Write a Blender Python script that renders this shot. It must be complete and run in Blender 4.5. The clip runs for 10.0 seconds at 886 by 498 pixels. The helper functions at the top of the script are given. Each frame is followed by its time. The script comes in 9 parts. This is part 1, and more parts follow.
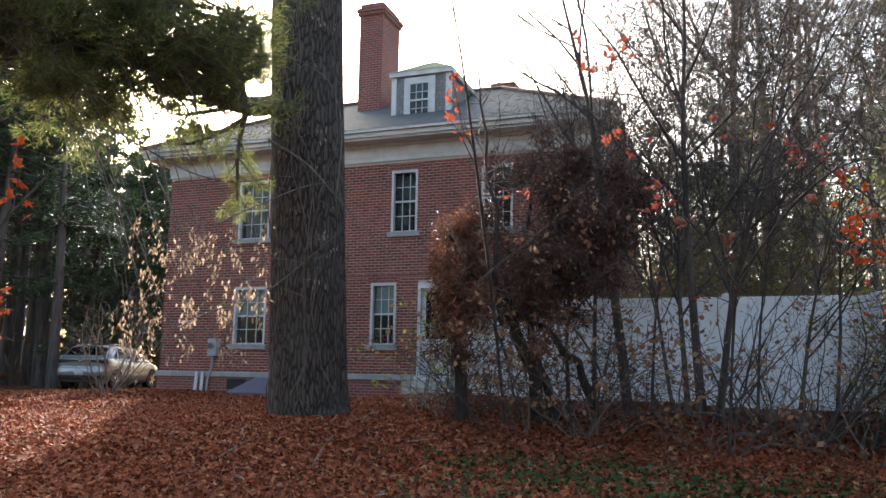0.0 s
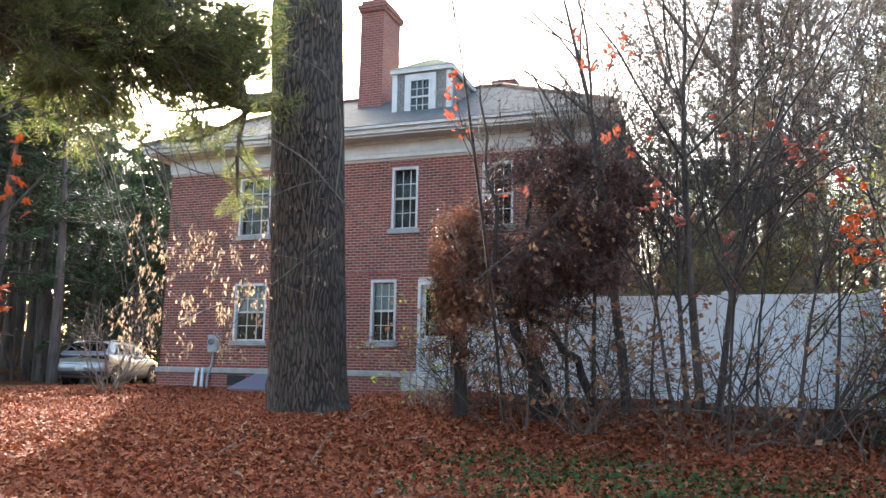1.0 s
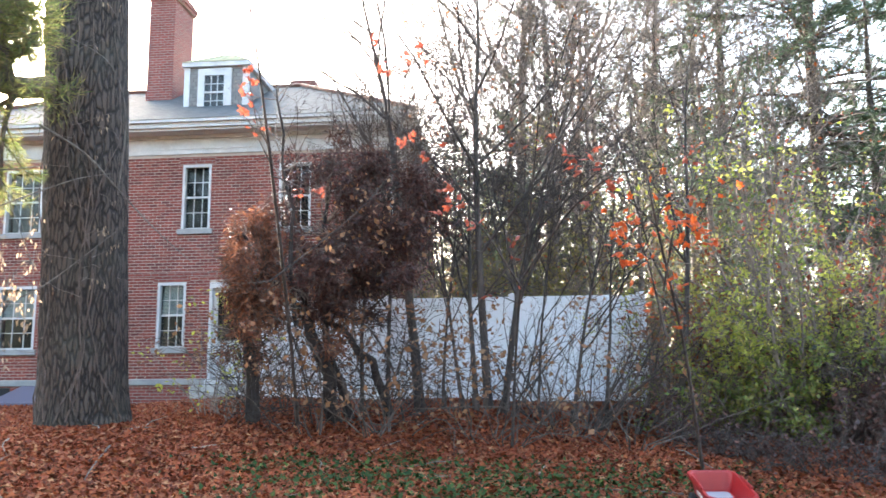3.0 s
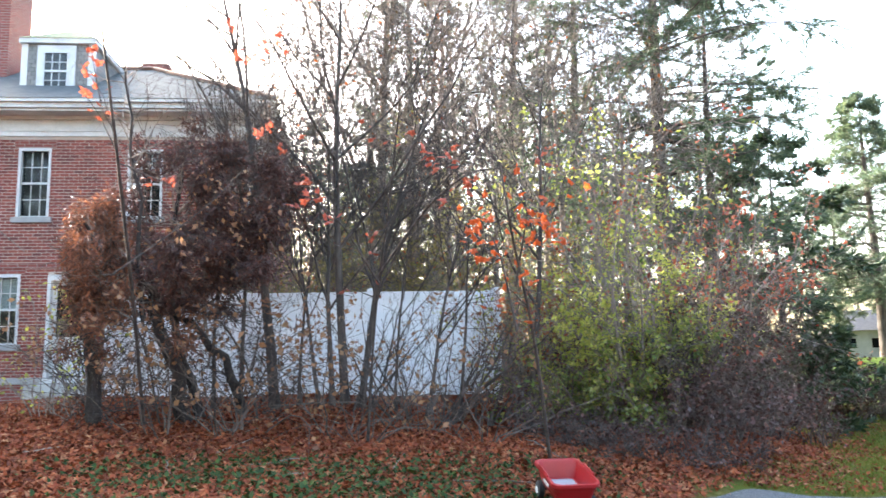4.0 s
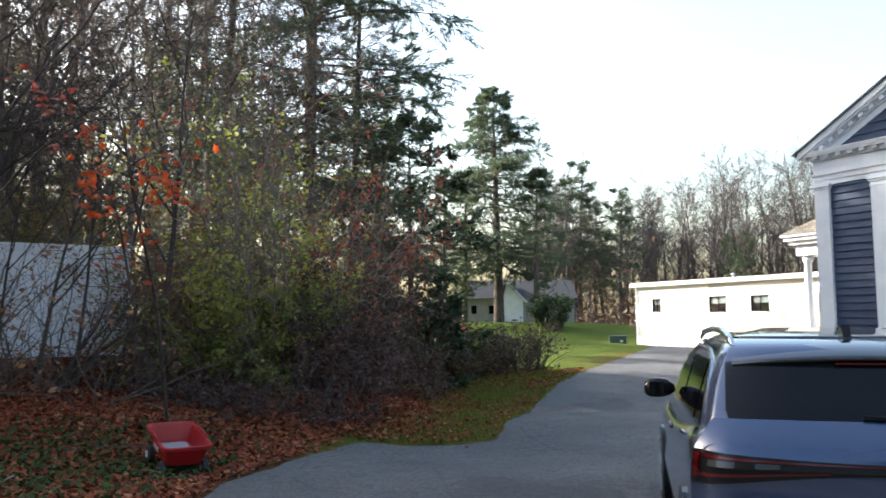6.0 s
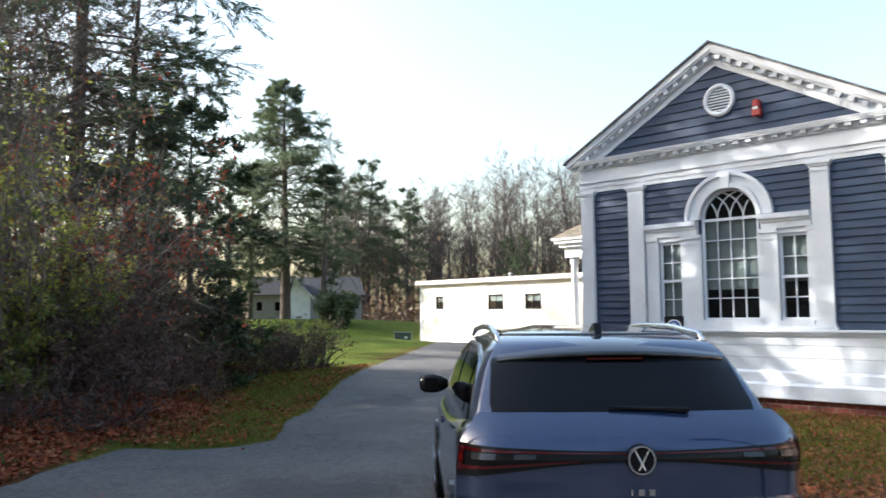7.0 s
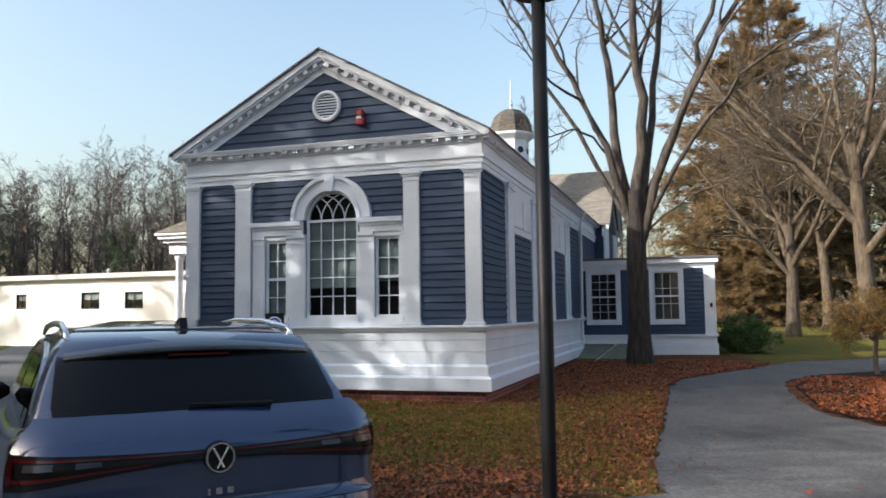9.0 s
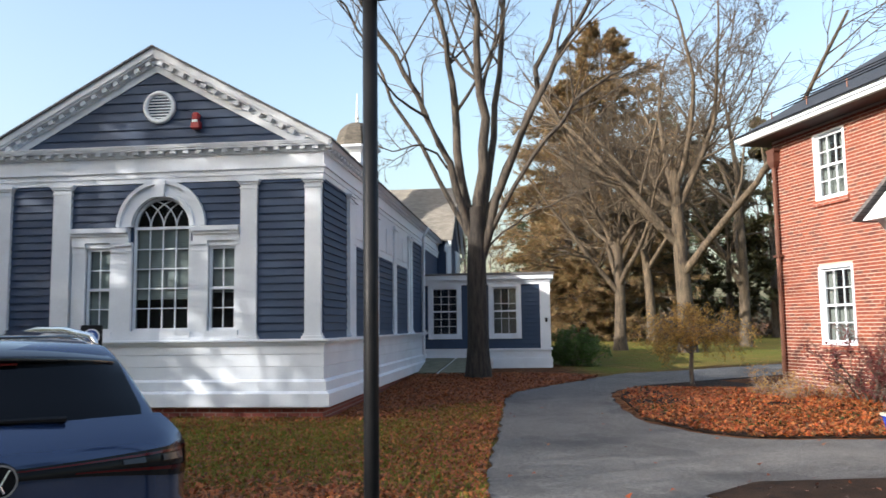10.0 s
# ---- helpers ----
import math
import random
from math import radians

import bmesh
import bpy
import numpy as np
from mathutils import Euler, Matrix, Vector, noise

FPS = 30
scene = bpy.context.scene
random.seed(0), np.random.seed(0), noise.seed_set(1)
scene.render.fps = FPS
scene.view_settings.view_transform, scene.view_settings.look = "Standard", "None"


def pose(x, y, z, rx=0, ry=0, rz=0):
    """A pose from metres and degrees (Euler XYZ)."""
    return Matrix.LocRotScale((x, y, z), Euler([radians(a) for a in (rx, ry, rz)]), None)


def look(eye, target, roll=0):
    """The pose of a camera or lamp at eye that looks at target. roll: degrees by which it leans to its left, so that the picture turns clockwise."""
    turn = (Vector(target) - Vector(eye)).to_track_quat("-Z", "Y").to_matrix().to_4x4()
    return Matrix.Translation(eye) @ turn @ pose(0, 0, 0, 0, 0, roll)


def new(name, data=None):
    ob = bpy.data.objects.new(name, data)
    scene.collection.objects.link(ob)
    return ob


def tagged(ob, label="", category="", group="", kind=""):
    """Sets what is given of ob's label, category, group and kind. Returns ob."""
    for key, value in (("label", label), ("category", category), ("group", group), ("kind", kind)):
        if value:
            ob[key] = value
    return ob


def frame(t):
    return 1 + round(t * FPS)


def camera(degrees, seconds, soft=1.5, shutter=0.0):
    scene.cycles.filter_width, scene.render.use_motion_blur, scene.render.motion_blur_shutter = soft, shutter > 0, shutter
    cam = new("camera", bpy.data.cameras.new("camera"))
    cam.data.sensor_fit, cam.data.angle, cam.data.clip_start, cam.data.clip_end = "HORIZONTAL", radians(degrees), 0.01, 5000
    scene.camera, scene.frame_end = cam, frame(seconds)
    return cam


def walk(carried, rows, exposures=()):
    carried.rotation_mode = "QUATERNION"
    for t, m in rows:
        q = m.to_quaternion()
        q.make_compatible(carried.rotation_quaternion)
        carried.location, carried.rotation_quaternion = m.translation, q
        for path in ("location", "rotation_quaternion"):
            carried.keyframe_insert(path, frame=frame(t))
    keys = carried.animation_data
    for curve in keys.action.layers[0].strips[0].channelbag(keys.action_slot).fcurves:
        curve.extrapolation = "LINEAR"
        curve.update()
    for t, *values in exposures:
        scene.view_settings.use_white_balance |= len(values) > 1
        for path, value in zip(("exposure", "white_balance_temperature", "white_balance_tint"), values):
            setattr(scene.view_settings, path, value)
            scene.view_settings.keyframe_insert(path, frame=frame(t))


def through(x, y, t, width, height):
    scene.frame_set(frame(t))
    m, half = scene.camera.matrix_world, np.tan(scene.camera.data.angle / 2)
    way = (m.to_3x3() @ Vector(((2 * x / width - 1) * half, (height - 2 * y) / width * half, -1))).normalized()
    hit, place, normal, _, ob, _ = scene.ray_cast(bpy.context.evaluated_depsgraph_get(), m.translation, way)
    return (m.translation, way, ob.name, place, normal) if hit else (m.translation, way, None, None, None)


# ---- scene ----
# camera: a slow turn to the right, carried at arm's length
cam = camera(58.55, 10.0, soft=1.5, shutter=0.2)
PATH = [
    (0.0, 0.123, 0.398, 1.725, 98.825, -0.888, -0.248),
    (0.5, 0.130, 0.395, 1.729, 98.651, -0.999, -0.230),
    (1.0, 0.142, 0.391, 1.736, 98.573, -1.043, -0.203),
    (1.5, 0.137, 0.391, 1.731, 98.646, -0.890, -1.505),
    (2.0, 0.150, 0.395, 1.732, 98.764, -0.401, -4.833),
    (2.5, 0.166, 0.396, 1.721, 98.773, 0.133, -9.753),
    (4.0, 0.206, 0.373, 1.712, 98.410, 1.175, -24.688),
    (4.5, 0.259, 0.364, 1.715, 97.271, 1.221, -30.785),
    (5.0, 0.310, 0.317, 1.718, 96.617, 0.819, -37.749),
    (6.5, 0.395, 0.071, 1.741, 94.892, 0.326, -56.249),
    (7.0, 0.431, 0.077, 1.743, 94.937, 0.391, -64.706),
    (7.5, 0.430, 0.046, 1.740, 94.905, 0.383, -72.805),
    (8.0, 0.448, 0.031, 1.729, 94.581, 0.428, -79.486),
    (8.5, 0.447, 0.005, 1.723, 94.292, 0.660, -85.855),
    (9.0, 0.549, -0.023, 1.707, 94.641, 0.778, -92.311),
    (9.5, 0.646, -0.087, 1.677, 95.358, 0.864, -97.721),
    (10.0, 0.679, -0.133, 1.665, 95.616, 0.723, -103.480),
]
walk(cam, [(r[0], pose(*r[1:])) for r in PATH], exposures=[(0.0, 2.1), (1.0, 2.85), (2.5, 3.38), (4.3, 3.6), (5.2, 2.95), (6.4, 1.72), (7.1, 1.76), (7.6, 1.6), (8.2, 1.18), (9.0, 1.12), (9.4, 1.18), (10.0, 1.28)])


# ---- daylight: a low late-autumn sun behind the brick house ----
SUN_AZ, SUN_EL = -16.5, 25.0
world = bpy.data.worlds.new("sky")
scene.world = world
world.use_nodes = True
wn = world.node_tree.nodes
sky = wn.new("ShaderNodeTexSky")
sky.sky_type = "NISHITA"
sky.sun_disc = False
sky.sun_elevation = radians(SUN_EL)
sky.sun_rotation = radians(SUN_AZ)
sky.air_density, sky.dust_density, sky.ozone_density = 1.35, 4.5, 1.7
wn["Background"].inputs["Strength"].default_value = 0.15
world.node_tree.links.new(sky.outputs[0], wn["Background"].inputs["Color"])
sun_data = bpy.data.lights.new("sun", "SUN")
sun_data.energy, sun_data.angle, sun_data.color = 3.7, radians(0.5), (1.0, 0.95, 0.88)
sun = new("sun", sun_data)
sun_dir = Vector((math.sin(radians(SUN_AZ)) * math.cos(radians(SUN_EL)), math.cos(radians(SUN_AZ)) * math.cos(radians(SUN_EL)), math.sin(radians(SUN_EL))))
sun.matrix_world = look(sun_dir * 80, (0, 0, 0))


# ---- materials ----
class Nodes:
    """A small wrapper to write node trees in a few lines."""

    def __init__(self, name):
        self.m = bpy.data.materials.new(name)
        self.m.use_nodes = True
        self.t = self.m.node_tree
        self.bsdf = self.t.nodes["Principled BSDF"]

    def add(self, kind, **given):
        n = self.t.nodes.new(kind)
        for k, v in given.items():
            if k.startswith("_"):
                self.put(n.inputs[k[1:].replace("_", " ")], v)
            elif k == "operation":
                n.operation = v
            elif k == "data_type":
                n.data_type = v
            elif k == "blend_type":
                n.blend_type = v
        return n

    def put(self, socket, v):
        if isinstance(v, bpy.types.NodeSocket):
            self.t.links.new(v, socket)
        else:
            socket.default_value = v

    def noise(self, co, scale, detail=4.0, rough=0.6):
        n = self.add("ShaderNodeTexNoise", _Scale=scale, _Detail=detail, _Roughness=rough)
        self.put(n.inputs["Vector"], co)
        return n.outputs["Fac"]

    def ramp(self, fac, *stops):
        n = self.add("ShaderNodeValToRGB")
        e = n.color_ramp.elements
        while len(e) < len(stops):
            e.new(0.5)
        for el, (p, c) in zip(e, stops):
            el.position, el.color = p, (*c, 1) if len(c) == 3 else c
        self.put(n.inputs["Fac"], fac)
        return n.outputs["Color"]

    def mix(self, fac, a, b, how="MIX"):
        n = self.add("ShaderNodeMix", data_type="RGBA", blend_type=how)
        self.put(n.inputs[0], fac)
        self.put(n.inputs[6], a if isinstance(a, bpy.types.NodeSocket) else (*a, 1))
        self.put(n.inputs[7], b if isinstance(b, bpy.types.NodeSocket) else (*b, 1))
        return n.outputs[2]

    def math(self, op, a, b=0.0):
        n = self.add("ShaderNodeMath", operation=op)
        self.put(n.inputs[0], a)
        self.put(n.inputs[1], b)
        return n.outputs[0]

    def bump(self, height, strength=0.3, distance=0.02):
        n = self.add("ShaderNodeBump", _Strength=strength, _Distance=distance)
        self.put(n.inputs["Height"], height)
        self.put(self.bsdf.inputs["Normal"], n.outputs[0])

    def out(self, color=None, rough=None, metal=None, **more):
        if color is not None:
            self.put(self.bsdf.inputs["Base Color"], color if isinstance(color, bpy.types.NodeSocket) else (*color, 1))
        if rough is not None:
            self.put(self.bsdf.inputs["Roughness"], rough)
        if metal is not None:
            self.put(self.bsdf.inputs["Metallic"], metal)
        for k, v in more.items():
            self.put(self.bsdf.inputs[k.replace("_", " ")], v)
        return self.m

    def pos(self):
        return self.add("ShaderNodeNewGeometry").outputs["Position"]

    def island(self):
        return self.add("ShaderNodeNewGeometry").outputs["Random Per Island"]

    def object(self):
        return self.add("ShaderNodeTexCoord").outputs["Object"]

    def random(self):
        return self.add("ShaderNodeObjectInfo").outputs["Random"]


def worn(name, a, b, scale=3.0, rough=0.6, bump=0.2, fine=60.0, metal=0.0, dirt=None):
    """A surface that drifts between two colours, with a finer grain and relief."""
    n = Nodes(name)
    p = n.pos()
    big = n.noise(p, scale, 5.0)
    small = n.noise(p, fine, 3.0)
    f = n.math("ADD", n.math("MULTIPLY", big, 0.7), n.math("MULTIPLY", small, 0.3))
    c = n.ramp(f, (0.35, a), (0.65, b))
    if dirt:
        c = n.mix(n.ramp(n.noise(p, scale * 0.45, 7.0, 0.7), (0.55, (0, 0, 0)), (0.78, (0.6, 0.6, 0.6))), c, dirt)
    n.bump(small, bump, 0.01)
    r = n.math("ADD", n.math("MULTIPLY", big, 0.25), rough - 0.12)
    return n.out(c, r, metal)


def leafy(name, *colors, rough=0.55, through=0.35, gloss=0.5):
    """Leaves: one colour each out of a few, with light coming through."""
    n = Nodes(name)
    stops = [(i / max(1, len(colors) - 1), c) for i, c in enumerate(colors)]
    c = n.ramp(n.island(), *stops)
    c = n.mix(0.25, c, n.ramp(n.noise(n.pos(), 30.0), (0.3, (0.02, 0.015, 0.01)), (0.7, (0.9, 0.8, 0.6))), "OVERLAY")
    n.out(c, rough, Specular_IOR_Level=gloss)
    t = n.add("ShaderNodeBsdfTranslucent")
    n.put(t.inputs["Color"], c)
    mixer = n.add("ShaderNodeMixShader", _Fac=through)
    n.t.links.new(n.bsdf.outputs[0], mixer.inputs[1])
    n.t.links.new(t.outputs[0], mixer.inputs[2])
    n.t.links.new(mixer.outputs[0], n.t.nodes["Material Output"].inputs["Surface"])
    return n.m


def bark(name, a, b, scale=9.0, bump=0.9):
    n = Nodes(name)
    m = n.add("ShaderNodeMapping")
    n.put(m.inputs["Vector"], n.pos())
    m.inputs["Scale"].default_value = (1, 1, 0.16)
    f = n.noise(m.outputs[0], scale, 6.0, 0.65)
    patch = n.noise(n.pos(), 1.1, 3.0)
    c = n.ramp(f, (0.36, a), (0.62, b))
    c = n.mix(n.ramp(patch, (0.5, (0, 0, 0)), (0.75, (0.35, 0.35, 0.35))), c, (b[0] * 0.9, b[1] * 1.02, b[2] * 0.95))
    n.bump(f, bump, 0.04)
    return n.out(c, 0.9)


def brickwork(name, a, b, mortar, dark=0.5):
    """Bricks laid along the local x + y and z of a wall that stands on its axes."""
    n = Nodes(name)
    sep = n.add("ShaderNodeSeparateXYZ")
    n.put(sep.inputs[0], n.object())
    com = n.add("ShaderNodeCombineXYZ")
    n.put(com.inputs[0], n.math("ADD", sep.outputs[0], sep.outputs[1]))
    n.put(com.inputs[1], sep.outputs[2])
    t = n.add("ShaderNodeTexBrick", _Scale=1.0, _Mortar_Size=0.008, _Mortar_Smooth=0.2, _Bias=-0.1, _Brick_Width=0.215, _Row_Height=0.076)
    n.put(t.inputs["Vector"], com.outputs[0])
    t.inputs["Color1"].default_value, t.inputs["Color2"].default_value = (*a, 1), (*b, 1)
    t.inputs["Mortar"].default_value = (*mortar, 1)
    stain = n.noise(n.pos(), 0.8, 6.0, 0.65)
    c = n.mix(dark, t.outputs["Color"], n.ramp(stain, (0.3, (0.35, 0.33, 0.33)), (0.7, (1, 1, 1))), "MULTIPLY")
    c = n.mix(0.35, c, n.ramp(n.noise(com.outputs[0], 14.0, 2.0), (0.3, (0.45, 0.4, 0.4)), (0.7, (1, 1, 1))), "MULTIPLY")
    h = n.math("SUBTRACT", n.math("MULTIPLY", n.noise(n.pos(), 70.0), 0.3), t.outputs["Fac"])
    n.bump(h, 0.6, 0.01)
    return n.out(c, 0.85)


def fired(name, *colors):
    """Single bricks, each of its own tone, with a rough face."""
    n = Nodes(name)
    p = n.pos()
    pick = n.math("FRACT", n.math("ADD", n.island(), n.random()))
    c = n.ramp(pick, *[(i / (len(colors) - 1), q) for i, q in enumerate(colors)])
    c = n.mix(0.45, c, n.ramp(n.noise(p, 0.8, 6.0, 0.65), (0.3, (0.45, 0.42, 0.42)), (0.7, (1, 1, 1))), "MULTIPLY")
    c = n.mix(0.4, c, n.ramp(n.noise(p, 30.0, 4.0), (0.3, (0.5, 0.46, 0.46)), (0.7, (1, 1, 1))), "MULTIPLY")
    n.bump(n.noise(p, 80.0, 4.0), 0.5, 0.006)
    return n.out(c, 0.85)


def shingled(name, a, b, row=0.13, width=0.2, axis=0):
    """Roof shingles in rows up the slope (z) and along one local axis."""
    n = Nodes(name)
    sep = n.add("ShaderNodeSeparateXYZ")
    n.put(sep.inputs[0], n.object())
    com = n.add("ShaderNodeCombineXYZ")
    n.put(com.inputs[0], sep.outputs[axis])
    n.put(com.inputs[1], n.math("MULTIPLY", sep.outputs[2], 2.0))
    t = n.add("ShaderNodeTexBrick", _Scale=1.0, _Mortar_Size=0.008, _Mortar_Smooth=0.4, _Brick_Width=width, _Row_Height=row)
    n.put(t.inputs["Vector"], com.outputs[0])
    t.inputs["Color1"].default_value, t.inputs["Color2"].default_value = (*a, 1), (*b, 1)
    t.inputs["Mortar"].default_value = (a[0] * 0.35, a[1] * 0.35, a[2] * 0.35, 1)
    c = n.mix(0.4, t.outputs["Color"], n.ramp(n.noise(n.pos(), 2.0, 6.0), (0.3, (0.4, 0.4, 0.4)), (0.7, (1, 1, 1))), "MULTIPLY")
    n.bump(n.math("SUBTRACT", 1.0, t.outputs["Fac"]), 0.5, 0.01)
    return n.out(c, 0.8)


def plain(name, c, rough=0.5, metal=0.0, **more):
    return Nodes(name).out(c, rough, metal, **more)


def window_glass(name, tint=(0.93, 0.96, 0.97)):
    """Old window glass: half clear, half mirror."""
    n = Nodes(name)
    n.out((0.012, 0.014, 0.016), 0.04)
    n.put(n.bsdf.inputs["Specular IOR Level"], 0.9)
    n.bump(n.noise(n.pos(), 2.5, 2.0), 0.05, 0.02)
    clear = n.add("ShaderNodeBsdfTransparent")
    clear.inputs["Color"].default_value = (*tint, 1)
    mixer = n.add("ShaderNodeMixShader", _Fac=0.72)
    n.t.links.new(n.bsdf.outputs[0], mixer.inputs[1])
    n.t.links.new(clear.outputs[0], mixer.inputs[2])
    n.t.links.new(mixer.outputs[0], n.t.nodes["Material Output"].inputs["Surface"])
    return n.m


def plated_bark(name, a, b):
    """Old bark: long plates parted by dark furrows."""
    n = Nodes(name)
    p = n.pos()
    m = n.add("ShaderNodeMapping")
    n.put(m.inputs["Vector"], n.mix(0.06, p, n.noise(p, 5.0, 4.0), "ADD"))
    m.inputs["Scale"].default_value = (1, 1, 0.2)
    v = n.add("ShaderNodeTexVoronoi", _Scale=17.0)
    v.feature = "DISTANCE_TO_EDGE"
    n.put(v.inputs["Vector"], m.outputs[0])
    fine = n.noise(m.outputs[0], 45.0, 5.0, 0.7)
    h = n.math("ADD", n.math("MINIMUM", n.math("MULTIPLY", v.outputs["Distance"], 4.0), 1.0), n.math("MULTIPLY", fine, 0.5))
    c = n.ramp(h, (0.25, a), (0.7, (b[0] * 0.55, b[1] * 0.55, b[2] * 0.55)), (1.3 / 1.5, b))
    c = n.mix(n.ramp(n.noise(p, 1.3, 4.0), (0.5, (0, 0, 0)), (0.75, (0.4, 0.4, 0.4))), c, (0.085, 0.085, 0.065))
    n.bump(h, 0.9, 0.045)
    return n.out(c, 0.92)


def asphalt():
    """Old asphalt: grey grit, pale wear, darker patches and fine cracks."""
    n = Nodes("asphalt")
    p = n.pos()
    grit = n.noise(p, 160.0, 2.0)
    c = n.ramp(n.noise(p, 0.6, 6.0, 0.65), (0.36, (0.032, 0.034, 0.038)), (0.64, (0.085, 0.085, 0.086)))
    scuff = n.noise(p, 7.0, 6.0, 0.75)
    c = n.mix(n.ramp(scuff, (0.5, (0, 0, 0)), (0.66, (0.5, 0.5, 0.5))), c, (0.105, 0.102, 0.098))
    c = n.mix(n.ramp(scuff, (0.34, (0.7, 0.7, 0.7)), (0.46, (0, 0, 0))), c, (0.016, 0.017, 0.02))
    c = n.mix(n.ramp(grit, (0.4, (0, 0, 0)), (0.62, (0.55, 0.55, 0.55))), c, (0.19, 0.185, 0.18))
    mottle = n.noise(p, 28.0, 5.0, 0.75)
    c = n.mix(0.75, c, n.ramp(mottle, (0.36, (0.35, 0.35, 0.36)), (0.5, (0.85, 0.85, 0.85)), (0.64, (1.5, 1.48, 1.45))), "MULTIPLY")
    patch = n.noise(p, 0.35, 3.0, 0.5)
    c = n.mix(n.ramp(patch, (0.58, (0, 0, 0)), (0.60, (0.45, 0.45, 0.45))), c, (0.030, 0.031, 0.034))
    v = n.add("ShaderNodeTexVoronoi", _Scale=0.55)
    v.feature = "DISTANCE_TO_EDGE"
    n.put(v.inputs["Vector"], n.mix(0.5, p, n.noise(p, 1.6, 5.0), "ADD"))
    crack = n.ramp(v.outputs["Distance"], (0.0, (1, 1, 1)), (0.012, (0, 0, 0)))
    c = n.mix(n.math("MULTIPLY", crack, 0.3), c, (0.03, 0.03, 0.03))
    n.bump(n.math("SUBTRACT", n.math("ADD", n.math("MULTIPLY", grit, 0.6), scuff), crack), 0.6, 0.012)
    return n.out(c, 0.88)


WHITE = worn("white_paint", (0.60, 0.645, 0.71), (0.70, 0.745, 0.80), 1.6, 0.5, 0.08, 40, dirt=(0.42, 0.43, 0.42))
CREAM = worn("cream_paint", (0.77, 0.76, 0.72), (0.84, 0.83, 0.79), 1.2, 0.55, 0.06, 40)
OLD_WHITE = worn("weathered_white_paint", (0.430, 0.430, 0.430), (0.619, 0.611, 0.593), 2.2, 0.65, 0.2, 30, dirt=(0.258, 0.241, 0.215))
BLUE = worn("slate_blue_paint", (0.022, 0.042, 0.084), (0.034, 0.060, 0.112), 1.5, 0.6, 0.1, 50)
BLUE.node_tree.nodes["Principled BSDF"].inputs["Specular IOR Level"].default_value = 0.3
VINYL = worn("white_vinyl", (0.78, 0.80, 0.84), (0.86, 0.87, 0.90), 0.7, 0.4, 0.03, 30, dirt=(0.5, 0.52, 0.5))
BRICK_OLD = brickwork("old_red_brick", (0.296, 0.074, 0.056), (0.200, 0.048, 0.038), (0.340, 0.281, 0.244), 0.35)
BRICK_SUN = brickwork("orange_red_brick", (0.31, 0.078, 0.040), (0.12, 0.034, 0.026), (0.36, 0.29, 0.24), 0.3)
MORTAR = worn("lime_mortar", (0.36, 0.29, 0.24), (0.48, 0.40, 0.34), 3.0, 0.9, 0.3, 60)
FIRED_OLD = fired("old_red_bricks", (0.19, 0.045, 0.036), (0.30, 0.076, 0.056), (0.24, 0.058, 0.046), (0.14, 0.040, 0.036), (0.33, 0.09, 0.062))
FIRED_SUN = fired("orange_red_bricks", (0.25, 0.055, 0.028), (0.19, 0.043, 0.026), (0.28, 0.070, 0.034), (0.115, 0.034, 0.026), (0.23, 0.050, 0.027))
STONE = worn("grey_stone", (0.22, 0.22, 0.22), (0.34, 0.33, 0.31), 3.0, 0.8, 0.4, 30)
CONCRETE = worn("concrete", (0.30, 0.29, 0.27), (0.42, 0.41, 0.38), 2.0, 0.85, 0.3, 50)
SLATE = shingled("slate_shingle", (0.11, 0.11, 0.12), (0.17, 0.16, 0.16))
SLATE_Y = shingled("slate_shingle_side", (0.11, 0.11, 0.12), (0.17, 0.16, 0.16), axis=1)
SHAKE = shingled("weathered_shingle", (0.17, 0.155, 0.13), (0.25, 0.225, 0.19), 0.12, 0.18)
GLASS = window_glass("window_glass")
# near-black colour stands in for the shade of unlit rooms and recesses
DARK = plain("painted_room_dark", (0.02, 0.02, 0.022), 0.9)
BLIND = plain("blind", (0.64, 0.73, 0.71), 0.6)
CURTAIN = worn("curtain", (0.26, 0.28, 0.26), (0.36, 0.38, 0.35), 5.0, 0.9)
BLACK_METAL = worn("black_painted_metal", (0.006, 0.0065, 0.008), (0.012, 0.0125, 0.014), 6.0, 0.5, 0.1, 80, 0.2)
BLACK_METAL.node_tree.nodes["Principled BSDF"].inputs["Specular IOR Level"].default_value = 0.2
COPPER = worn("brown_copper", (0.10, 0.045, 0.03), (0.16, 0.07, 0.05), 4.0, 0.5, 0.2, 60, 0.5)
ASPHALT = asphalt()
RED_PLASTIC = worn("red_plastic", (0.238, 0.007, 0.010), (0.317, 0.012, 0.014), 5.0, 0.4, 0.05)
GREY_PLASTIC = worn("grey_plastic", (0.25, 0.26, 0.27), (0.33, 0.34, 0.35), 5.0, 0.5)
RUBBER = worn("rubber", (0.014, 0.014, 0.015), (0.03, 0.03, 0.03), 8.0, 0.8)
PINE_BARK = plated_bark("pine_bark", (0.013, 0.010, 0.008), (0.092, 0.070, 0.058))
GREY_BARK = bark("grey_bark", (0.06, 0.05, 0.044), (0.19, 0.16, 0.135), 14.0, 0.5)
TWIG_BARK = bark("twig_bark", (0.10, 0.078, 0.066), (0.30, 0.24, 0.20), 20.0, 0.2)
BRAMBLE_BARK = bark("bramble_bark", (0.045, 0.032, 0.027), (0.15, 0.112, 0.092), 18.0, 0.3)
DARK_BARK = bark("dark_bark", (0.035, 0.028, 0.023), (0.11, 0.085, 0.068), 12.0, 0.6)


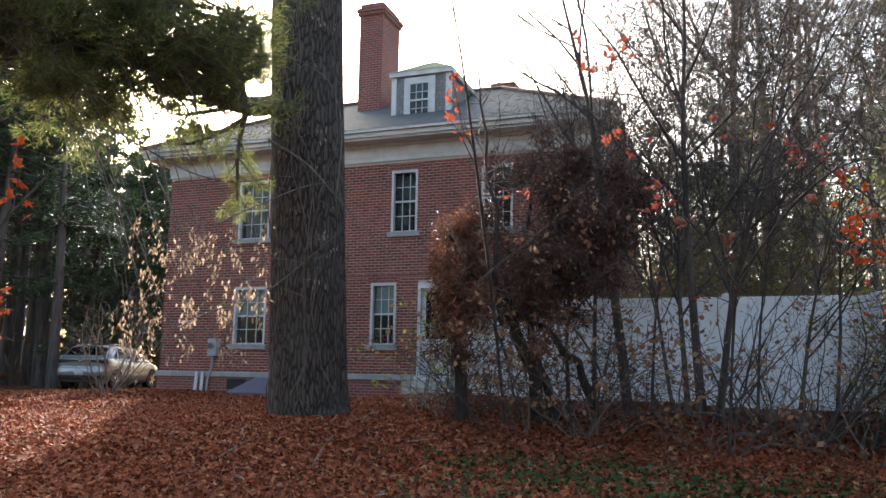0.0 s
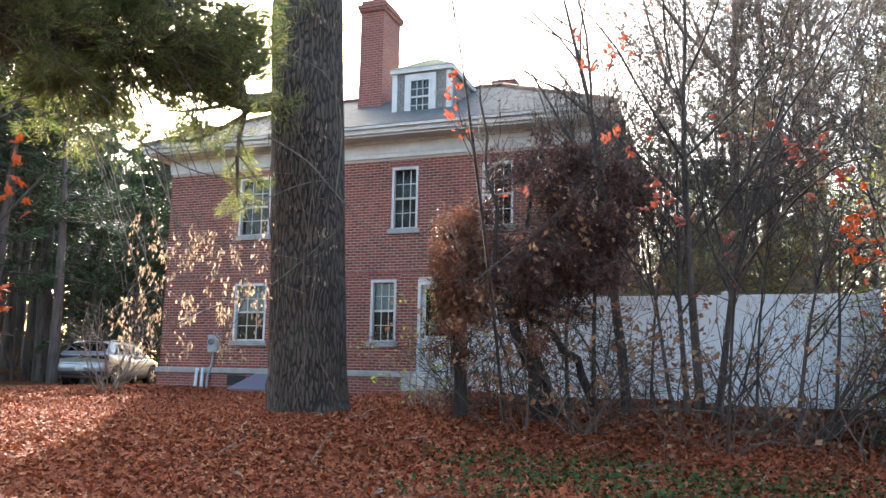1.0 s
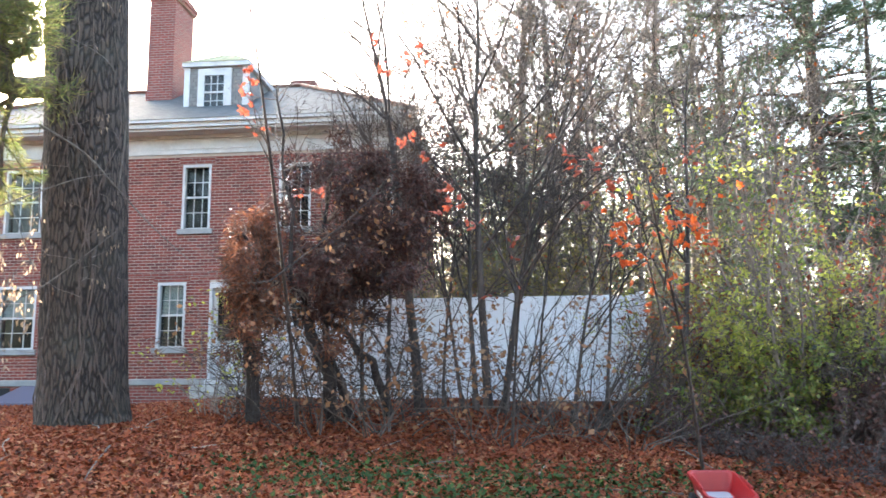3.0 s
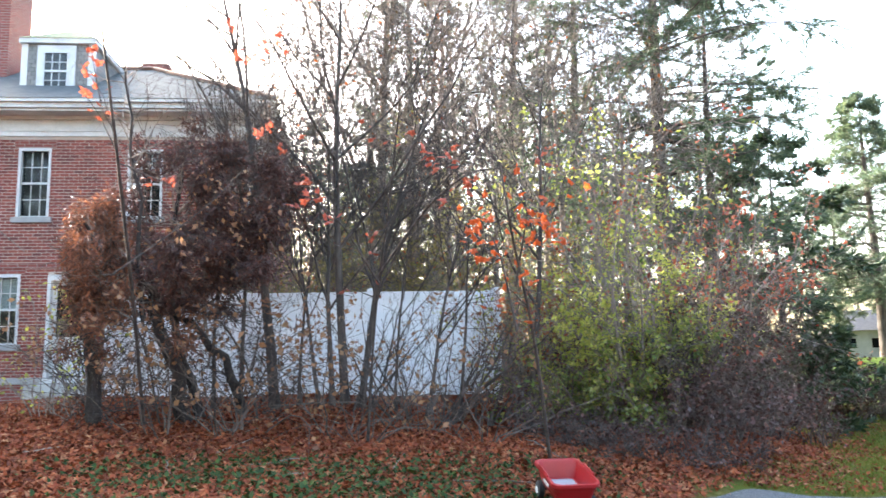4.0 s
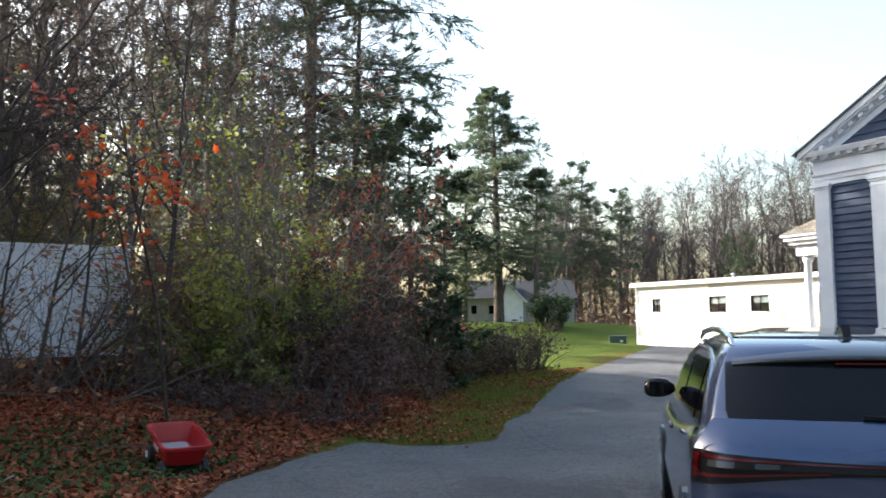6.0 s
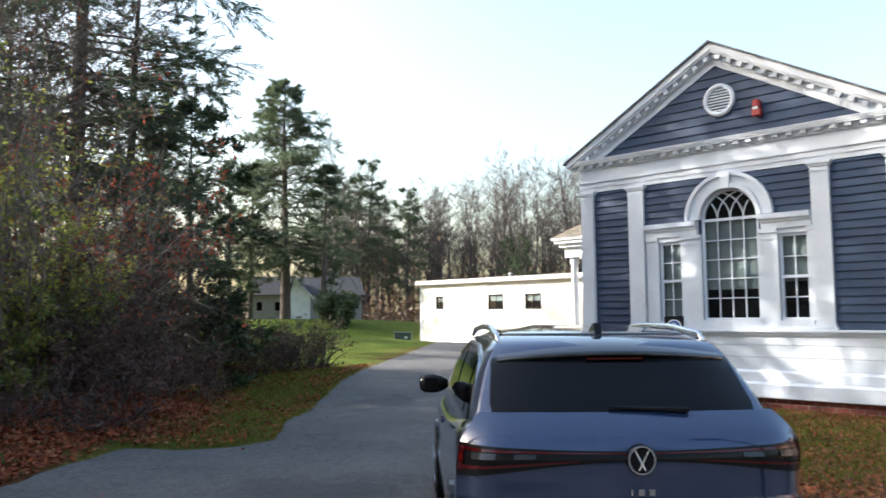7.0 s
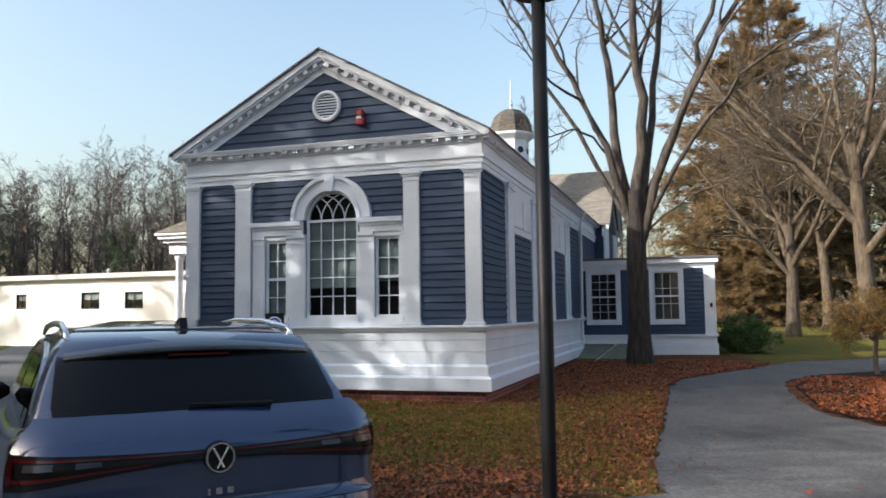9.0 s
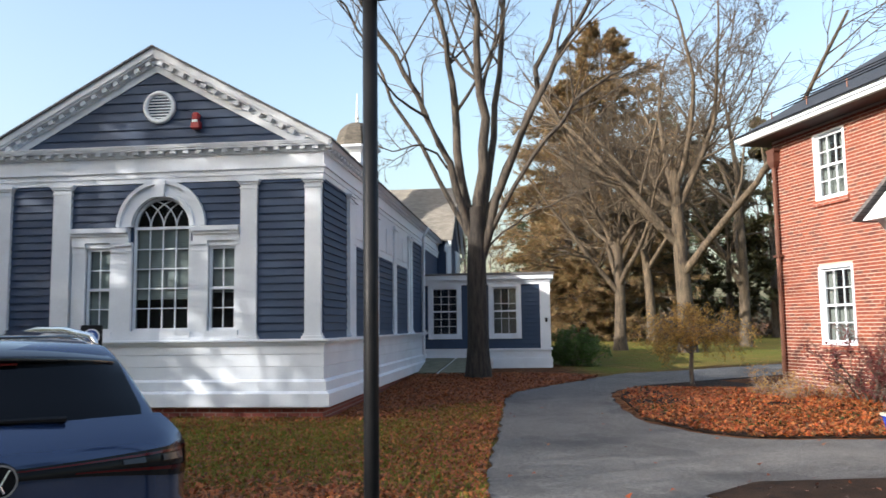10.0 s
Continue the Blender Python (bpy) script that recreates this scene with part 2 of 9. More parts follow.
# ---- shape tools ----
class Geo:
    """Collects vertices and faces for one mesh."""

    def __init__(self):
        self.v, self.f = [], []

    def box(self, x0, y0, z0, x1, y1, z1, m=None, bevel=0.0):
        n = len(self.v)
        if bevel:
            b = bevel
            ring = [(x0 + b, y0), (x1 - b, y0), (x1, y0 + b), (x1, y1 - b), (x1 - b, y1), (x0 + b, y1), (x0, y1 - b), (x0, y0 + b)]
            return self.stack([[(x * 1.0 + (b if x == x0 else -b if x == x1 else 0), y + (b if y == y0 else -b if y == y1 else 0), z0) for x, y in ring],
                               [(x, y, z0 + b) for x, y in ring], [(x, y, z1 - b) for x, y in ring],
                               [(x + (b if x == x0 else -b if x == x1 else 0), y + (b if y == y0 else -b if y == y1 else 0), z1) for x, y in ring]], m)
        pts = [(x, y, z) for z in (z0, z1) for x, y in ((x0, y0), (x1, y0), (x1, y1), (x0, y1))]
        self.v += [tuple(m @ Vector(p)) for p in pts] if m else pts
        self.f += [tuple(n + i for i in q) for q in ((3, 2, 1, 0), (4, 5, 6, 7), (0, 1, 5, 4), (1, 2, 6, 5), (2, 3, 7, 6), (3, 0, 4, 7))]
        return self

    def stack(self, rings, m=None, caps=True, close=True):
        """Skin through rings of equally many points."""
        n, k = len(self.v), len(rings[0])
        for r in rings:
            self.v += [tuple(m @ Vector(p)) for p in r] if m else [tuple(p) for p in r]
        for j in range(len(rings) - 1):
            for i in range(k if close else k - 1):
                a, b = n + j * k + i, n + j * k + (i + 1) % k
                self.f.append((a, b, b + k, a + k))
        if caps:
            self.f.append(tuple(n + i for i in reversed(range(k))))
            self.f.append(tuple(n + (len(rings) - 1) * k + i for i in range(k)))
        return self

    def prism(self, poly, a, b, axis="y", m=None):
        """A polygon drawn in the other two axes, from a to b along axis."""
        def at(p, c):
            return {"y": (p[0], c, p[1]), "x": (c, p[0], p[1]), "z": (p[0], p[1], c)}[axis]
        return self.stack([[at(p, a) for p in poly], [at(p, b) for p in poly]], m)

    def lathe(self, profile, n=16, m=None):
        rings = [[(r * math.cos(2 * math.pi * i / n), r * math.sin(2 * math.pi * i / n), z) for i in range(n)] for r, z in profile]
        return self.stack(rings, m)

    def tube(self, pts, radii, n=6, caps=True):
        pts = [Vector(p) for p in pts]
        rings, up = [], None
        for i, p in enumerate(pts):
            d = (pts[min(i + 1, len(pts) - 1)] - pts[max(i - 1, 0)])
            d = d.normalized() if d.length else Vector((0, 0, 1))
            if up is None:
                up = d.orthogonal().normalized()
            up = (up - d * up.dot(d))
            up = up.normalized() if up.length > 1e-6 else d.orthogonal().normalized()
            w = d.cross(up)
            r = radii[i] if isinstance(radii, (list, tuple)) else radii
            rings.append([p + (up * math.cos(2 * math.pi * k / n) + w * math.sin(2 * math.pi * k / n)) * r for k in range(n)])
        return self.stack(rings, None, caps)

    def quad(self, a, b, c, d):
        n = len(self.v)
        self.v += [tuple(a), tuple(b), tuple(c), tuple(d)]
        self.f.append((n, n + 1, n + 2, n + 3))
        return self

    def mesh(self, name, material, smooth=False):
        me = bpy.data.meshes.new(name)
        me.from_pydata(self.v, [], self.f)
        if name.endswith("_wall"):
            bm = bmesh.new()
            bm.from_mesh(me)
            bmesh.ops.remove_doubles(bm, verts=bm.verts, dist=0.0005)
            bm.to_mesh(me)
            bm.free()
        me.materials.append(material)
        if smooth:
            me.polygons.foreach_set("use_smooth", [True] * len(me.polygons))
        me.update()
        return me


def part(name, g, material, parent=None, label="", smooth=False, m=None):
    """Links a shape as one mesh object under a thing or a part."""
    ob = new(name, g.mesh(name, material, smooth) if isinstance(g, Geo) else g)
    if parent:
        ob.parent = parent
    if m is not None:
        ob.matrix_basis = m
    if label:
        ob["label"] = label
    return ob


def thing(name, m, label, category, group="", kind=""):
    ob = new(name)
    ob.empty_display_size = 0.2
    ob.matrix_basis = m
    return tagged(ob, label, category, group, kind)


def solid(name, g, material, label, category, group="", kind="", smooth=False, m=None):
    ob = part(name, g, material, None, "", smooth, m)
    return tagged(ob, label, category, group, kind)


# ---- ground ----
# heights of the land: the leaf bank rises to the old house, the drive side is flat
LAND = [(0, 0, 0), (4, 1, 0), (9, 2, 0), (-2.4, 12.2, 1.02), (0.7, 14.6, 1.3), (4, 14, 1.3), (7, 13, 1.22), (4.1, 6.3, 0.33), (3.2, 6.3, 0.5), (4.5, 6.3, 0.2), (5.8, 6.9, 0.13), (3.0, 4.0, 0.12), (2, 8, 0.68), (5.5, 9.3, 0.72), (-6, 7, 0.5), (-8, 23, 1.05),
        (4, 19, 1.3), (-11, 26, 0.9), (-20, 30, 0.9), (8, 6.5, 0.02), (12, 8.5, 0.05), (16, 13, 0.45), (15, 3, 0.1), (14.5, -1.5, 0.1), (25, -9, 0.3),
        (20, -12, 0.1), (10, -8, 0.02), (38, 18, 0.45), (30, 22, 1.0), (47, 35, 1.7), (50, -25, 0.5), (8, 10, 0.75), (-12, 14, 0.9), (0, -12, 0)]


def land_many(x, y):
    """The heights of the ground at many places."""
    num, den = np.zeros_like(x), np.zeros_like(x)
    for px, py, pz in LAND:
        w = 1.0 / ((x - px) ** 2 + (y - py) ** 2 + 2.0) ** 1.6
        num, den = num + w * pz, den + w
    t = np.clip((np.hypot(x, y) - 70) / 130, 0, 1)
    far = t * t * (3 - 2 * t)
    return num / den * (1 - far) + far


def land(x, y):
    """The height of the ground at a place."""
    return float(land_many(np.array([float(x)]), np.array([float(y)]))[0])


def inside(poly, x, y):
    c = False
    for (x0, y0), (x1, y1) in zip(poly, poly[1:] + poly[:1]):
        if (y0 > y) != (y1 > y) and x < (x1 - x0) * (y - y0) / (y1 - y0) + x0:
            c = not c
    return c


def edge_many(poly, x, y):
    """Metres to a polygon's edge for many places, negative inside."""
    best, c = np.full(len(x), 1e9), np.zeros(len(x), bool)
    for (x0, y0), (x1, y1) in zip(poly, poly[1:] + poly[:1]):
        dx, dy = x1 - x0, y1 - y0
        t = np.clip(((x - x0) * dx + (y - y0) * dy) / (dx * dx + dy * dy), 0, 1)
        best = np.minimum(best, np.hypot(x - x0 - t * dx, y - y0 - t * dy))
        if y1 != y0:
            c ^= ((y0 > y) != (y1 > y)) & (x < dx * (y - y0) / dy + x0)
    return np.where(c, -best, best)


DRIVE = [(-30, -14), (-6, -3), (2.2, 4.1), (4.55, 6.3), (5.85, 7.0), (7.3, 7.45), (8.5, 6.8), (9.1, 6.6), (11.3, 7.9), (14.7, 9.4), (22, 12.1), (32, 15.0), (36, 16.5), (37, 13.8),
         (30, 12.0), (21, 8.2), (13, 3.6), (9.6, 1.8), (7.6, 0.6), (6.9, -0.8), (7.5, -2.2), (9.0, -2.6), (10.4, -3.1), (13.5, -4.2), (16.8, -5.35), (18.0, -6.0), (19.2, -7.2), (22.6, -10.7), (24.5, -15.8),
         (27, -24), (24, -25), (21.6, -16.5), (20.4, -12.4), (19.2, -9.8), (17.6, -8.2), (16.5, -7.6), (14.6, -6.9), (13.0, -6.4), (11.6, -6.5), (10.7, -6.9), (10.0, -8.9), (8.5, -14), (7.0, -14), (7.6, -6.8),
         (7.7, -5.0), (7.2, -4.1), (4, -5), (0, -14)]


def wobble(x, y, s):
    return noise.noise(Vector((x * s, y * s, 3.1)))


def wobble_many(x, y, s):
    return np.array([wobble(a, b, s) for a, b in zip(x, y)])


def step_many(a, b, x):
    t = np.clip((x - a) / (b - a), 0, 1)
    return t * t * (3 - 2 * t)


def grassy(x, y):
    """How far places are lawn (1) rather than leaf litter (0)."""
    n = wobble_many(x, y, 0.5) * 1.2 + wobble_many(x, y, 1.9) * 0.5
    def of(poly, a):
        return step_many(-a, 1.0, n - edge_many(poly, x, y))
    tongue = of([(5.9, 7.3), (8.8, 6.4), (22, 12), (34, 15), (66, 34), (80, 60), (36, 40), (20, 20), (13.5, 11.6), (9.8, 8.9)], 0.7)
    front = of([(8, -2.4), (9, 0.5), (14, 3.5), (37, 13), (60, 14), (60, 10), (15.6, 2.4), (13.9, -2.4), (16.5, -5.0), (10, -3.0)], 0.8)
    back = of([(22, -9.5), (27, -11), (60, -15), (70, -60), (30, -60), (28, -24), (25, -16)], 1.0)
    left = of([(-8.6, 14.8), (-10, 24), (-40, 40), (-60, 20)], 1.0)
    return np.maximum.reduce([tongue, front * 0.8, back * 0.72, left]), np.maximum.reduce([tongue, back * 0.1, left * 0.6])


def ground_material():
    n = Nodes("ground")
    p = n.pos()
    cells = n.add("ShaderNodeTexVoronoi", _Scale=11.0, _Randomness=1.0)
    n.put(cells.inputs["Vector"], p)
    leaf = n.ramp(cells.outputs["Color"], (0.1, (0.040, 0.016, 0.009)), (0.45, (0.105, 0.041, 0.018)), (0.7, (0.155, 0.067, 0.028)), (0.95, (0.21, 0.12, 0.065)))
    leaf = n.mix(n.ramp(n.noise(p, 0.7, 5.0), (0.45, (0, 0, 0)), (0.7, (0.8, 0.8, 0.8))), leaf, (0.06, 0.035, 0.022))
    grass = n.ramp(n.noise(p, 3.0, 6.0, 0.7), (0.3, (0.075, 0.10, 0.016)), (0.55, (0.16, 0.165, 0.03)), (0.75, (0.17, 0.14, 0.05)))
    grass = n.mix(n.ramp(n.noise(p, 60.0, 2.0), (0.4, (0, 0, 0)), (0.6, (0.6, 0.6, 0.6))), grass, (0.04, 0.06, 0.012))
    straw = n.ramp(n.noise(p, 1.1, 8.0, 0.75), (0.46, (0, 0, 0)), (0.62, (0.75, 0.75, 0.75)))
    grass = n.mix(straw, grass, (0.20, 0.135, 0.05))
    lush = n.ramp(n.noise(p, 0.35, 4.0, 0.6), (0.48, (0, 0, 0)), (0.62, (0.6, 0.6, 0.6)))
    grass = n.mix(lush, grass, (0.10, 0.15, 0.02))
    fleck = n.ramp(n.noise(p, 9.0, 5.0, 0.8), (0.60, (0, 0, 0)), (0.64, (0.85, 0.85, 0.85)))
    green = n.add("ShaderNodeAttribute")
    green.attribute_name = "lush"
    thick = n.ramp(n.noise(p, 4.0, 6.0, 0.7), (0.3, (0.038, 0.070, 0.008)), (0.55, (0.070, 0.108, 0.012)), (0.75, (0.11, 0.115, 0.02)))
    grass = n.mix(n.math("MULTIPLY", green.outputs["Fac"], 0.75), n.mix(fleck, grass, leaf), thick)
    a = n.add("ShaderNodeAttribute")
    a.attribute_name = "lawn"
    c = n.mix(a.outputs["Fac"], leaf, grass)
    h = n.math("ADD", cells.outputs["Distance"], n.noise(p, 45.0))
    n.bump(h, 0.7, 0.05)
    return n.out(c, 0.95, Specular_IOR_Level=0.08)


def build_ground():
    radii = [0.35]
    while radii[-1] < 2500:
        radii.append(radii[-1] + max(0.35, radii[-1] * 0.035))
    k, n = 240, len(radii)
    ang = np.arange(k) * 2 * math.pi / k
    r = np.array(radii)[:, None]
    x, y = (2 + r * np.sin(ang)).ravel(), (3 + r * np.cos(ang)).ravel()
    near = np.hypot(x - 2, y - 3) < 45
    z = land_many(x, y)
    d = np.full(len(x), 9.0)
    d[near] = edge_many(DRIVE, x[near], y[near])
    rough = np.zeros(len(x))
    rough[near] = 0.035 * wobble_many(x[near], y[near], 0.9) + 0.02 * wobble_many(x[near], y[near], 2.3)
    z = z + rough * step_many(0.1, 1.2, d) - 0.07 * step_many(0.0, 0.3, -d)
    lawn = np.zeros(len(x))
    far = np.hypot(x, y) < 120
    lush = np.zeros(len(x))
    lawn[far], lush[far] = grassy(x[far], y[far])
    g = Geo()
    g.v = [tuple(p) for p in np.stack([x, y, z], 1)] + [(2, 3, land(2, 3) - 0.06)]
    g.f = [(len(g.v) - 1, (i + 1) % k, i) for i in range(k)]
    for j in range(n - 1):
        for i in range(k):
            a, b = j * k + i, j * k + (i + 1) % k
            g.f.append((a, b, b + k, a + k))
    me = g.mesh("ground", ground_material(), True)
    me.attributes.new("lawn", "FLOAT", "POINT").data.foreach_set("value", np.append(lawn, 0.0))
    me.attributes.new("lush", "FLOAT", "POINT").data.foreach_set("value", np.append(lush, 0.0))
    tagged(new("ground", me), "leaf-strewn ground with patches of short lawn", "ground", kind="structure")


def paved(name, poly, x0, x1, y0, y1, s, lift, depth, wobble, material, label, category, grow=0.0):
    """A sheet with a thin edge that follows an outline over the land."""
    gx, gy = np.meshgrid(np.arange(x0, x1, s), np.arange(y0, y1, s), indexing="ij")
    def edge(x, y):
        return edge_many(poly, x, y) - grow + wobble * wobble_many(x, y, 2.2)
    cx, cy = (gx[:-1, :-1] + s / 2).ravel(), (gy[:-1, :-1] + s / 2).ravel()
    mask = (edge(cx, cy) < 0).reshape(gx.shape[0] - 1, -1)
    ids = np.arange(gx.size).reshape(gx.shape)
    f = np.stack([ids[:-1, :-1][mask], ids[1:, :-1][mask], ids[1:, 1:][mask], ids[:-1, 1:][mask]], 1)
    used, inv = np.unique(f, return_inverse=True)
    f = inv.reshape(-1, 4)
    x, y = gx.ravel()[used], gy.ravel()[used]
    rim = np.bincount(f.ravel(), minlength=len(used)) < 4
    for _ in range(2):
        rx, ry = x[rim], y[rim]
        e, h = edge(rx, ry), 0.02
        dx, dy = (edge(rx + h, ry) - e) / h, (edge(rx, ry + h) - e) / h
        q = np.clip(e, -s * 0.7, s * 0.7) / np.maximum(0.5, dx * dx + dy * dy)
        x[rim], y[rim] = rx - q * dx, ry - q * dy
    z = land_many(x, y) + lift
    pairs = np.concatenate([f[:, (a, (a + 1) % 4)] for a in range(4)])
    keys = {}
    for a, b in pairs.tolist():
        if (b, a) in keys:
            keys.pop((b, a))
        else:
            keys[(a, b)] = 1
    g = Geo()
    n = len(x)
    low = {}
    g.v = [tuple(p) for p in np.stack([x, y, z], 1)]
    g.f = [tuple(q) for q in f.tolist()]
    for a, b in keys:
        for c in (a, b):
            if c not in low:
                low[c] = len(g.v)
                g.v.append((g.v[c][0], g.v[c][1], g.v[c][2] - depth))
        g.f.append((b, a, low[a], low[b]))
    solid(name, g, material, label, category, kind="structure")


def build_paving():
    paved("road", DRIVE, -12, 38, -26, 18, 0.16, 0.012, 0.08, 0.09, ASPHALT, "worn grey asphalt drive and footpath", "road")
    mulch = worn("dark_mulch", (0.010, 0.007, 0.006), (0.045, 0.028, 0.020), 6.0, 0.95, 0.8, 35, 0.8)
    paved("planting_bed", BED, 8.5, 20.6, -13, -6, 0.16, 0.02, 0.05, 0.05, mulch, "mulched planting bed by the brick house", "planting bed", 0.05)
    paved("planting_bed", NEAR_BED, 0, 8, -14, -4, 0.16, 0.03, 0.06, 0.05, mulch, "dark mulched bed at the edge of the drive", "planting bed")


BED = [(16.3, -7.8), (13.0, -6.6), (11.5, -6.8), (10.8, -7.2), (10.2, -9.2), (9.0, -12.6), (17.0, -12.6), (20.2, -12.3), (19.0, -9.9), (17.4, -8.4)]
NEAR_BED = [(7.2, -4.1), (7.7, -5.0), (7.6, -6.8), (7.0, -14), (0, -14), (4, -5)]


build_ground()
build_paving()


# ---- slate-blue gabled hall ----
def board_mesh(material):
    """One metre of clapboard, thicker at its lower edge; drawn outward to -y."""
    g = Geo()
    e = 0.132
    g.prism([(0.0, 0.0), (-0.036, 0.0), (-0.036, 0.012), (-0.008, e), (0.0, e)], 0, 1, "x")
    return g.mesh("board", material)


def boards(wall, mesh, spans, z0, z1, place, step=0.138):
    """Clapboards between z0 and z1; spans gives the run of a row at a height."""
    z = z0
    while z < z1 - 0.03:
        for a, b in spans(z + step * 0.5):
            if b - a > 0.05:
                ob = part("board", mesh, None, wall)
                ob.matrix_basis = place @ Matrix.Translation((a, 0, z)) @ Matrix.Diagonal((b - a, 1, min(1.0, (z1 - z) / step) * step / 0.127, 1))
        z += step


def sash_window(parent, m, w, h, cols, rows, blind=0.0, frame_mat=None, name="window", depth=0.09, curtain=None, mid=True):
    """A window in a hole w wide and h high; local x along, y inward, z up from the sill."""
    frame_mat = frame_mat or WHITE
    f = Geo()
    t = 0.05
    f.box(0, 0.02, 0, t, depth, h).box(w - t, 0.02, 0, w, depth, h).box(t, 0.02, 0, w - t, depth, t).box(t, 0.02, h - t, w - t, depth, h)
    win = part(name, f, frame_mat, parent, m=m)
    if mid:
        part("meeting_rail", Geo().box(t, 0.015, h * 0.5 - 0.025, w - t, depth - 0.01, h * 0.5 + 0.025), frame_mat, win)
    for i in range(1, cols):
        x = t + (w - 2 * t) * i / cols
        part("muntin", Geo().box(x - 0.009, 0.035, t, x + 0.009, 0.07, h - t), frame_mat, win)
    for j in range(1, rows):
        z = t + (h - 2 * t) * j / rows
        if not (mid and abs(z - h * 0.5) < 0.05):
            part("muntin", Geo().box(t, 0.037, z - 0.009, w - t, 0.068, z + 0.009), frame_mat, win)
    pane = part("pane", Geo().box(t, 0.05, t, w - t, 0.054, h - t), GLASS, win)
    pane.visible_shadow = False
    if blind:
        b = Geo()
        z = h - t
        while z > h - t - (h - 2 * t) * blind:
            b.prism([(0.085, z - 0.03), (0.103, z), (0.105, z - 0.001), (0.087, z - 0.031)], t + 0.01, w - t - 0.01, "x")
            z -= 0.034
        tagged(part("blind", b, BLIND, win, "pale slatted blind"), kind="stuff")
    if curtain:
        c = Geo()
        for side in (0, 1):
            pts = [(t + (w - 2 * t) * (0.30 * i / 12 if side == 0 else 1 - 0.30 * i / 12), 0.14 + 0.02 * (i % 2)) for i in range(13)]
            c.stack([[(x, y, t) for x, y in pts], [(x, y, h - t) for x, y in pts]], caps=False, close=False)
        pts = [(t + (w - 2 * t) * i / 40, 0.17 + 0.018 * (i % 2)) for i in range(41)]
        c.stack([[(x, y, t) for x, y in pts], [(x, y, h * 0.5) for x, y in pts]], caps=False, close=False)
        part("curtain", c, curtain, win, "pale hanging curtain")
    return win


def pilaster(parent, x0, x1, z0, z1, m=None, d=0.09):
    """A flat pillar with base and cap, standing d proud of the wall."""
    shaft = part("pilaster", Geo().box(x0, -d, z0 + 0.09, x1, 0, z1 - 0.17), WHITE, parent, m=m)
    part("base_moulding", Geo().stack([[(a, b, z) for a, b in ((x0 - e, -d - e), (x1 + e, -d - e), (x1 + e, 0), (x0 - e, 0))] for e, z in ((0.045, z0), (0.045, z0 + 0.045), (0.02, z0 + 0.05), (0.02, z0 + 0.09))]), WHITE, shaft)
    part("capital", Geo().stack([[(a, b, z) for a, b in ((x0 - e, -d - e), (x1 + e, -d - e), (x1 + e, 0), (x0 - e, 0))] for e, z in ((0.012, z1 - 0.17), (0.012, z1 - 0.14), (0.0, z1 - 0.139), (0.0, z1 - 0.09), (0.025, z1 - 0.085), (0.025, z1 - 0.05), (0.05, z1 - 0.045), (0.05, z1))]), WHITE, shaft)
    return shaft


HALL = pose(16.715, 4.637, 0, 0, 0, -110)
XL, XR, XC = 0.2, 6.32, 3.22
LEN = 26.0


SHAKE_DARK = shingled("old_dark_shingle", (0.055, 0.048, 0.04), (0.10, 0.088, 0.07), 0.14, 0.2)


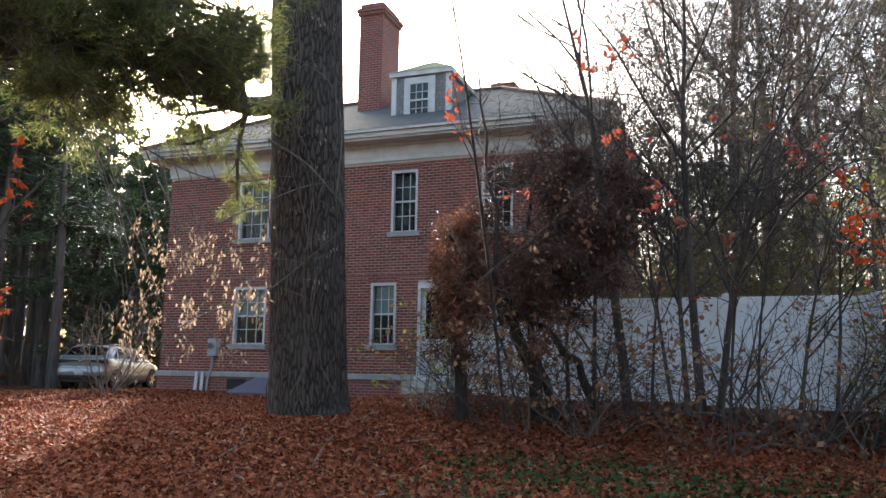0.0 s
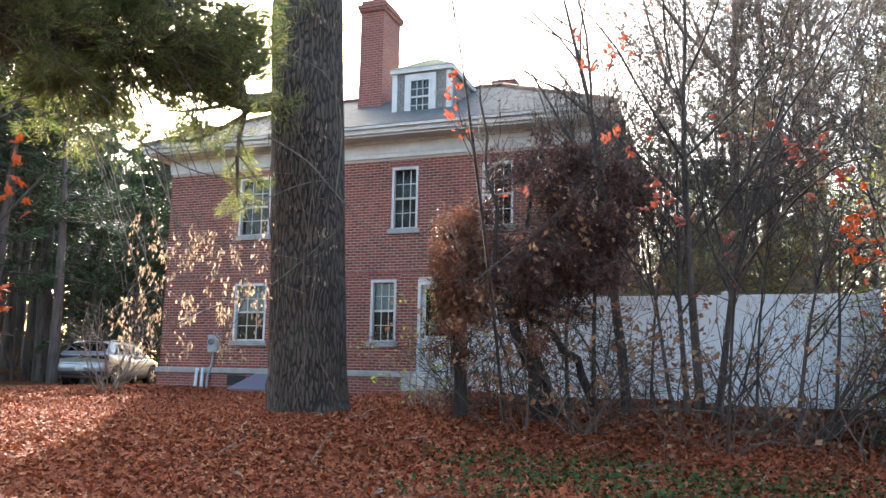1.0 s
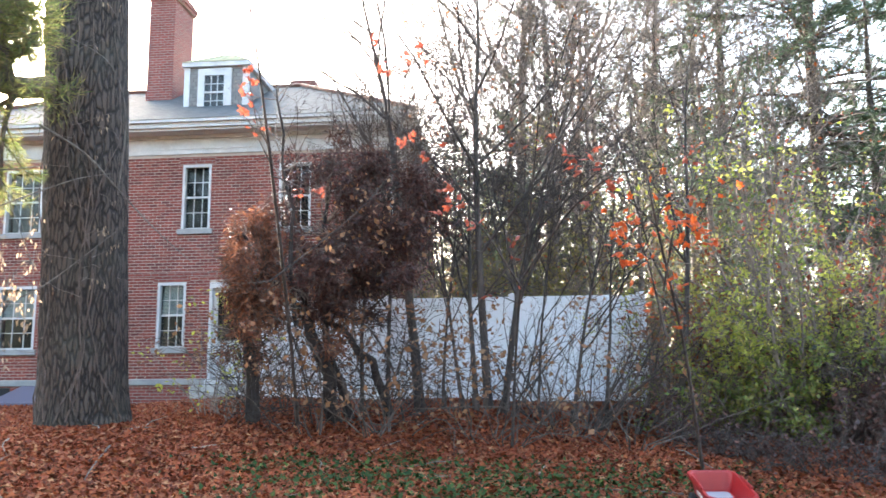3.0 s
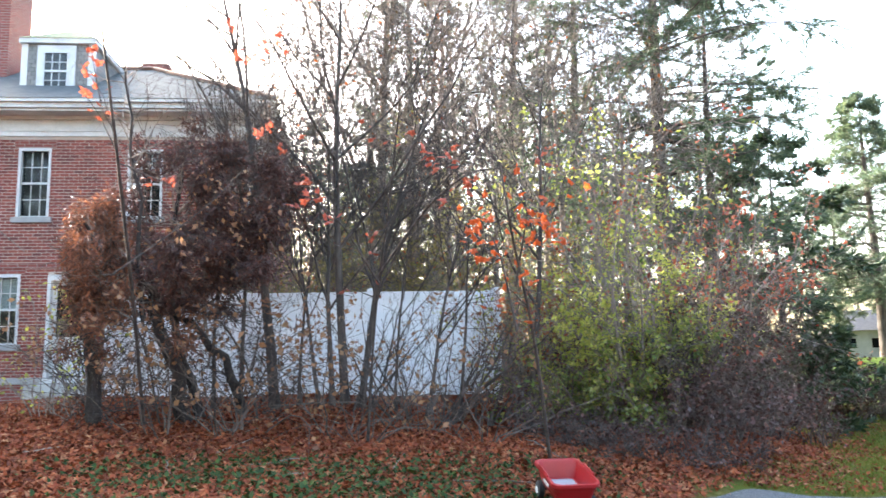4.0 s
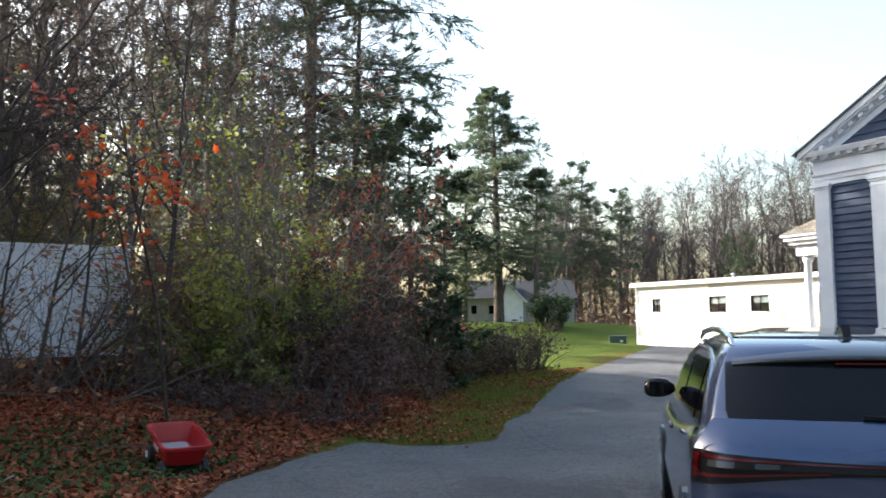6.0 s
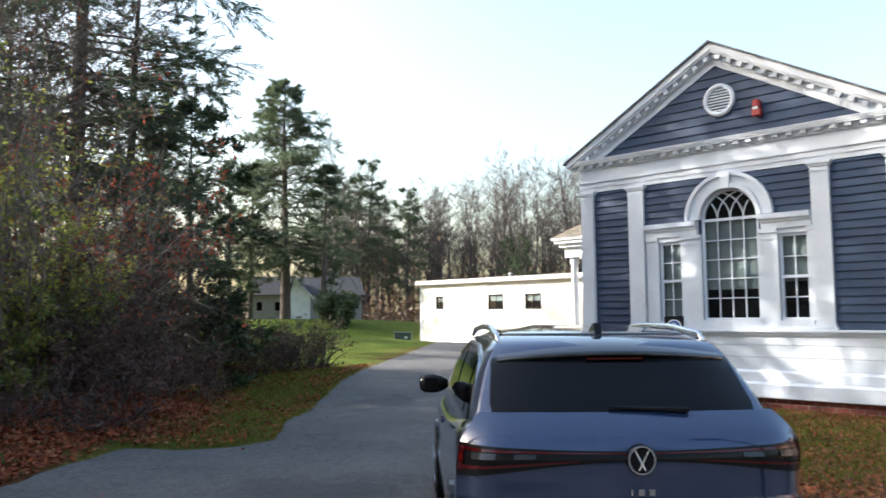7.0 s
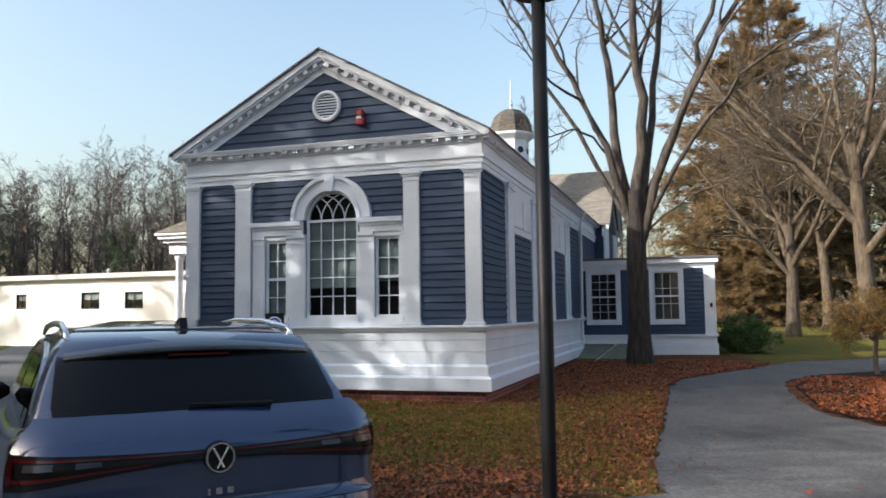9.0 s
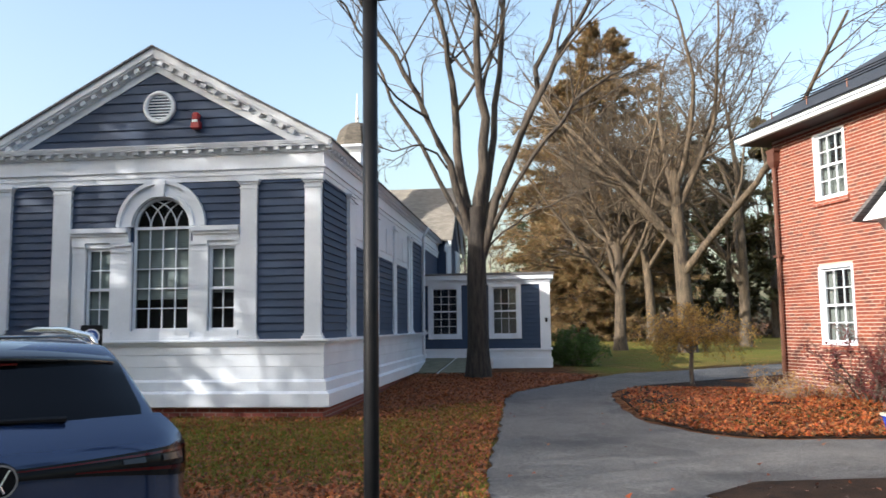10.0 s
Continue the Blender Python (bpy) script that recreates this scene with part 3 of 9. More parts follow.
def hall():
    h = thing("hall", HALL, "slate-blue clapboard hall with white classical trim and arched window", "building")
    side = Matrix.Translation((XR, 0, 0)) @ Matrix.Rotation(radians(90), 4, "Z")
    # front wall in pieces round the three windows
    g = Geo()
    T = 0.2
    for a, b in ((XL, 1.96), (2.44, 2.84), (3.92, 4.26), (4.77, XR)):
        g.box(a, 0, 0.3, b, T, 4.85)
    for a, b, z in ((1.96, 2.44, 3.15), (4.26, 4.77, 3.15)):
        g.box(a, 0, 0.3, b, T, 1.65).box(a, 0, z, b, T, 4.85)
    g.box(2.84, 0, 0.3, 3.92, T, 1.65)
    n, cx, zs, r = 20, 3.38, 3.52, 0.54
    for i in range(n):
        a0, a1 = math.pi * i / n, math.pi * (i + 1) / n
        p = [(cx - r * math.cos(a0), zs + r * math.sin(a0)), (cx - r * math.cos(a1), zs + r * math.sin(a1))]
        g.prism([p[0], p[1], (p[1][0], 4.85), (p[0][0], 4.85)], 0, T, "y")
    g.prism([(XL, 4.85), (XR, 4.85), (XR, 4.9), (XC, 6.55), (XL, 4.9)], 0, T, "y")
    front = part("front_wall", g, BLUE, h)
    sw = part("side_wall", Geo().box(XR - T, T, 0.3, XR, LEN, 4.85), BLUE, h)
    part("far_side_wall", Geo().box(XL, T, 0.3, XL + T, LEN, 4.85), BLUE, h)
    part("rear_wall", Geo().box(XL + T, LEN - T, 0.3, XR - T, LEN, 4.85), BLUE, h)
    # added inner slabs, coloured near-black in place of interior shade
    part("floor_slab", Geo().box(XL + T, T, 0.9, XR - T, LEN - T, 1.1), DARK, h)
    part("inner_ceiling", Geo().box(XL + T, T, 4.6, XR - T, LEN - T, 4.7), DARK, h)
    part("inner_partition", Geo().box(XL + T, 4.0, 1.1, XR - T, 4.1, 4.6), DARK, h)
    part("brick_base", Geo().box(XL - 0.02, -0.03, -0.4, XR + 0.03, LEN, 0.33), BRICK_OLD, h, "dark red brick footing")
    # white plinth: flat boards with two stepped courses
    for z0, z1, d, e in ((0.33, 0.60, 0.17, 0.10), (0.60, 0.80, 0.10, 0.045), (0.80, 1.01, 0.045, 0.045), (1.014, 1.22, 0.045, 0.045), (1.224, 1.40, 0.045, 0.045)):
        lip = 0.045 if d > e else 0.004
        part("plinth_board", Geo().stack([[(XL - q, -q, z), (XR + q, -q, z), (XR + q, 0.0, z), (XL - q, 0.0, z)] for q, z in ((d - 0.006, z0), (d, z0 + 0.008), (d, z1 - lip), (e, z1))]), WHITE, h)
        part("plinth_board", Geo().stack([[(XR, 0.001, z), (XR + q, 0.001, z), (XR + q, 12.8, z), (XR, 12.8, z)] for q, z in ((d - 0.006, z0), (d, z0 + 0.008), (d, z1 - lip), (e, z1))]), WHITE, h)
    part("sill_course", Geo().box(XL - 0.10, -0.10, 1.40, XR + 0.10, 0, 1.44).box(XL - 0.15, -0.15, 1.44, XR + 0.15, 0, 1.49, bevel=0.01), WHITE, h)
    part("sill_course", Geo().box(XR, 0.001, 1.40, XR + 0.10, 12.8, 1.44).box(XR, 0.001, 1.44, XR + 0.15, 12.8, 1.49), WHITE, h)
    # clapboards
    bm = board_mesh(BLUE)
    flat = Matrix.Identity(4)
    half = lambda z: max(0.0, math.sqrt(max(0.0, 0.83 ** 2 - max(0.0, z - 3.52) ** 2)))
    boards(front, bm, lambda z: [(0.5, 1.33), (5.16, 6.02)], 1.49, 4.30, flat)
    boards(front, bm, lambda z: [(1.67, cx - half(z)), (cx + half(z), 4.86)], 3.50, 4.30, flat)
    rake = lambda z: (6.50 - z) / 0.55
    boards(front, bm, lambda z: [(XC - rake(z), XC + rake(z))] if z < 6.29 else [], 4.97, 6.34, flat, 0.168)
    # pilasters and trim of the front
    for a, b in ((XL, 0.5), (1.33, 1.67), (4.86, 5.16), (6.03, XR)):
        pilaster(h, a, b, 1.49, 4.31)
    for a, b in ((1.70, 1.958), (2.442, 2.838), (3.922, 4.258), (4.772, 4.858)):
        g = Geo().box(a, -0.05, 1.58, b, 0, 3.06).box(a, -0.075, 1.49, b, 0, 1.58).box(a, -0.065, 3.06, b, 0, 3.09).box(a, -0.055, 3.09, b, 0, 3.17).box(a, -0.085, 3.17, b, 0, 3.24)
        part("window_pillar", g, WHITE, h)
    for a, b in ((1.69, cx - 0.6), (cx + 0.6, 4.84)):
        g = Geo().box(a, -0.07, 3.24, b, 0, 3.36).box(a, -0.10, 3.36, b, 0, 3.41).box(a, -0.14, 3.41, b, 0, 3.50)
        part("window_entablature", g, WHITE, h)
    for a, b in ((1.96, 2.44), (4.26, 4.77)):
        part("head_panel", Geo().box(a - 0.03, -0.03, 3.15, b + 0.03, 0, 3.24), WHITE, h)
    part("window_sill", Geo().box(1.68, -0.11, 1.49, 4.85, 0, 1.53).box(1.9, -0.09, 1.53, 2.5, 0.02, 1.65).box(2.8, -0.09, 1.53, 3.96, 0.02, 1.65).box(4.2, -0.09, 1.53, 4.83, 0.02, 1.65), WHITE, h)
    def arc(r0, r1, d, name):
        a = Geo()
        rings = []
        for i in range(33):
            t = math.pi * i / 32
            c, s = -math.cos(t), math.sin(t)
            rings.append([(cx + r0 * c, -d, zs + r0 * s), (cx + r1 * c, -d, zs + r1 * s), (cx + r1 * c, 0, zs + r1 * s), (cx + r0 * c, 0, zs + r0 * s)])
        return part(name, a.stack(rings), WHITE, h)
    arc(0.54, 0.62, 0.10, "arch_moulding")
    arc(0.62, 0.76, 0.06, "arch_casing")
    arc(0.76, 0.83, 0.11, "arch_moulding")
    part("keystone", Geo().prism([(cx - 0.07, 4.04), (cx + 0.07, 4.04), (cx + 0.105, 4.335), (cx - 0.105, 4.335)], -0.135, 0, "y"), WHITE, h)
    # windows
    sash_window(h, Matrix.Translation((1.96, 0.0, 1.65)), 0.48, 1.50, 2, 4, 1.0)
    sash_window(h, Matrix.Translation((4.26, 0.0, 1.65)), 0.51, 1.50, 2, 4, 0.55)
    win = sash_window(h, Matrix.Translation((2.84, 0.0, 1.65)), 1.08, 1.87, 4, 5, 0.70, mid=False)
    fan = part("fanlight", Geo().stack([[(0.54 - 0.54 * math.cos(t), y, 1.87 + 0.54 * math.sin(t)), (0.54 - 0.49 * math.cos(t), y, 1.87 + 0.49 * math.sin(t)),
                                         (0.54 - 0.49 * math.cos(t), 0.09, 1.87 + 0.49 * math.sin(t)), (0.54 - 0.54 * math.cos(t), 0.09, 1.87 + 0.54 * math.sin(t))]
                                        for t in [math.pi * i / 24 for i in range(25)] for y in (0.02,)]), WHITE, win)
    pane = part("pane", Geo().prism([(0.54 - 0.5 * math.cos(math.pi * i / 24), 1.85 + 0.5 * math.sin(math.pi * i / 24)) for i in range(25)], 0.05, 0.054, "y"), GLASS, fan)
    pane.visible_shadow = False
    for k in (1, 2, 3):
        x = 0.05 + 0.98 * k / 4
        for s in (-1, 1):
            pts = []
            for i in range(13):
                t = math.pi / 2 * i / 12
                px, pz = x + s * 0.5 * (1 - math.cos(t)), 1.85 + 0.5 * math.sin(t)
                if (px - 0.54) ** 2 + (pz - 1.87) ** 2 < 0.51 ** 2:
                    pts.append((px, 0.05, pz))
            if len(pts) > 1:
                part("tracery_bar", Geo().tube(pts, 0.013, 5), WHITE, fan)
    # entablature round the building
    def band(z0, z1, d, name):
        part(name, Geo().box(XL - d, -d, z0, XR + d, 0, z1), WHITE, h)
        part(name, Geo().box(XR, 0.001, z0, XR + d, LEN, z1), WHITE, h)
        part(name, Geo().box(XL - d, 0.001, z0, XL, LEN, z1), WHITE, h)
    band(4.31, 4.40, 0.03, "architrave")
    band(4.40, 4.50, 0.05, "architrave")
    band(4.50, 4.545, 0.08, "architrave_moulding")
    band(4.545, 4.78, 0.035, "frieze")
    band(4.78, 4.81, 0.07, "bed_moulding")
    band(4.875, 4.91, 0.18, "soffit")
    band(4.91, 4.955, 0.20, "cornice")
    band(4.81, 4.875, 0.07, "dentil_backing")
    dm = Geo().box(-0.05, -0.155, 4.815, 0.05, -0.07, 4.875).mesh("dentil", WHITE)
    front_cornice = part("cornice_moulding", Geo().box(XL - 0.215, -0.215, 4.945, XR + 0.215, -0.18, 4.968), WHITE, h)
    k = 28
    for i in range(k):
        part("dentil", dm, None, front_cornice).matrix_basis = Matrix.Translation((XL - 0.15 + (XR - XL + 0.3) * i / (k - 1), 0, 0))
    for i in range(52):
        part("dentil", dm, None, front_cornice).matrix_basis = side @ Matrix.Translation((0.1 + 0.24 * i, 0, 0))
    # gable: raking cornice with dentils, roof
    s, sl = 0.55, math.atan(0.55)
    for d in (-1, 1):
        def at(x, z, d=d):
            return XC + d * x, z
        top = lambda x: 6.77 - s * x
        ex = 3.26
        def strip(drop0, drop1, y0, y1, name, mat=WHITE, x1=ex, label=""):
            g = Geo().prism([at(0, top(0) - drop0), at(x1, top(x1) - drop0), at(x1, top(x1) - drop1), at(0, top(0) - drop1)], y0, y1, "y")
            return part(name, g, mat, h, label)
        strip(0.0, 0.13, -0.22, -0.15, "rake_fascia")
        strip(0.13, 0.17, -0.19, 0.0, "rake_soffit", x1=3.0)
        strip(0.17, 0.26, -0.07, 0.0, "rake_backing", x1=2.85)
        strip(0.26, 0.40, -0.04, 0.0, "rake_frieze", x1=2.75)
        rd = strip(0.255, 0.27, -0.09, 0.0, "rake_moulding", x1=2.75)
        rm = Geo().box(-0.05, -0.16, -0.04, 0.05, -0.07, 0.045).mesh("dentil", WHITE)
        for i in range(14):
            x = 0.12 + 0.205 * i
            part("dentil", rm, None, rd).matrix_basis = Matrix.Translation((XC + d * x, 0, top(x) - 0.215)) @ Matrix.Rotation(d * sl, 4, "Y")
        roof = Geo().prism([at(0, 6.81), at(3.34, 6.81 - s * 3.34), at(3.34, 6.77 - s * 3.34), at(0, 6.77)], -0.26, LEN + 0.3, "y")
        part("roof", roof, SLATE_Y, h, "dark shingle roof slope")
        part("roof_edge", Geo().prism([at(3.20, 4.86), at(3.28, 4.87), at(3.33, 4.91), at(3.20, 4.98)], -0.2, LEN, "y"), WHITE, h)
    # round louvre
    vx, vz, vr = 3.30, 5.70, 0.30
    ring = Geo()
    ring.stack([[(vx + rr * math.cos(t), y, vz + rr * math.sin(t)) for rr, y in ((0.23, -0.02), (0.23, -0.085), (0.25, -0.10), (0.285, -0.10), (0.305, -0.075), (0.305, -0.02))] for t in [2 * math.pi * i / 40 for i in range(41)]], caps=False)
    vent = part("round_vent", ring, WHITE, h, "white round louvred vent", True)
    part("vent_back", Geo().lathe([(0.24, -0.03), (0.24, -0.028)], 32, Matrix.Translation((vx, 0, vz)) @ Matrix.Rotation(radians(90), 4, "X")), DARK, vent)
    for i in range(8):
        z = -0.19 + 0.055 * i
        w = math.sqrt(max(0.001, 0.235 ** 2 - z * z))
        part("slat", Geo().prism([(-0.075, vz + z - 0.018), (-0.07, vz + z - 0.018), (-0.035, vz + z + 0.018), (-0.04, vz + z + 0.018)], vx - w, vx + w, "x"), WHITE, vent)
    # long side: pillars, boards and panels
    for a, b in ((1.75, 2.1), (9.55, 9.9), (12.2, 12.5)):
        pilaster(h, a, b, 1.49, 4.31, side)
    boards(sw, bm, lambda z: [(0.02, 1.75), (9.9, 12.2)], 1.49, 4.30, side)
    boards(sw, bm, lambda z: [(2.42, 4.35), (4.85, 6.85), (7.3, 9.25)], 1.49, 3.35, side)
    g = Geo()
    g.box(2.1, -0.03, 3.35, 9.55, 0, 4.31)
    part("panel_band", g, WHITE, h, m=side)
    for a, b in ((2.1, 2.42), (4.35, 4.85), (6.85, 7.3), (9.25, 9.55)):
        part("panel_stile", Geo().box(a, -0.06, 1.49, b, 0, 3.35).box(a + 0.03, -0.075, 3.35, b - 0.03, 0, 4.2).box(a - 0.03, -0.11, 4.2, b + 0.03, 0, 4.30), WHITE, h, m=side)
    for a, b in ((2.5, 4.27), (4.93, 6.77), (7.38, 9.17)):
        part("raised_panel", Geo().box(a, -0.05, 3.5, (a + b) / 2 - 0.05, -0.031, 4.12, bevel=0.008).box((a + b) / 2 + 0.05, -0.05, 3.5, b, -0.031, 4.12, bevel=0.008), WHITE, h, m=side)
    part("downpipe", Geo().tube([(XR + 0.30, 12.1, 4.9), (XR + 0.12, 12.1, 4.6), (XR + 0.10, 12.1, 0.5)], 0.045, 8), WHITE, h)
    # cross gable behind the annex
    g = Geo().prism([(16.6, 4.9), (21.8, 4.9), (21.8, 5.0), (19.2, 7.2), (16.6, 5.0)], XR - 2, XR + 0.35, "x")
    cg = part("cross_gable", g, BLUE, h)
    boards(cg, bm, lambda z: [(19.2 - (7.1 - z) / 0.846, 19.2 + (7.1 - z) / 0.846)], 4.95, 7.0, Matrix.Translation((XR + 0.35, 0, 0)) @ Matrix.Rotation(radians(90), 4, "Z"))
    for d in (-1, 1):
        y1 = 19.2 + d * 2.95
        part("roof", Geo().prism([(19.2, 7.46), (y1, 4.98), (y1, 4.92), (19.2, 7.38)], XC, XR + 0.65, "x"), SHAKE, h, "weathered tan shingle roof slope")
        part("rake_fascia", Geo().prism([(19.2, 7.37), (y1, 4.90), (y1, 4.70), (19.2, 7.14)], XR + 0.50, XR + 0.60, "x"), WHITE, h)
        part("rake_frieze", Geo().prism([(19.2, 7.14), (y1, 4.70), (y1, 4.50), (19.2, 6.90)], XR + 0.35, XR + 0.42, "x"), WHITE, h)
    part("bay_wall", Geo().box(XR, 16.8, 0.3, XR + 0.35, 21.6, 4.9), BLUE, h)
    part("bay_pier", Geo().box(XR + 0.35, 16.75, 3.4, XR + 0.42, 18.1, 4.9), WHITE, h)
    part("bay_pier", Geo().box(XR + 0.35, 20.3, 3.4, XR + 0.42, 21.65, 4.9), WHITE, h)
    # cupola
    c = Matrix.Translation((XC, 16.6, 0))
    oct_ = lambda r, z: [(r * math.cos(math.pi / 8 + i * math.pi / 4), r * math.sin(math.pi / 8 + i * math.pi / 4), z) for i in range(8)]
    cup = part("cupola", Geo().stack([oct_(r, z) for r, z in ((0.82, 6.4), (0.82, 7.25), (0.68, 7.3), (0.68, 8.45))], c), WHITE, h, "white octagonal cupola")
    part("cupola_cornice", Geo().stack([oct_(r, z) for r, z in ((0.70, 8.40), (0.78, 8.5), (0.95, 8.6), (0.95, 8.68), (0.84, 8.70))], c), WHITE, cup)
    part("dome", Geo().stack([oct_(r, z) for r, z in ((0.90, 8.69), (0.84, 8.85), (0.80, 9.1), (0.68, 9.4), (0.45, 9.62), (0.15, 9.72), (0.02, 9.75))], c), SHAKE_DARK, cup, "weathered shingle dome")
    part("finial", Geo().lathe([(0.07, 9.7), (0.05, 9.85), (0.09, 9.92), (0.05, 10.0), (0.03, 10.4), (0.012, 10.95)], 8, c), OLD_WHITE, cup)
    for i in range(8):
        a = i * math.pi / 4
        m = c @ Matrix.Rotation(a, 4, "Z") @ Matrix.Translation((0.63, 0, 8.0)) @ Matrix.Rotation(radians(90), 4, "Y")
        part("oculus", Geo().lathe([(0.13, -0.01), (0.13, 0.012)], 16, m), DARK, cup)
    # alarm bell on the gable
    bell = Geo().box(3.95, -0.16, 5.40, 4.08, -0.03, 5.56, bevel=0.03).box(3.93, -0.15, 5.26, 4.10, -0.03, 5.40, bevel=0.02)
    b = tagged(part("alarm_bell", bell, RED_PLASTIC, None, m=HALL), "small red fire alarm horn fixed on the gable boards", "alarm")
    part("lens", Geo().box(3.965, -0.165, 5.375, 4.065, -0.15, 5.42), plain("white_lens", (0.7, 0.7, 0.7), 0.2), b)
    return h


def annex():
    h = thing("annex", HALL @ Matrix.Translation((XR, 12.8, 0)), "low slate-blue flat-roofed annex with white trim", "building")
    W, D, T = 4.15, 6.0, 0.15
    g = Geo()
    for a, b in ((0, 0.28), (1.16, 2.30), (3.13, W)):
        g.box(a, 0, 0.2, b, T, 3.35)
    for a, b in ((0.28, 1.16), (2.30, 3.13)):
        g.box(a, 0, 0.2, b, T, 1.37).box(a, 0, 2.95, b, T, 3.35)
    wall = part("front_wall", g, BLUE, h)
    part("side_wall", Geo().box(W - T, T, 0.2, W, D, 3.35), BLUE, h)
    part("rear_wall", Geo().box(0, D - T, 0.2, W - T, D, 3.35), BLUE, h)
    part("floor_slab", Geo().box(0, T, 0.5, W - T, D - T, 0.6), DARK, h)
    part("roof", Geo().box(-0.0, -0.2, 3.35, W + 0.2, D + 0.2, 3.42), SLATE, h)
    bm = board_mesh(BLUE)
    boards(wall, bm, lambda z: [(0, 0.16), (1.28, 2.18), (3.25, 3.85)] if 1.25 < z < 3.05 else [(0, 3.85)], 0.93, 3.03, Matrix.Identity(4))
    for z0, z1, d in ((0.0, 0.62, 0.09), (0.62, 0.87, 0.05), (0.87, 0.93, 0.10)):
        part("plinth_board", Geo().box(0, -d, z0, W + d, 0, z1).box(W, 0.001, z0, W + d, D, z1), WHITE, h)
    for z0, z1, d in ((3.03, 3.13, 0.05), (3.13, 3.20, 0.09), (3.20, 3.36, 0.16)):
        part("cornice", Geo().box(0, -d, z0, W + d, 0, z1).box(W, 0.001, z0, W + d, D, z1), WHITE, h)
    part("corner_board", Geo().box(3.86, -0.05, 0.93, W + 0.05, 0, 3.03), WHITE, h)
    for a, b in ((0.28, 1.16), (2.30, 3.13)):
        part("casing", Geo().box(a - 0.12, -0.05, 1.25, a, 0, 3.07).box(b, -0.05, 1.25, b + 0.12, 0, 3.07).box(a, -0.05, 2.95, b, 0, 3.07).box(a, -0.07, 1.25, b, 0, 1.37), WHITE, h)
    sash_window(h, Matrix.Translation((0.28, 0, 1.37)), 0.88, 1.58, 3, 6, 0)
    sash_window(h, Matrix.Translation((2.30, 0, 1.37)), 0.83, 1.58, 3, 3, 0, curtain=CURTAIN)
    part("lamp", Geo().box(4.02, -0.14, 1.78, 4.10, -0.05, 1.92, bevel=0.02), BLACK_METAL, h)
    ramp = Geo().stack([[(-0.2, -0.1, -0.3), (2.2, -0.1, -0.3), (2.2, -0.1, 0.62), (-0.2, -0.1, 0.62)], [(-0.6, -2.6, -0.3), (1.9, -2.6, -0.3), (1.9, -2.6, 0.25), (-0.6, -2.6, 0.25)]])
    hatch = tagged(part("cellar_hatch", ramp, OLD_WHITE, None, m=HALL @ Matrix.Translation((XR + 0.1, 12.7, 0))), "weathered sloping cellar hatch with two plank doors beside the annex", "hatch")
    plank = worn("mossy_plank", (0.11, 0.115, 0.075), (0.20, 0.19, 0.135), 4.0, 0.85, 0.4, 40)
    for u0, u1 in ((0.06, 0.48), (0.52, 0.94)):
        part("hatch_door", Geo().stack([[(-0.2 + 2.4 * u, -0.2, zz) for u, zz in ((u0, 0.60), (u1, 0.60), (u1, 0.645), (u0, 0.645))], [(-0.6 + 2.5 * u, -2.5, zz) for u, zz in ((u0, 0.25), (u1, 0.25), (u1, 0.31), (u0, 0.31))]]), plank, hatch)


hall()
annex()


# ---- brick facing ----
def facing(wall, material, span, holes, near, proud=0.007):
    """Bricks in stretcher bond on a wall's outer face; those inside near are pieces, the rest one mesh."""
    L, H, joint = 0.200, 0.061, 0.015
    one = Geo().box(0, -proud, 0, L, 0.004, H, bevel=0.003).mesh("brick", material)
    rest = Geo()
    x0, x1, z0, z1 = span
    rng = random.Random(5)
    count = 0
    for j in range(int((z1 - z0) / (H + joint))):
        z = z0 + j * (H + joint)
        x = x0 - (0.5 * (L + joint) if j % 2 else 0.0)
        while x < x1:
            pieces = [(max(x, x0), min(x + L, x1))]
            for a, b, c, d in holes:
                if z + H > c and z < d:
                    pieces = [q for u, v in pieces for q in ((u, min(v, a)), (max(u, b), v)) if q[1] - q[0] > 0.03]
            for u, v in pieces:
                dy = rng.uniform(-0.002, 0.002)
                if v - u > L - 0.001 and near[0] < u < near[1] and near[2] < z < near[3] and count < 300:
                    part("brick", one, None, wall).matrix_basis = Matrix.Translation((u, dy, z))
                    count += 1
                elif v - u > 0.03:
                    rest.box(u, dy - proud, z, v, 0.004, z + H)
            x += L + joint
    tagged(part("brickwork", rest, material, wall), kind="stuff")


# ---- old red brick house ----
HOUSE = pose(-8.0, 23.6, 0, 0, 0, -20)
HW, HD = 12.55, 10.5


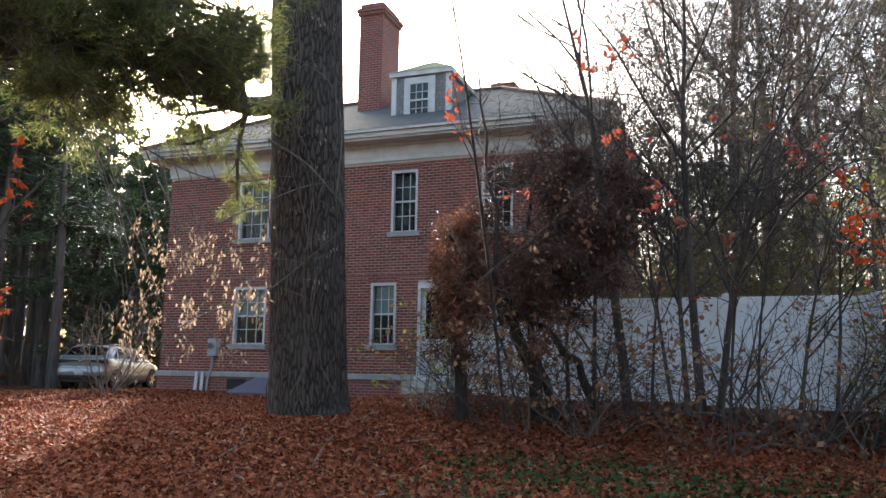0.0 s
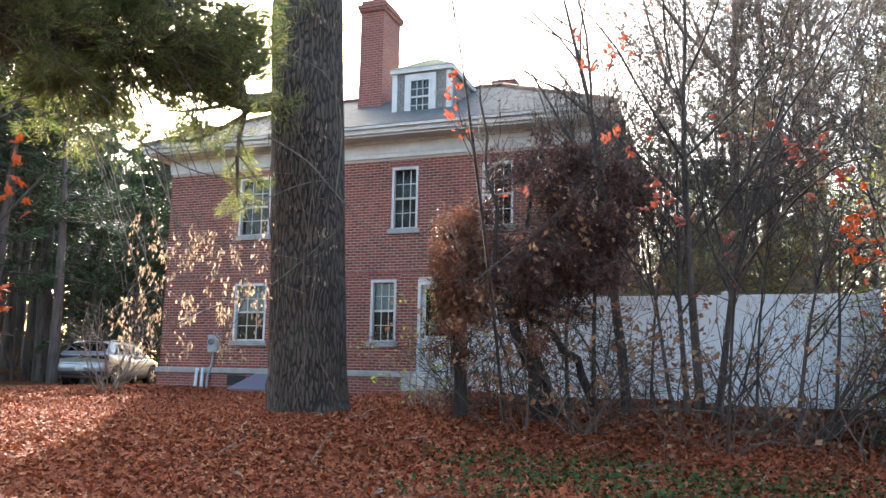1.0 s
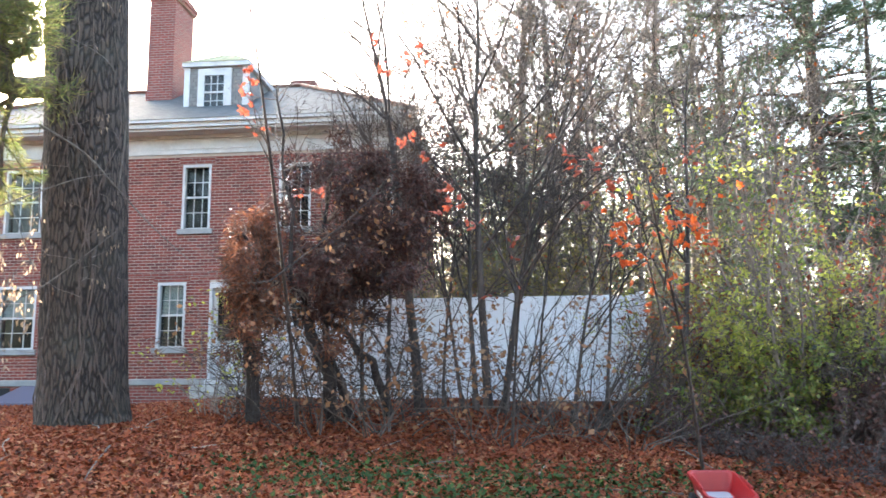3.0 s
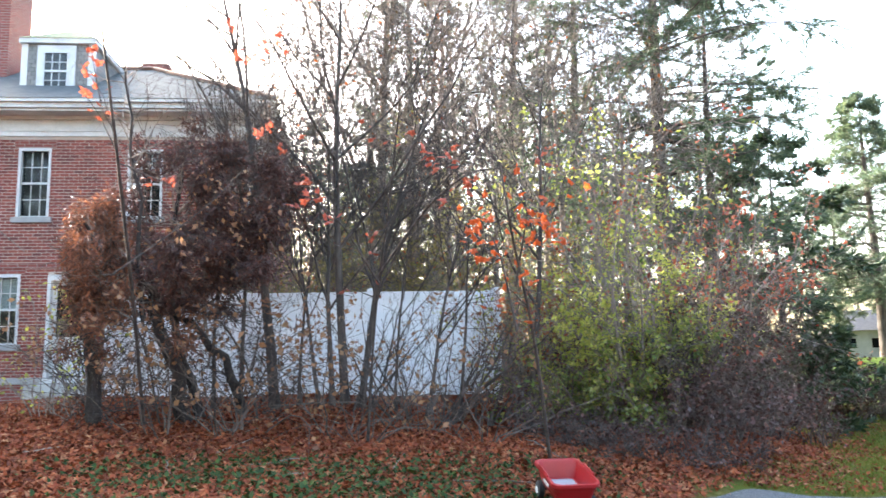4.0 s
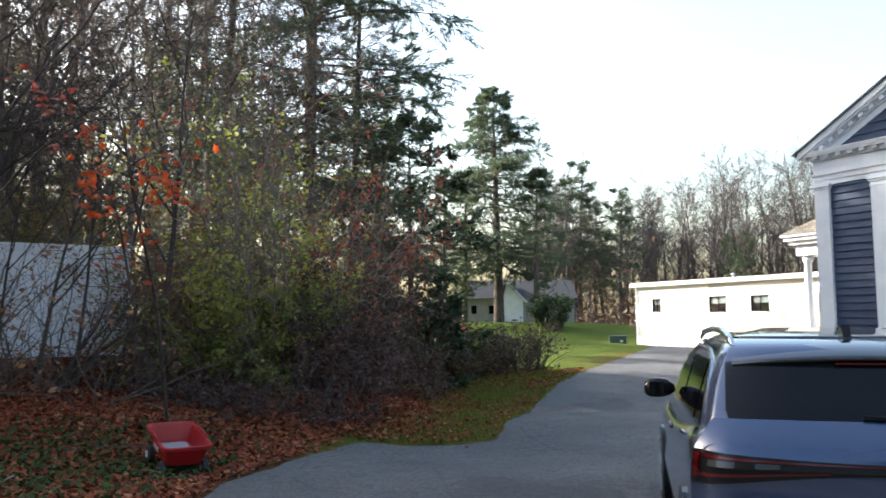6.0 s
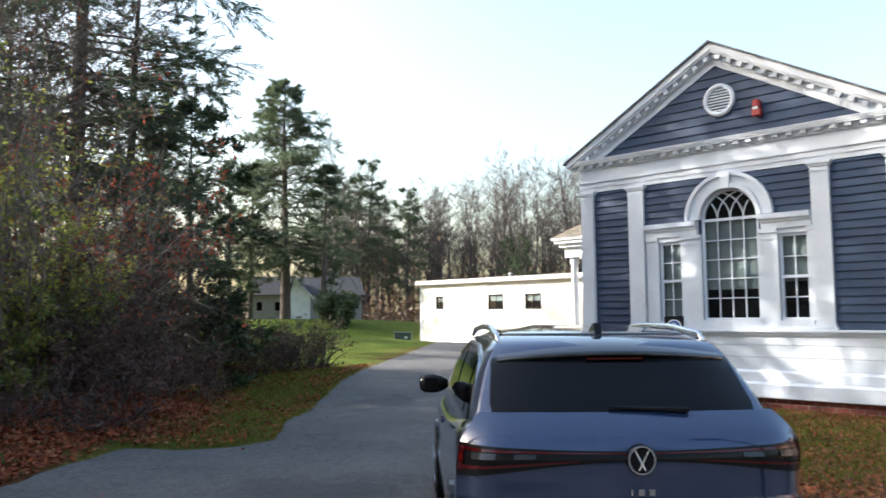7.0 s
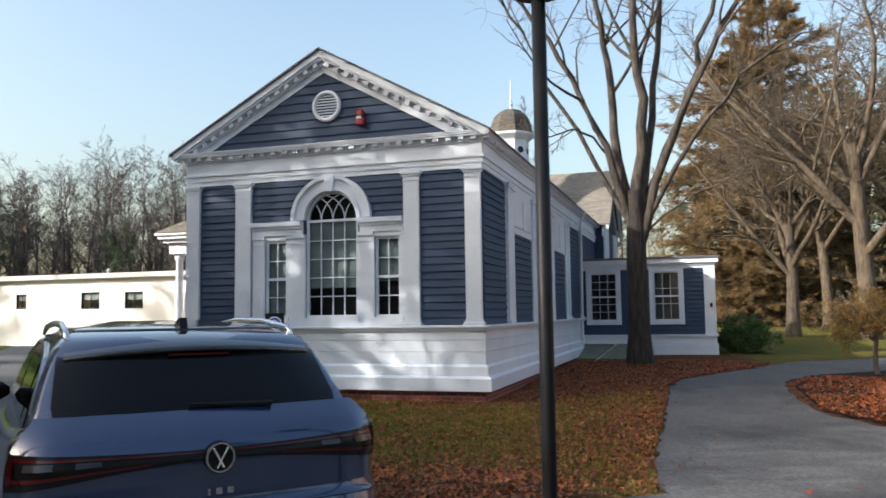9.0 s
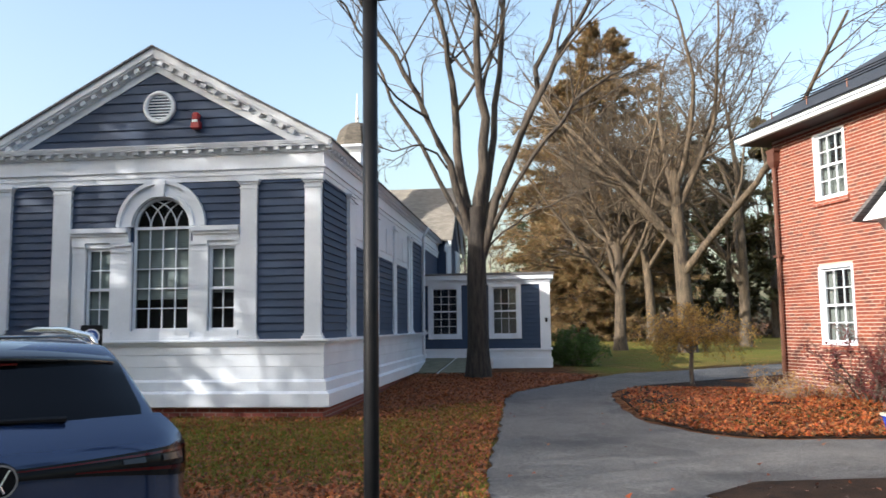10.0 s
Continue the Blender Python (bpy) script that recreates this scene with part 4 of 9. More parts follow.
def old_house():
    h = thing("brick_house", HOUSE, "old two-storey red brick house with white cornice and slate hip roof", "house")
    openings = [(2.42, 3.45, 5.37, 7.05), (2.43, 3.47, 2.39, 4.0), (7.2, 7.95, 5.37, 7.05), (6.67, 7.4, 2.39, 4.02), (9.72, 10.55, 5.35, 7.02), (8.02, 8.94, 1.62, 4.0)]
    xs = sorted({0, HW, *[o[0] for o in openings], *[o[1] for o in openings]})
    g = Geo()
    T = 0.3
    for a, b in zip(xs, xs[1:]):
        cut = sorted((o[2], o[3]) for o in openings if o[0] <= a and o[1] >= b)
        z = 1.62
        for z0, z1 in cut:
            g.box(a, 0, z, b, T, z0)
            z = z1
        g.box(a, 0, z, b, T, 7.9)
    front = part("front_wall", g, MORTAR, h)
    facing(front, FIRED_OLD, (0.0, HW, 1.64, 7.32), openings, (6.0, 9.4, 4.3, 5.6))
    part("side_wall", Geo().box(0, T, 1.62, T, HD, 7.9), BRICK_OLD, h)
    part("side_wall", Geo().box(HW - T, T, 1.62, HW, HD, 7.9), BRICK_OLD, h)
    part("rear_wall", Geo().box(T, HD - T, 1.62, HW - T, HD, 7.9), BRICK_OLD, h)
    # added floor and partition: the dark of the rooms is in their colour
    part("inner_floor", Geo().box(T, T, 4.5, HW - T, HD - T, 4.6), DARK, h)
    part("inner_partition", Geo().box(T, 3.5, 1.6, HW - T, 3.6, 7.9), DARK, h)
    part("foundation", Geo().box(-0.04, -0.04, 0.2, HW + 0.04, HD, 1.48), BRICK_OLD, h)
    part("water_table", Geo().box(-0.09, -0.09, 1.48, HW + 0.09, HD, 1.63, bevel=0.015), STONE, h, "grey stone water table")
    part("belt_course", Geo().box(-0.02, -0.025, 4.16, HW + 0.02, 0, 4.26), BRICK_OLD, h)
    for z0, z1, d in ((7.33, 7.45, 0.04), (7.45, 7.72, 0.06), (7.72, 7.80, 0.14), (7.80, 7.86, 0.55), (7.86, 7.98, 0.62), (7.98, 8.06, 0.70)):
        part("cornice", Geo().box(-d, -d, z0, HW + d, 0, z1).box(-d, 0.001, z0, 0, HD + d, z1).box(HW, 0.001, z0, HW + d, HD + d, z1), OLD_WHITE, h, "weathered white cornice moulding")
    e = 0.72
    lower = [(-e, -e, 8.06), (HW + e, -e, 8.06), (HW + e, HD + e, 8.06), (-e, HD + e, 8.06)]
    k = 3.9
    upper = [(-e + k, -e + k, 10.25), (HW + e - k, -e + k, 10.25), (HW + e - k, HD + e - k, 10.25), (-e + k, HD + e - k, 10.25)]
    part("roof", Geo().stack([lower, upper]), OLD_SLATE, h, "weathered grey-green slate hip roof")
    for a, b in ((lower[1], upper[1]), (lower[0], upper[0]), (upper[0], upper[1])):
        part("ridge_cap", Geo().tube([Vector(a) + Vector((0, 0, 0.03)), Vector(b) + Vector((0, 0, 0.03))], 0.07, 6), COPPER, h, "rusty red ridge cap")
    for x0, x1, z0, z1 in openings[:5]:
        w, ht = x1 - x0, z1 - z0
        sash_window(h, Matrix.Translation((x0, 0.08, z0)), w, ht, 3, 4, 0.5 if z0 < 3 else 0.0, OLD_WHITE)
        part("sill", Geo().box(x0 - 0.08, -0.07, z0 - 0.13, x1 + 0.08, 0.1, z0), STONE, h)
        part("lintel", Geo().box(x0 - 0.1, -0.012, z1, x1 + 0.1, 0.0, z1 + 0.2), BRICK_OLD, h)
        part("window_casing", Geo().box(x0, -0.01, z0, x0 + 0.06, 0.10, z1).box(x1 - 0.06, -0.01, z0, x1, 0.10, z1).box(x0 + 0.06, -0.01, z1 - 0.07, x1 - 0.06, 0.10, z1), OLD_WHITE, h)
    d = part("side_door", Geo().box(8.1, 0.1, 1.66, 8.86, 0.14, 2.55, bevel=0.008).box(8.1, 0.1, 2.55, 8.2, 0.14, 3.86).box(8.76, 0.1, 2.55, 8.86, 0.14, 3.86).box(8.2, 0.1, 3.76, 8.76, 0.14, 3.86), OLD_WHITE, h, "white half-glazed side door")
    part("door_pane", Geo().box(8.2, 0.115, 2.55, 8.76, 0.12, 3.76), GLASS, d)
    part("raised_panel", Geo().box(8.22, 0.085, 1.78, 8.74, 0.1, 2.42, bevel=0.012), OLD_WHITE, d)
    part("door_frame", Geo().box(8.02, -0.03, 1.62, 8.1, 0.16, 4.0).box(8.86, -0.03, 1.62, 8.94, 0.16, 4.0).box(8.1, -0.03, 3.86, 8.86, 0.16, 4.0).box(8.0, -0.14, 1.5, 8.96, 0.1, 1.62), OLD_WHITE, h)
    part("handle", Geo().lathe([(0.025, 0), (0.03, 0.03), (0.02, 0.05)], 10, Matrix.Translation((8.16, 0.1, 2.6)) @ Matrix.Rotation(radians(90), 4, "X")), COPPER, d)
    part("step", Geo().box(8.0, -1.0, 0.8, 9.7, -0.15, 1.48, bevel=0.02).box(8.2, -1.4, 0.8, 9.7, -1.0, 1.3, bevel=0.02), CONCRETE, h)
    part("basement_window", Geo().box(2.36, -0.055, 1.15, 2.96, -0.04, 1.44), DARK, h)
    part("bulkhead", Geo().stack([[(3.3, -0.05, 1.0), (4.9, -0.05, 1.0), (4.9, -0.05, 1.5), (3.3, -0.05, 1.5)], [(3.3, -1.4, 0.9), (4.9, -1.4, 0.9), (4.9, -1.4, 1.12), (3.3, -1.4, 1.12)]]), plain("bulkhead_paint", (0.13, 0.12, 0.16), 0.5), h, "grey sloping cellar bulkhead")
    for x in (1.35, 1.55):
        part("pipe", Geo().tube([(x, -0.12, 0.9), (x + 0.05, -0.12, 1.62)], 0.045, 8), WHITE, h, "white plastic vent pipe")
    m = part("meter_box", Geo().box(1.72, -0.16, 2.05, 2.02, -0.01, 2.55, bevel=0.02), GREY_PLASTIC, h, "grey electric meter box")
    part("dial", Geo().lathe([(0.09, 0), (0.09, 0.07), (0.06, 0.09)], 14, Matrix.Translation((1.87, -0.16, 2.35)) @ Matrix.Rotation(radians(90), 4, "X")), GLASS, m)
    part("conduit", Geo().tube([(1.87, -0.08, 2.05), (1.85, -0.08, 1.7), (1.75, -0.10, 1.4), (1.72, -0.1, 0.9)], 0.035, 8), GREY_PLASTIC, m)
    # dormer with its own little hip roof
    x0, x1, y0, z0, z1 = 6.83, 8.55, 0.75, 8.55, 10.05
    dm = part("dormer", Geo().box(x0, y0, z0, x1, y0 + 3.0, z1), SHAKE_GREY, h, "shingled dormer with white corner boards")
    part("corner_board", Geo().box(x0 - 0.03, y0 - 0.04, z0, x0 + 0.12, y0 + 0.1, z1), OLD_WHITE, dm)
    part("corner_board", Geo().box(x1 - 0.12, y0 - 0.04, z0, x1 + 0.03, y0 + 0.1, z1), OLD_WHITE, dm)
    part("eave_board", Geo().box(x0 - 0.08, y0 - 0.10, z1 - 0.08, x1 + 0.08, y0 + 3, z1 + 0.05), OLD_WHITE, dm)
    part("dormer_roof", Geo().stack([[(x0 - 0.1, y0 - 0.12, z1 + 0.05), (x1 + 0.1, y0 - 0.12, z1 + 0.05), (x1 + 0.1, y0 + 3, z1 + 0.05), (x0 - 0.1, y0 + 3, z1 + 0.05)],
                                     [(x0 + 0.75, y0 + 0.8, z1 + 0.62), (x1 - 0.75, y0 + 0.8, z1 + 0.62), (x1 - 0.75, y0 + 3, z1 + 0.62), (x0 + 0.75, y0 + 3, z1 + 0.62)]]), MOSSY, dm, "mossy shingle hip roof")
    part("casing", Geo().box(7.19, y0 - 0.05, 8.62, 7.33, y0, 9.92).box(7.97, y0 - 0.05, 8.62, 8.12, y0, 9.92).box(7.33, y0 - 0.05, 9.77, 7.97, y0, 9.92).box(7.15, y0 - 0.08, 8.56, 8.16, y0, 8.71), OLD_WHITE, dm)
    # black sheet before the dormer wall, painted for the unlit room
    part("black_window_panel", Geo().box(7.33, y0 - 0.012, 8.71, 7.97, y0 - 0.002, 9.77), DARK, dm)
    sash_window(h, Matrix.Translation((7.33, y0 - 0.09, 8.71)), 0.64, 1.06, 3, 4, 0, OLD_WHITE, depth=0.075)
    # chimneys
    ch = part("chimney", Geo().box(5.14, 1.9, 8.3, 5.92, 3.2, 13.0).box(5.08, 1.84, 12.62, 5.98, 3.26, 12.72).box(5.05, 1.81, 12.72, 6.01, 3.29, 12.84), BRICK_OLD, h, "tall red brick chimney")
    ch2 = part("chimney", Geo().box(8.68, 4.6, 9.5, 9.33, 5.4, 10.82).box(8.6, 4.52, 10.82, 9.41, 5.48, 10.98), BRICK_OLD, h, "short brick chimney with a cap")
    part("downpipe", Geo().tube([(HW + 0.1, -0.1, 7.7), (HW + 0.1, -0.1, 1.3)], 0.05, 8), OLD_WHITE, h)


SHAKE_GREY = shingled("grey_wall_shingle", (0.17, 0.17, 0.165), (0.25, 0.24, 0.23), 0.22, 0.16)
OLD_SLATE = shingled("weathered_grey_green_slate", (0.050, 0.060, 0.062), (0.090, 0.098, 0.098))
MOSSY = worn("mossy_shingle", (0.17, 0.18, 0.09), (0.28, 0.26, 0.15), 4.0, 0.9, 0.5, 40)
old_house()


# ---- other buildings, fence, lamp post ----
DARK_SLATE = worn("blue_grey_slate", (0.022, 0.025, 0.031), (0.050, 0.054, 0.064), 5.0, 0.6, 0.4, 25, 0.3)

# soffit colour carries the shadow under the eaves, painted dark brown
SHADED_SOFFIT = worn("shaded_soffit", (0.05, 0.04, 0.034), (0.08, 0.062, 0.052), 4.0, 0.7, 0.1, 30)


def right_house():
    h = thing("brick_house", pose(17.14, -12.35, 0, 0, 0, 178), "sunlit orange-red brick house with white sash windows", "house")
    W, D, T = 14.0, 9.0, 0.3
    openings = [(1.44, 2.52, 1.17, 2.87), (1.5, 2.5, 4.32, 5.82), (4.7, 5.8, 0.2, 2.5)]
    xs = sorted({0, W, *[o[0] for o in openings], *[o[1] for o in openings]})
    g = Geo()
    for a, b in zip(xs, xs[1:]):
        z = -0.5
        for z0, z1 in sorted((o[2], o[3]) for o in openings if o[0] <= a and o[1] >= b):
            g.box(a, 0, z, b, T, z0)
            z = z1
        g.box(a, 0, z, b, T, 6.02)
    front = part("front_wall", g, MORTAR, h)
    facing(front, FIRED_SUN, (0.0, 7.0, -0.1, 6.02), openings, (0.0, 4.2, 0.3, 1.6))
    part("side_wall", Geo().box(0, T, -0.5, T, D, 5.95), BRICK_SUN, h)
    part("side_wall", Geo().box(W - T, T, -0.5, W, D, 5.95), BRICK_SUN, h)
    part("rear_wall", Geo().box(T, D - T, -0.5, W - T, D, 5.95), BRICK_SUN, h)
    # added inner slabs, room darkness painted on
    part("inner_partition", Geo().box(T, 2.5, 0, W - T, 2.6, 5.9), DARK, h)
    part("inner_floor", Geo().box(T, T, 3.4, W - T, D - T, 3.5), DARK, h)
    for x0, x1, z0, z1 in openings[:2]:
        sash_window(h, Matrix.Translation((x0 + 0.05, 0.02, z0 + 0.05)), x1 - x0 - 0.10, z1 - z0 - 0.10, 3, 4, 0, WHITE, curtain=CURTAIN)
        part("window_casing", Geo().box(x0, -0.02, z0, x0 + 0.05, 0.1, z1).box(x1 - 0.05, -0.02, z0, x1, 0.1, z1).box(x0 + 0.05, -0.02, z1 - 0.05, x1 - 0.05, 0.1, z1).box(x0 + 0.05, -0.05, z0, x1 - 0.05, 0.1, z0 + 0.05), WHITE, h)
        part("sill", Geo().box(x0 - 0.05, -0.05, z0 - 0.12, x1 + 0.05, 0, z0), BRICK_SUN, h)
    part("door", Geo().box(4.75, 0.1, 0.2, 5.75, 0.15, 2.45), OLD_WHITE, h)
    part("soffit", Geo().box(-0.53, -0.53, 6.02, W + 0.53, 0, 6.06).box(-0.53, 0.001, 6.02, 0, D, 6.06), SHADED_SOFFIT, h, "boxed soffit with the eave shade painted dark brown")
    for z0, z1, d in ((6.05, 6.08, 0.55), (6.08, 6.13, 0.575), (6.13, 6.19, 0.61), (6.19, 6.21, 0.63)):
        part("crown_moulding", Geo().box(-d, -d, z0, W + d, -0.53, z1).box(-d, -0.529, z0, -0.53, D, z1), WHITE, h)
    part("gutter", Geo().box(-0.65, -0.65, 6.20, W, -0.58, 6.235).box(-0.65, -0.579, 6.20, -0.58, D, 6.235), BLACK_METAL, h)
    part("roof", Geo().stack([[(-0.6, -0.6, 6.215), (W + 0.6, -0.6, 6.215), (W + 0.6, D + 0.6, 6.215), (-0.6, D + 0.6, 6.215)], [(4.2, D / 2 - 0.1, 9.5), (W - 4.2, D / 2 - 0.1, 9.5), (W - 4.2, D / 2 + 0.1, 9.5), (4.2, D / 2 + 0.1, 9.5)]]), DARK_SLATE, h, "dark slate hip roof")
    for k in range(3):
        part("snow_rail", Geo().tube([(-0.1 + 0.3 * k, -0.1 + 0.3 * k, 6.68 + 0.19 * k), (W, -0.1 + 0.3 * k, 6.68 + 0.19 * k)], 0.014, 6), BLACK_METAL, h)
    for k in range(8):
        part("rail_post", Geo().tube([(0.2 + 1.3 * k, -0.1, 6.4), (0.2 + 1.3 * k, -0.1, 6.72)], 0.018, 5), COPPER, h)
    dp = part("downpipe", Geo().tube([(0.16, -0.09, 5.5), (0.16, -0.09, 0.1)], 0.055, 8), COPPER, h, "brown copper downpipe")
    part("hopper", Geo().stack([[(0.16 + sx * a, -0.09 + sy * b, z) for sx, sy in ((-1, -1), (1, -1), (1, 1), (-1, 1))] for a, b, z in ((0.06, 0.06, 5.35), (0.13, 0.085, 5.5), (0.13, 0.085, 5.72), (0.17, 0.088, 5.74), (0.17, 0.088, 5.8))]), COPPER, dp)
    part("strap", Geo().box(0.05, -0.16, 3.2, 0.27, 0.0, 3.25), COPPER, dp)
    p = part("porch", Geo().prism([(3.95, 3.55), (6.55, 3.55), (5.25, 4.5)], -0.9, 0.0, "y"), WHITE, h, "white pedimented door hood")
    part("porch_roof", Geo().prism([(3.8, 3.55), (3.8, 3.62), (5.25, 4.65), (6.7, 3.62), (6.7, 3.55), (5.25, 4.55)], -1.0, 0.0, "y"), SLATE, p)
    for x in (4.1, 6.25):
        part("bracket", Geo().prism([(0.0, 2.7), (-0.12, 2.75), (-0.2, 3.0), (-0.45, 3.25), (-0.7, 3.55), (0.0, 3.55)], x, x + 0.16, "x"), WHITE, p)


def white_hut():
    m = pose(37.6, 18.9, 0, 0, 0, -110)
    h = thing("low_building", m, "long low cream-white flat-roofed building with small windows", "building")
    W, D, T = 26.0, 9.0, 0.2
    wins = [(1.1, 1.7, 2.15, 2.8), (4.72, 5.7, 2.1, 2.82), (7.02, 7.96, 2.1, 2.8), (10.3, 11.2, 2.1, 2.8)]
    xs = sorted({0, W, *[o[0] for o in wins], *[o[1] for o in wins]})
    g = Geo()
    for a, b in zip(xs, xs[1:]):
        z = 0.2
        for z0, z1 in sorted((o[2], o[3]) for o in wins if o[0] <= a and o[1] >= b):
            g.box(a, 0, z, b, T, z0)
            z = z1
        g.box(a, 0, z, b, T, 3.55)
    wall = part("front_wall", g, CREAM, h)
    part("side_wall", Geo().box(0, T, 0.2, T, D, 3.55).box(W - T, T, 0.2, W, D, 3.55), CREAM, h)
    part("rear_wall", Geo().box(T, D - T, 0.2, W - T, D, 3.55), CREAM, h)
    for k in range(20):
        part("siding_board", Geo().prism([(0, 0.9 + 0.13 * k), (-0.02, 0.9 + 0.13 * k), (-0.006, 1.03 + 0.13 * k), (0, 1.03 + 0.13 * k)], 0, 1.1, "x"), CREAM, wall)
        part("siding_board", Geo().prism([(0, 0.9 + 0.13 * k), (-0.02, 0.9 + 0.13 * k), (-0.006, 1.03 + 0.13 * k), (0, 1.03 + 0.13 * k)], 1.7, 4.72, "x"), CREAM, wall)
    part("skirting", Geo().box(-0.03, -0.03, 0.0, W, 0, 0.9), CREAM, h)
    part("roof", Geo().box(-0.2, -0.25, 3.55, W + 0.2, D + 0.2, 3.62), SLATE, h)
    part("fascia", Geo().box(-0.2, -0.27, 3.42, W + 0.2, -0.23, 3.63), OLD_WHITE, h)
    part("corner_board", Geo().box(-0.04, -0.04, 0.2, 0.14, 0.0, 3.42), WHITE, h)
    for x0, x1, z0, z1 in wins:
        w = sash_window(h, Matrix.Translation((x0, 0.0, z0)), x1 - x0, z1 - z0, 2, 1, 0.4, BLACK_METAL, mid=False)
        part("casing", Geo().box(x0 - 0.06, -0.03, z0 - 0.06, x1 + 0.06, 0, z0), WHITE, h)
        part("casing", Geo().box(x0 - 0.06, -0.03, z1, x1 + 0.06, 0, z1 + 0.06), WHITE, h)
    part("roof_vent", Geo().lathe([(0.07, 3.6), (0.07, 3.8), (0.12, 3.82), (0.02, 3.92)], 8, Matrix.Translation((5.3, 1, 0))), OLD_WHITE, h)


def side_porch():
    m = HALL @ Matrix.Translation((XL - 4.2, 5.0, 0))
    h = thing("portico", m, "white columned portico on the flank of the hall", "porch")
    part("slab", Geo().box(0, 0, 0.0, 4.1, 4.0, 0.9), BRICK_OLD, h)
    for z0, z1, d in ((3.45, 3.75, 0.0), (3.75, 3.85, 0.12), (3.85, 3.95, 0.22), (3.95, 4.02, 0.28)):
        part("entablature", Geo().box(-d, -d, z0, 4.1, 4.0 + d, z1), WHITE, h)
    part("roof", Geo().prism([(-0.3, 4.02), (4.1, 4.02), (4.1, 4.5), (1.0, 4.4)], -0.3, 4.3, "y"), SHAKE, h)
    for y in (0.2, 1.9, 3.7):
        for x in ((0.2, 0.75) if y == 0.2 else (0.2,)):
            part("column", Geo().lathe([(0.16, 0.9), (0.16, 0.98), (0.115, 1.02), (0.12, 1.6), (0.095, 3.25), (0.13, 3.3), (0.14, 3.45)], 16, Matrix.Translation((x, y, 0))), WHITE, h, smooth=True)
    w = part("back_wall", Geo().box(1.1, 0.3, 0.9, 1.2, 4.0, 3.45), CREAM, h)
    # black sheet on the wall, painted as an unlit opening
    part("black_window_panel", Geo().box(1.09, 0.8, 1.6, 1.099, 1.5, 3.0), DARK, h)


def fence():
    n, length = 3, 6.58
    f = thing("fence", pose(0.70, 14.85, 0, 0, 0, -20), "tall white vinyl privacy fence with plain boards", "fence")
    bay = length / n
    for i in range(n + 1):
        x = i * bay
        p = part("post", Geo().box(x - 0.065, -0.065, 0.9, x + 0.065, 0.065, 3.03, bevel=0.01), VINYL, f)
        part("post_cap", Geo().stack([[(x + sx * r, sy * r, zz) for sx, sy in ((-1, -1), (1, -1), (1, 1), (-1, 1))] for r, zz in ((0.074, 3.03), (0.074, 3.045), (0.01, 3.075))]), VINYL, p)
    for i in range(n):
        x0, x1 = i * bay + 0.065, (i + 1) * bay - 0.065
        part("rail", Geo().box(x0, -0.03, 2.89, x1, 0.03, 3.01, bevel=0.006), VINYL, f)
        part("rail", Geo().box(x0, -0.03, 1.22, x1, 0.03, 1.35, bevel=0.006), VINYL, f)
        k = 14
        for j in range(k):
            w = (x1 - x0) / k
            part("board", Geo().box(x0 + j * w + 0.0005, -0.015, 1.34, x0 + (j + 1) * w - 0.0005, 0.015, 2.90, bevel=0.002), VINYL, f)


def lamp_post():
    p = thing("street_lamp", pose(4.22, -0.65, 0.0), "slim black metal lamp post beside the lawn", "street lamp")
    part("pole", Geo().lathe([(0.0345, -0.3), (0.0345, 3.235)], 18), BLACK_METAL, p, smooth=True)
    part("base_cover", Geo().lathe([(0.09, -0.1), (0.09, 0.06), (0.055, 0.10), (0.04, 0.12)], 18), BLACK_METAL, p)
    part("lamp_head", Geo().lathe([(0.038, 3.23), (0.05, 3.235), (0.15, 3.245), (0.17, 3.265), (0.16, 3.325), (0.06, 3.40)], 24), BLACK_METAL, p, smooth=True)


right_house()
white_hut()
side_porch()
fence()
lamp_post()


# ---- plants: skeletons of branches grown level by level ----
def unit(a):
    return a / np.maximum(1e-9, np.linalg.norm(a, axis=-1, keepdims=True))


def run(rng, start, direction, length, radius, k, wander, up, taper=0.25):
    """Polylines that wander off from their starts: (n, k, 3) points and (n, k) radii."""
    n = len(start)
    d = unit(np.array(direction, float))
    p = np.empty((n, k, 3))
    p[:, 0] = start
    step = (np.broadcast_to(length, (n,)) / (k - 1))[:, None]
    for i in range(1, k):
        d = unit(d + rng.normal(0, wander, (n, 3)) + np.array((0, 0, up)))
        p[:, i] = p[:, i - 1] + d * step
    r = np.broadcast_to(radius, (n,))[:, None] * np.linspace(1, taper, k)[None]
    return p, r


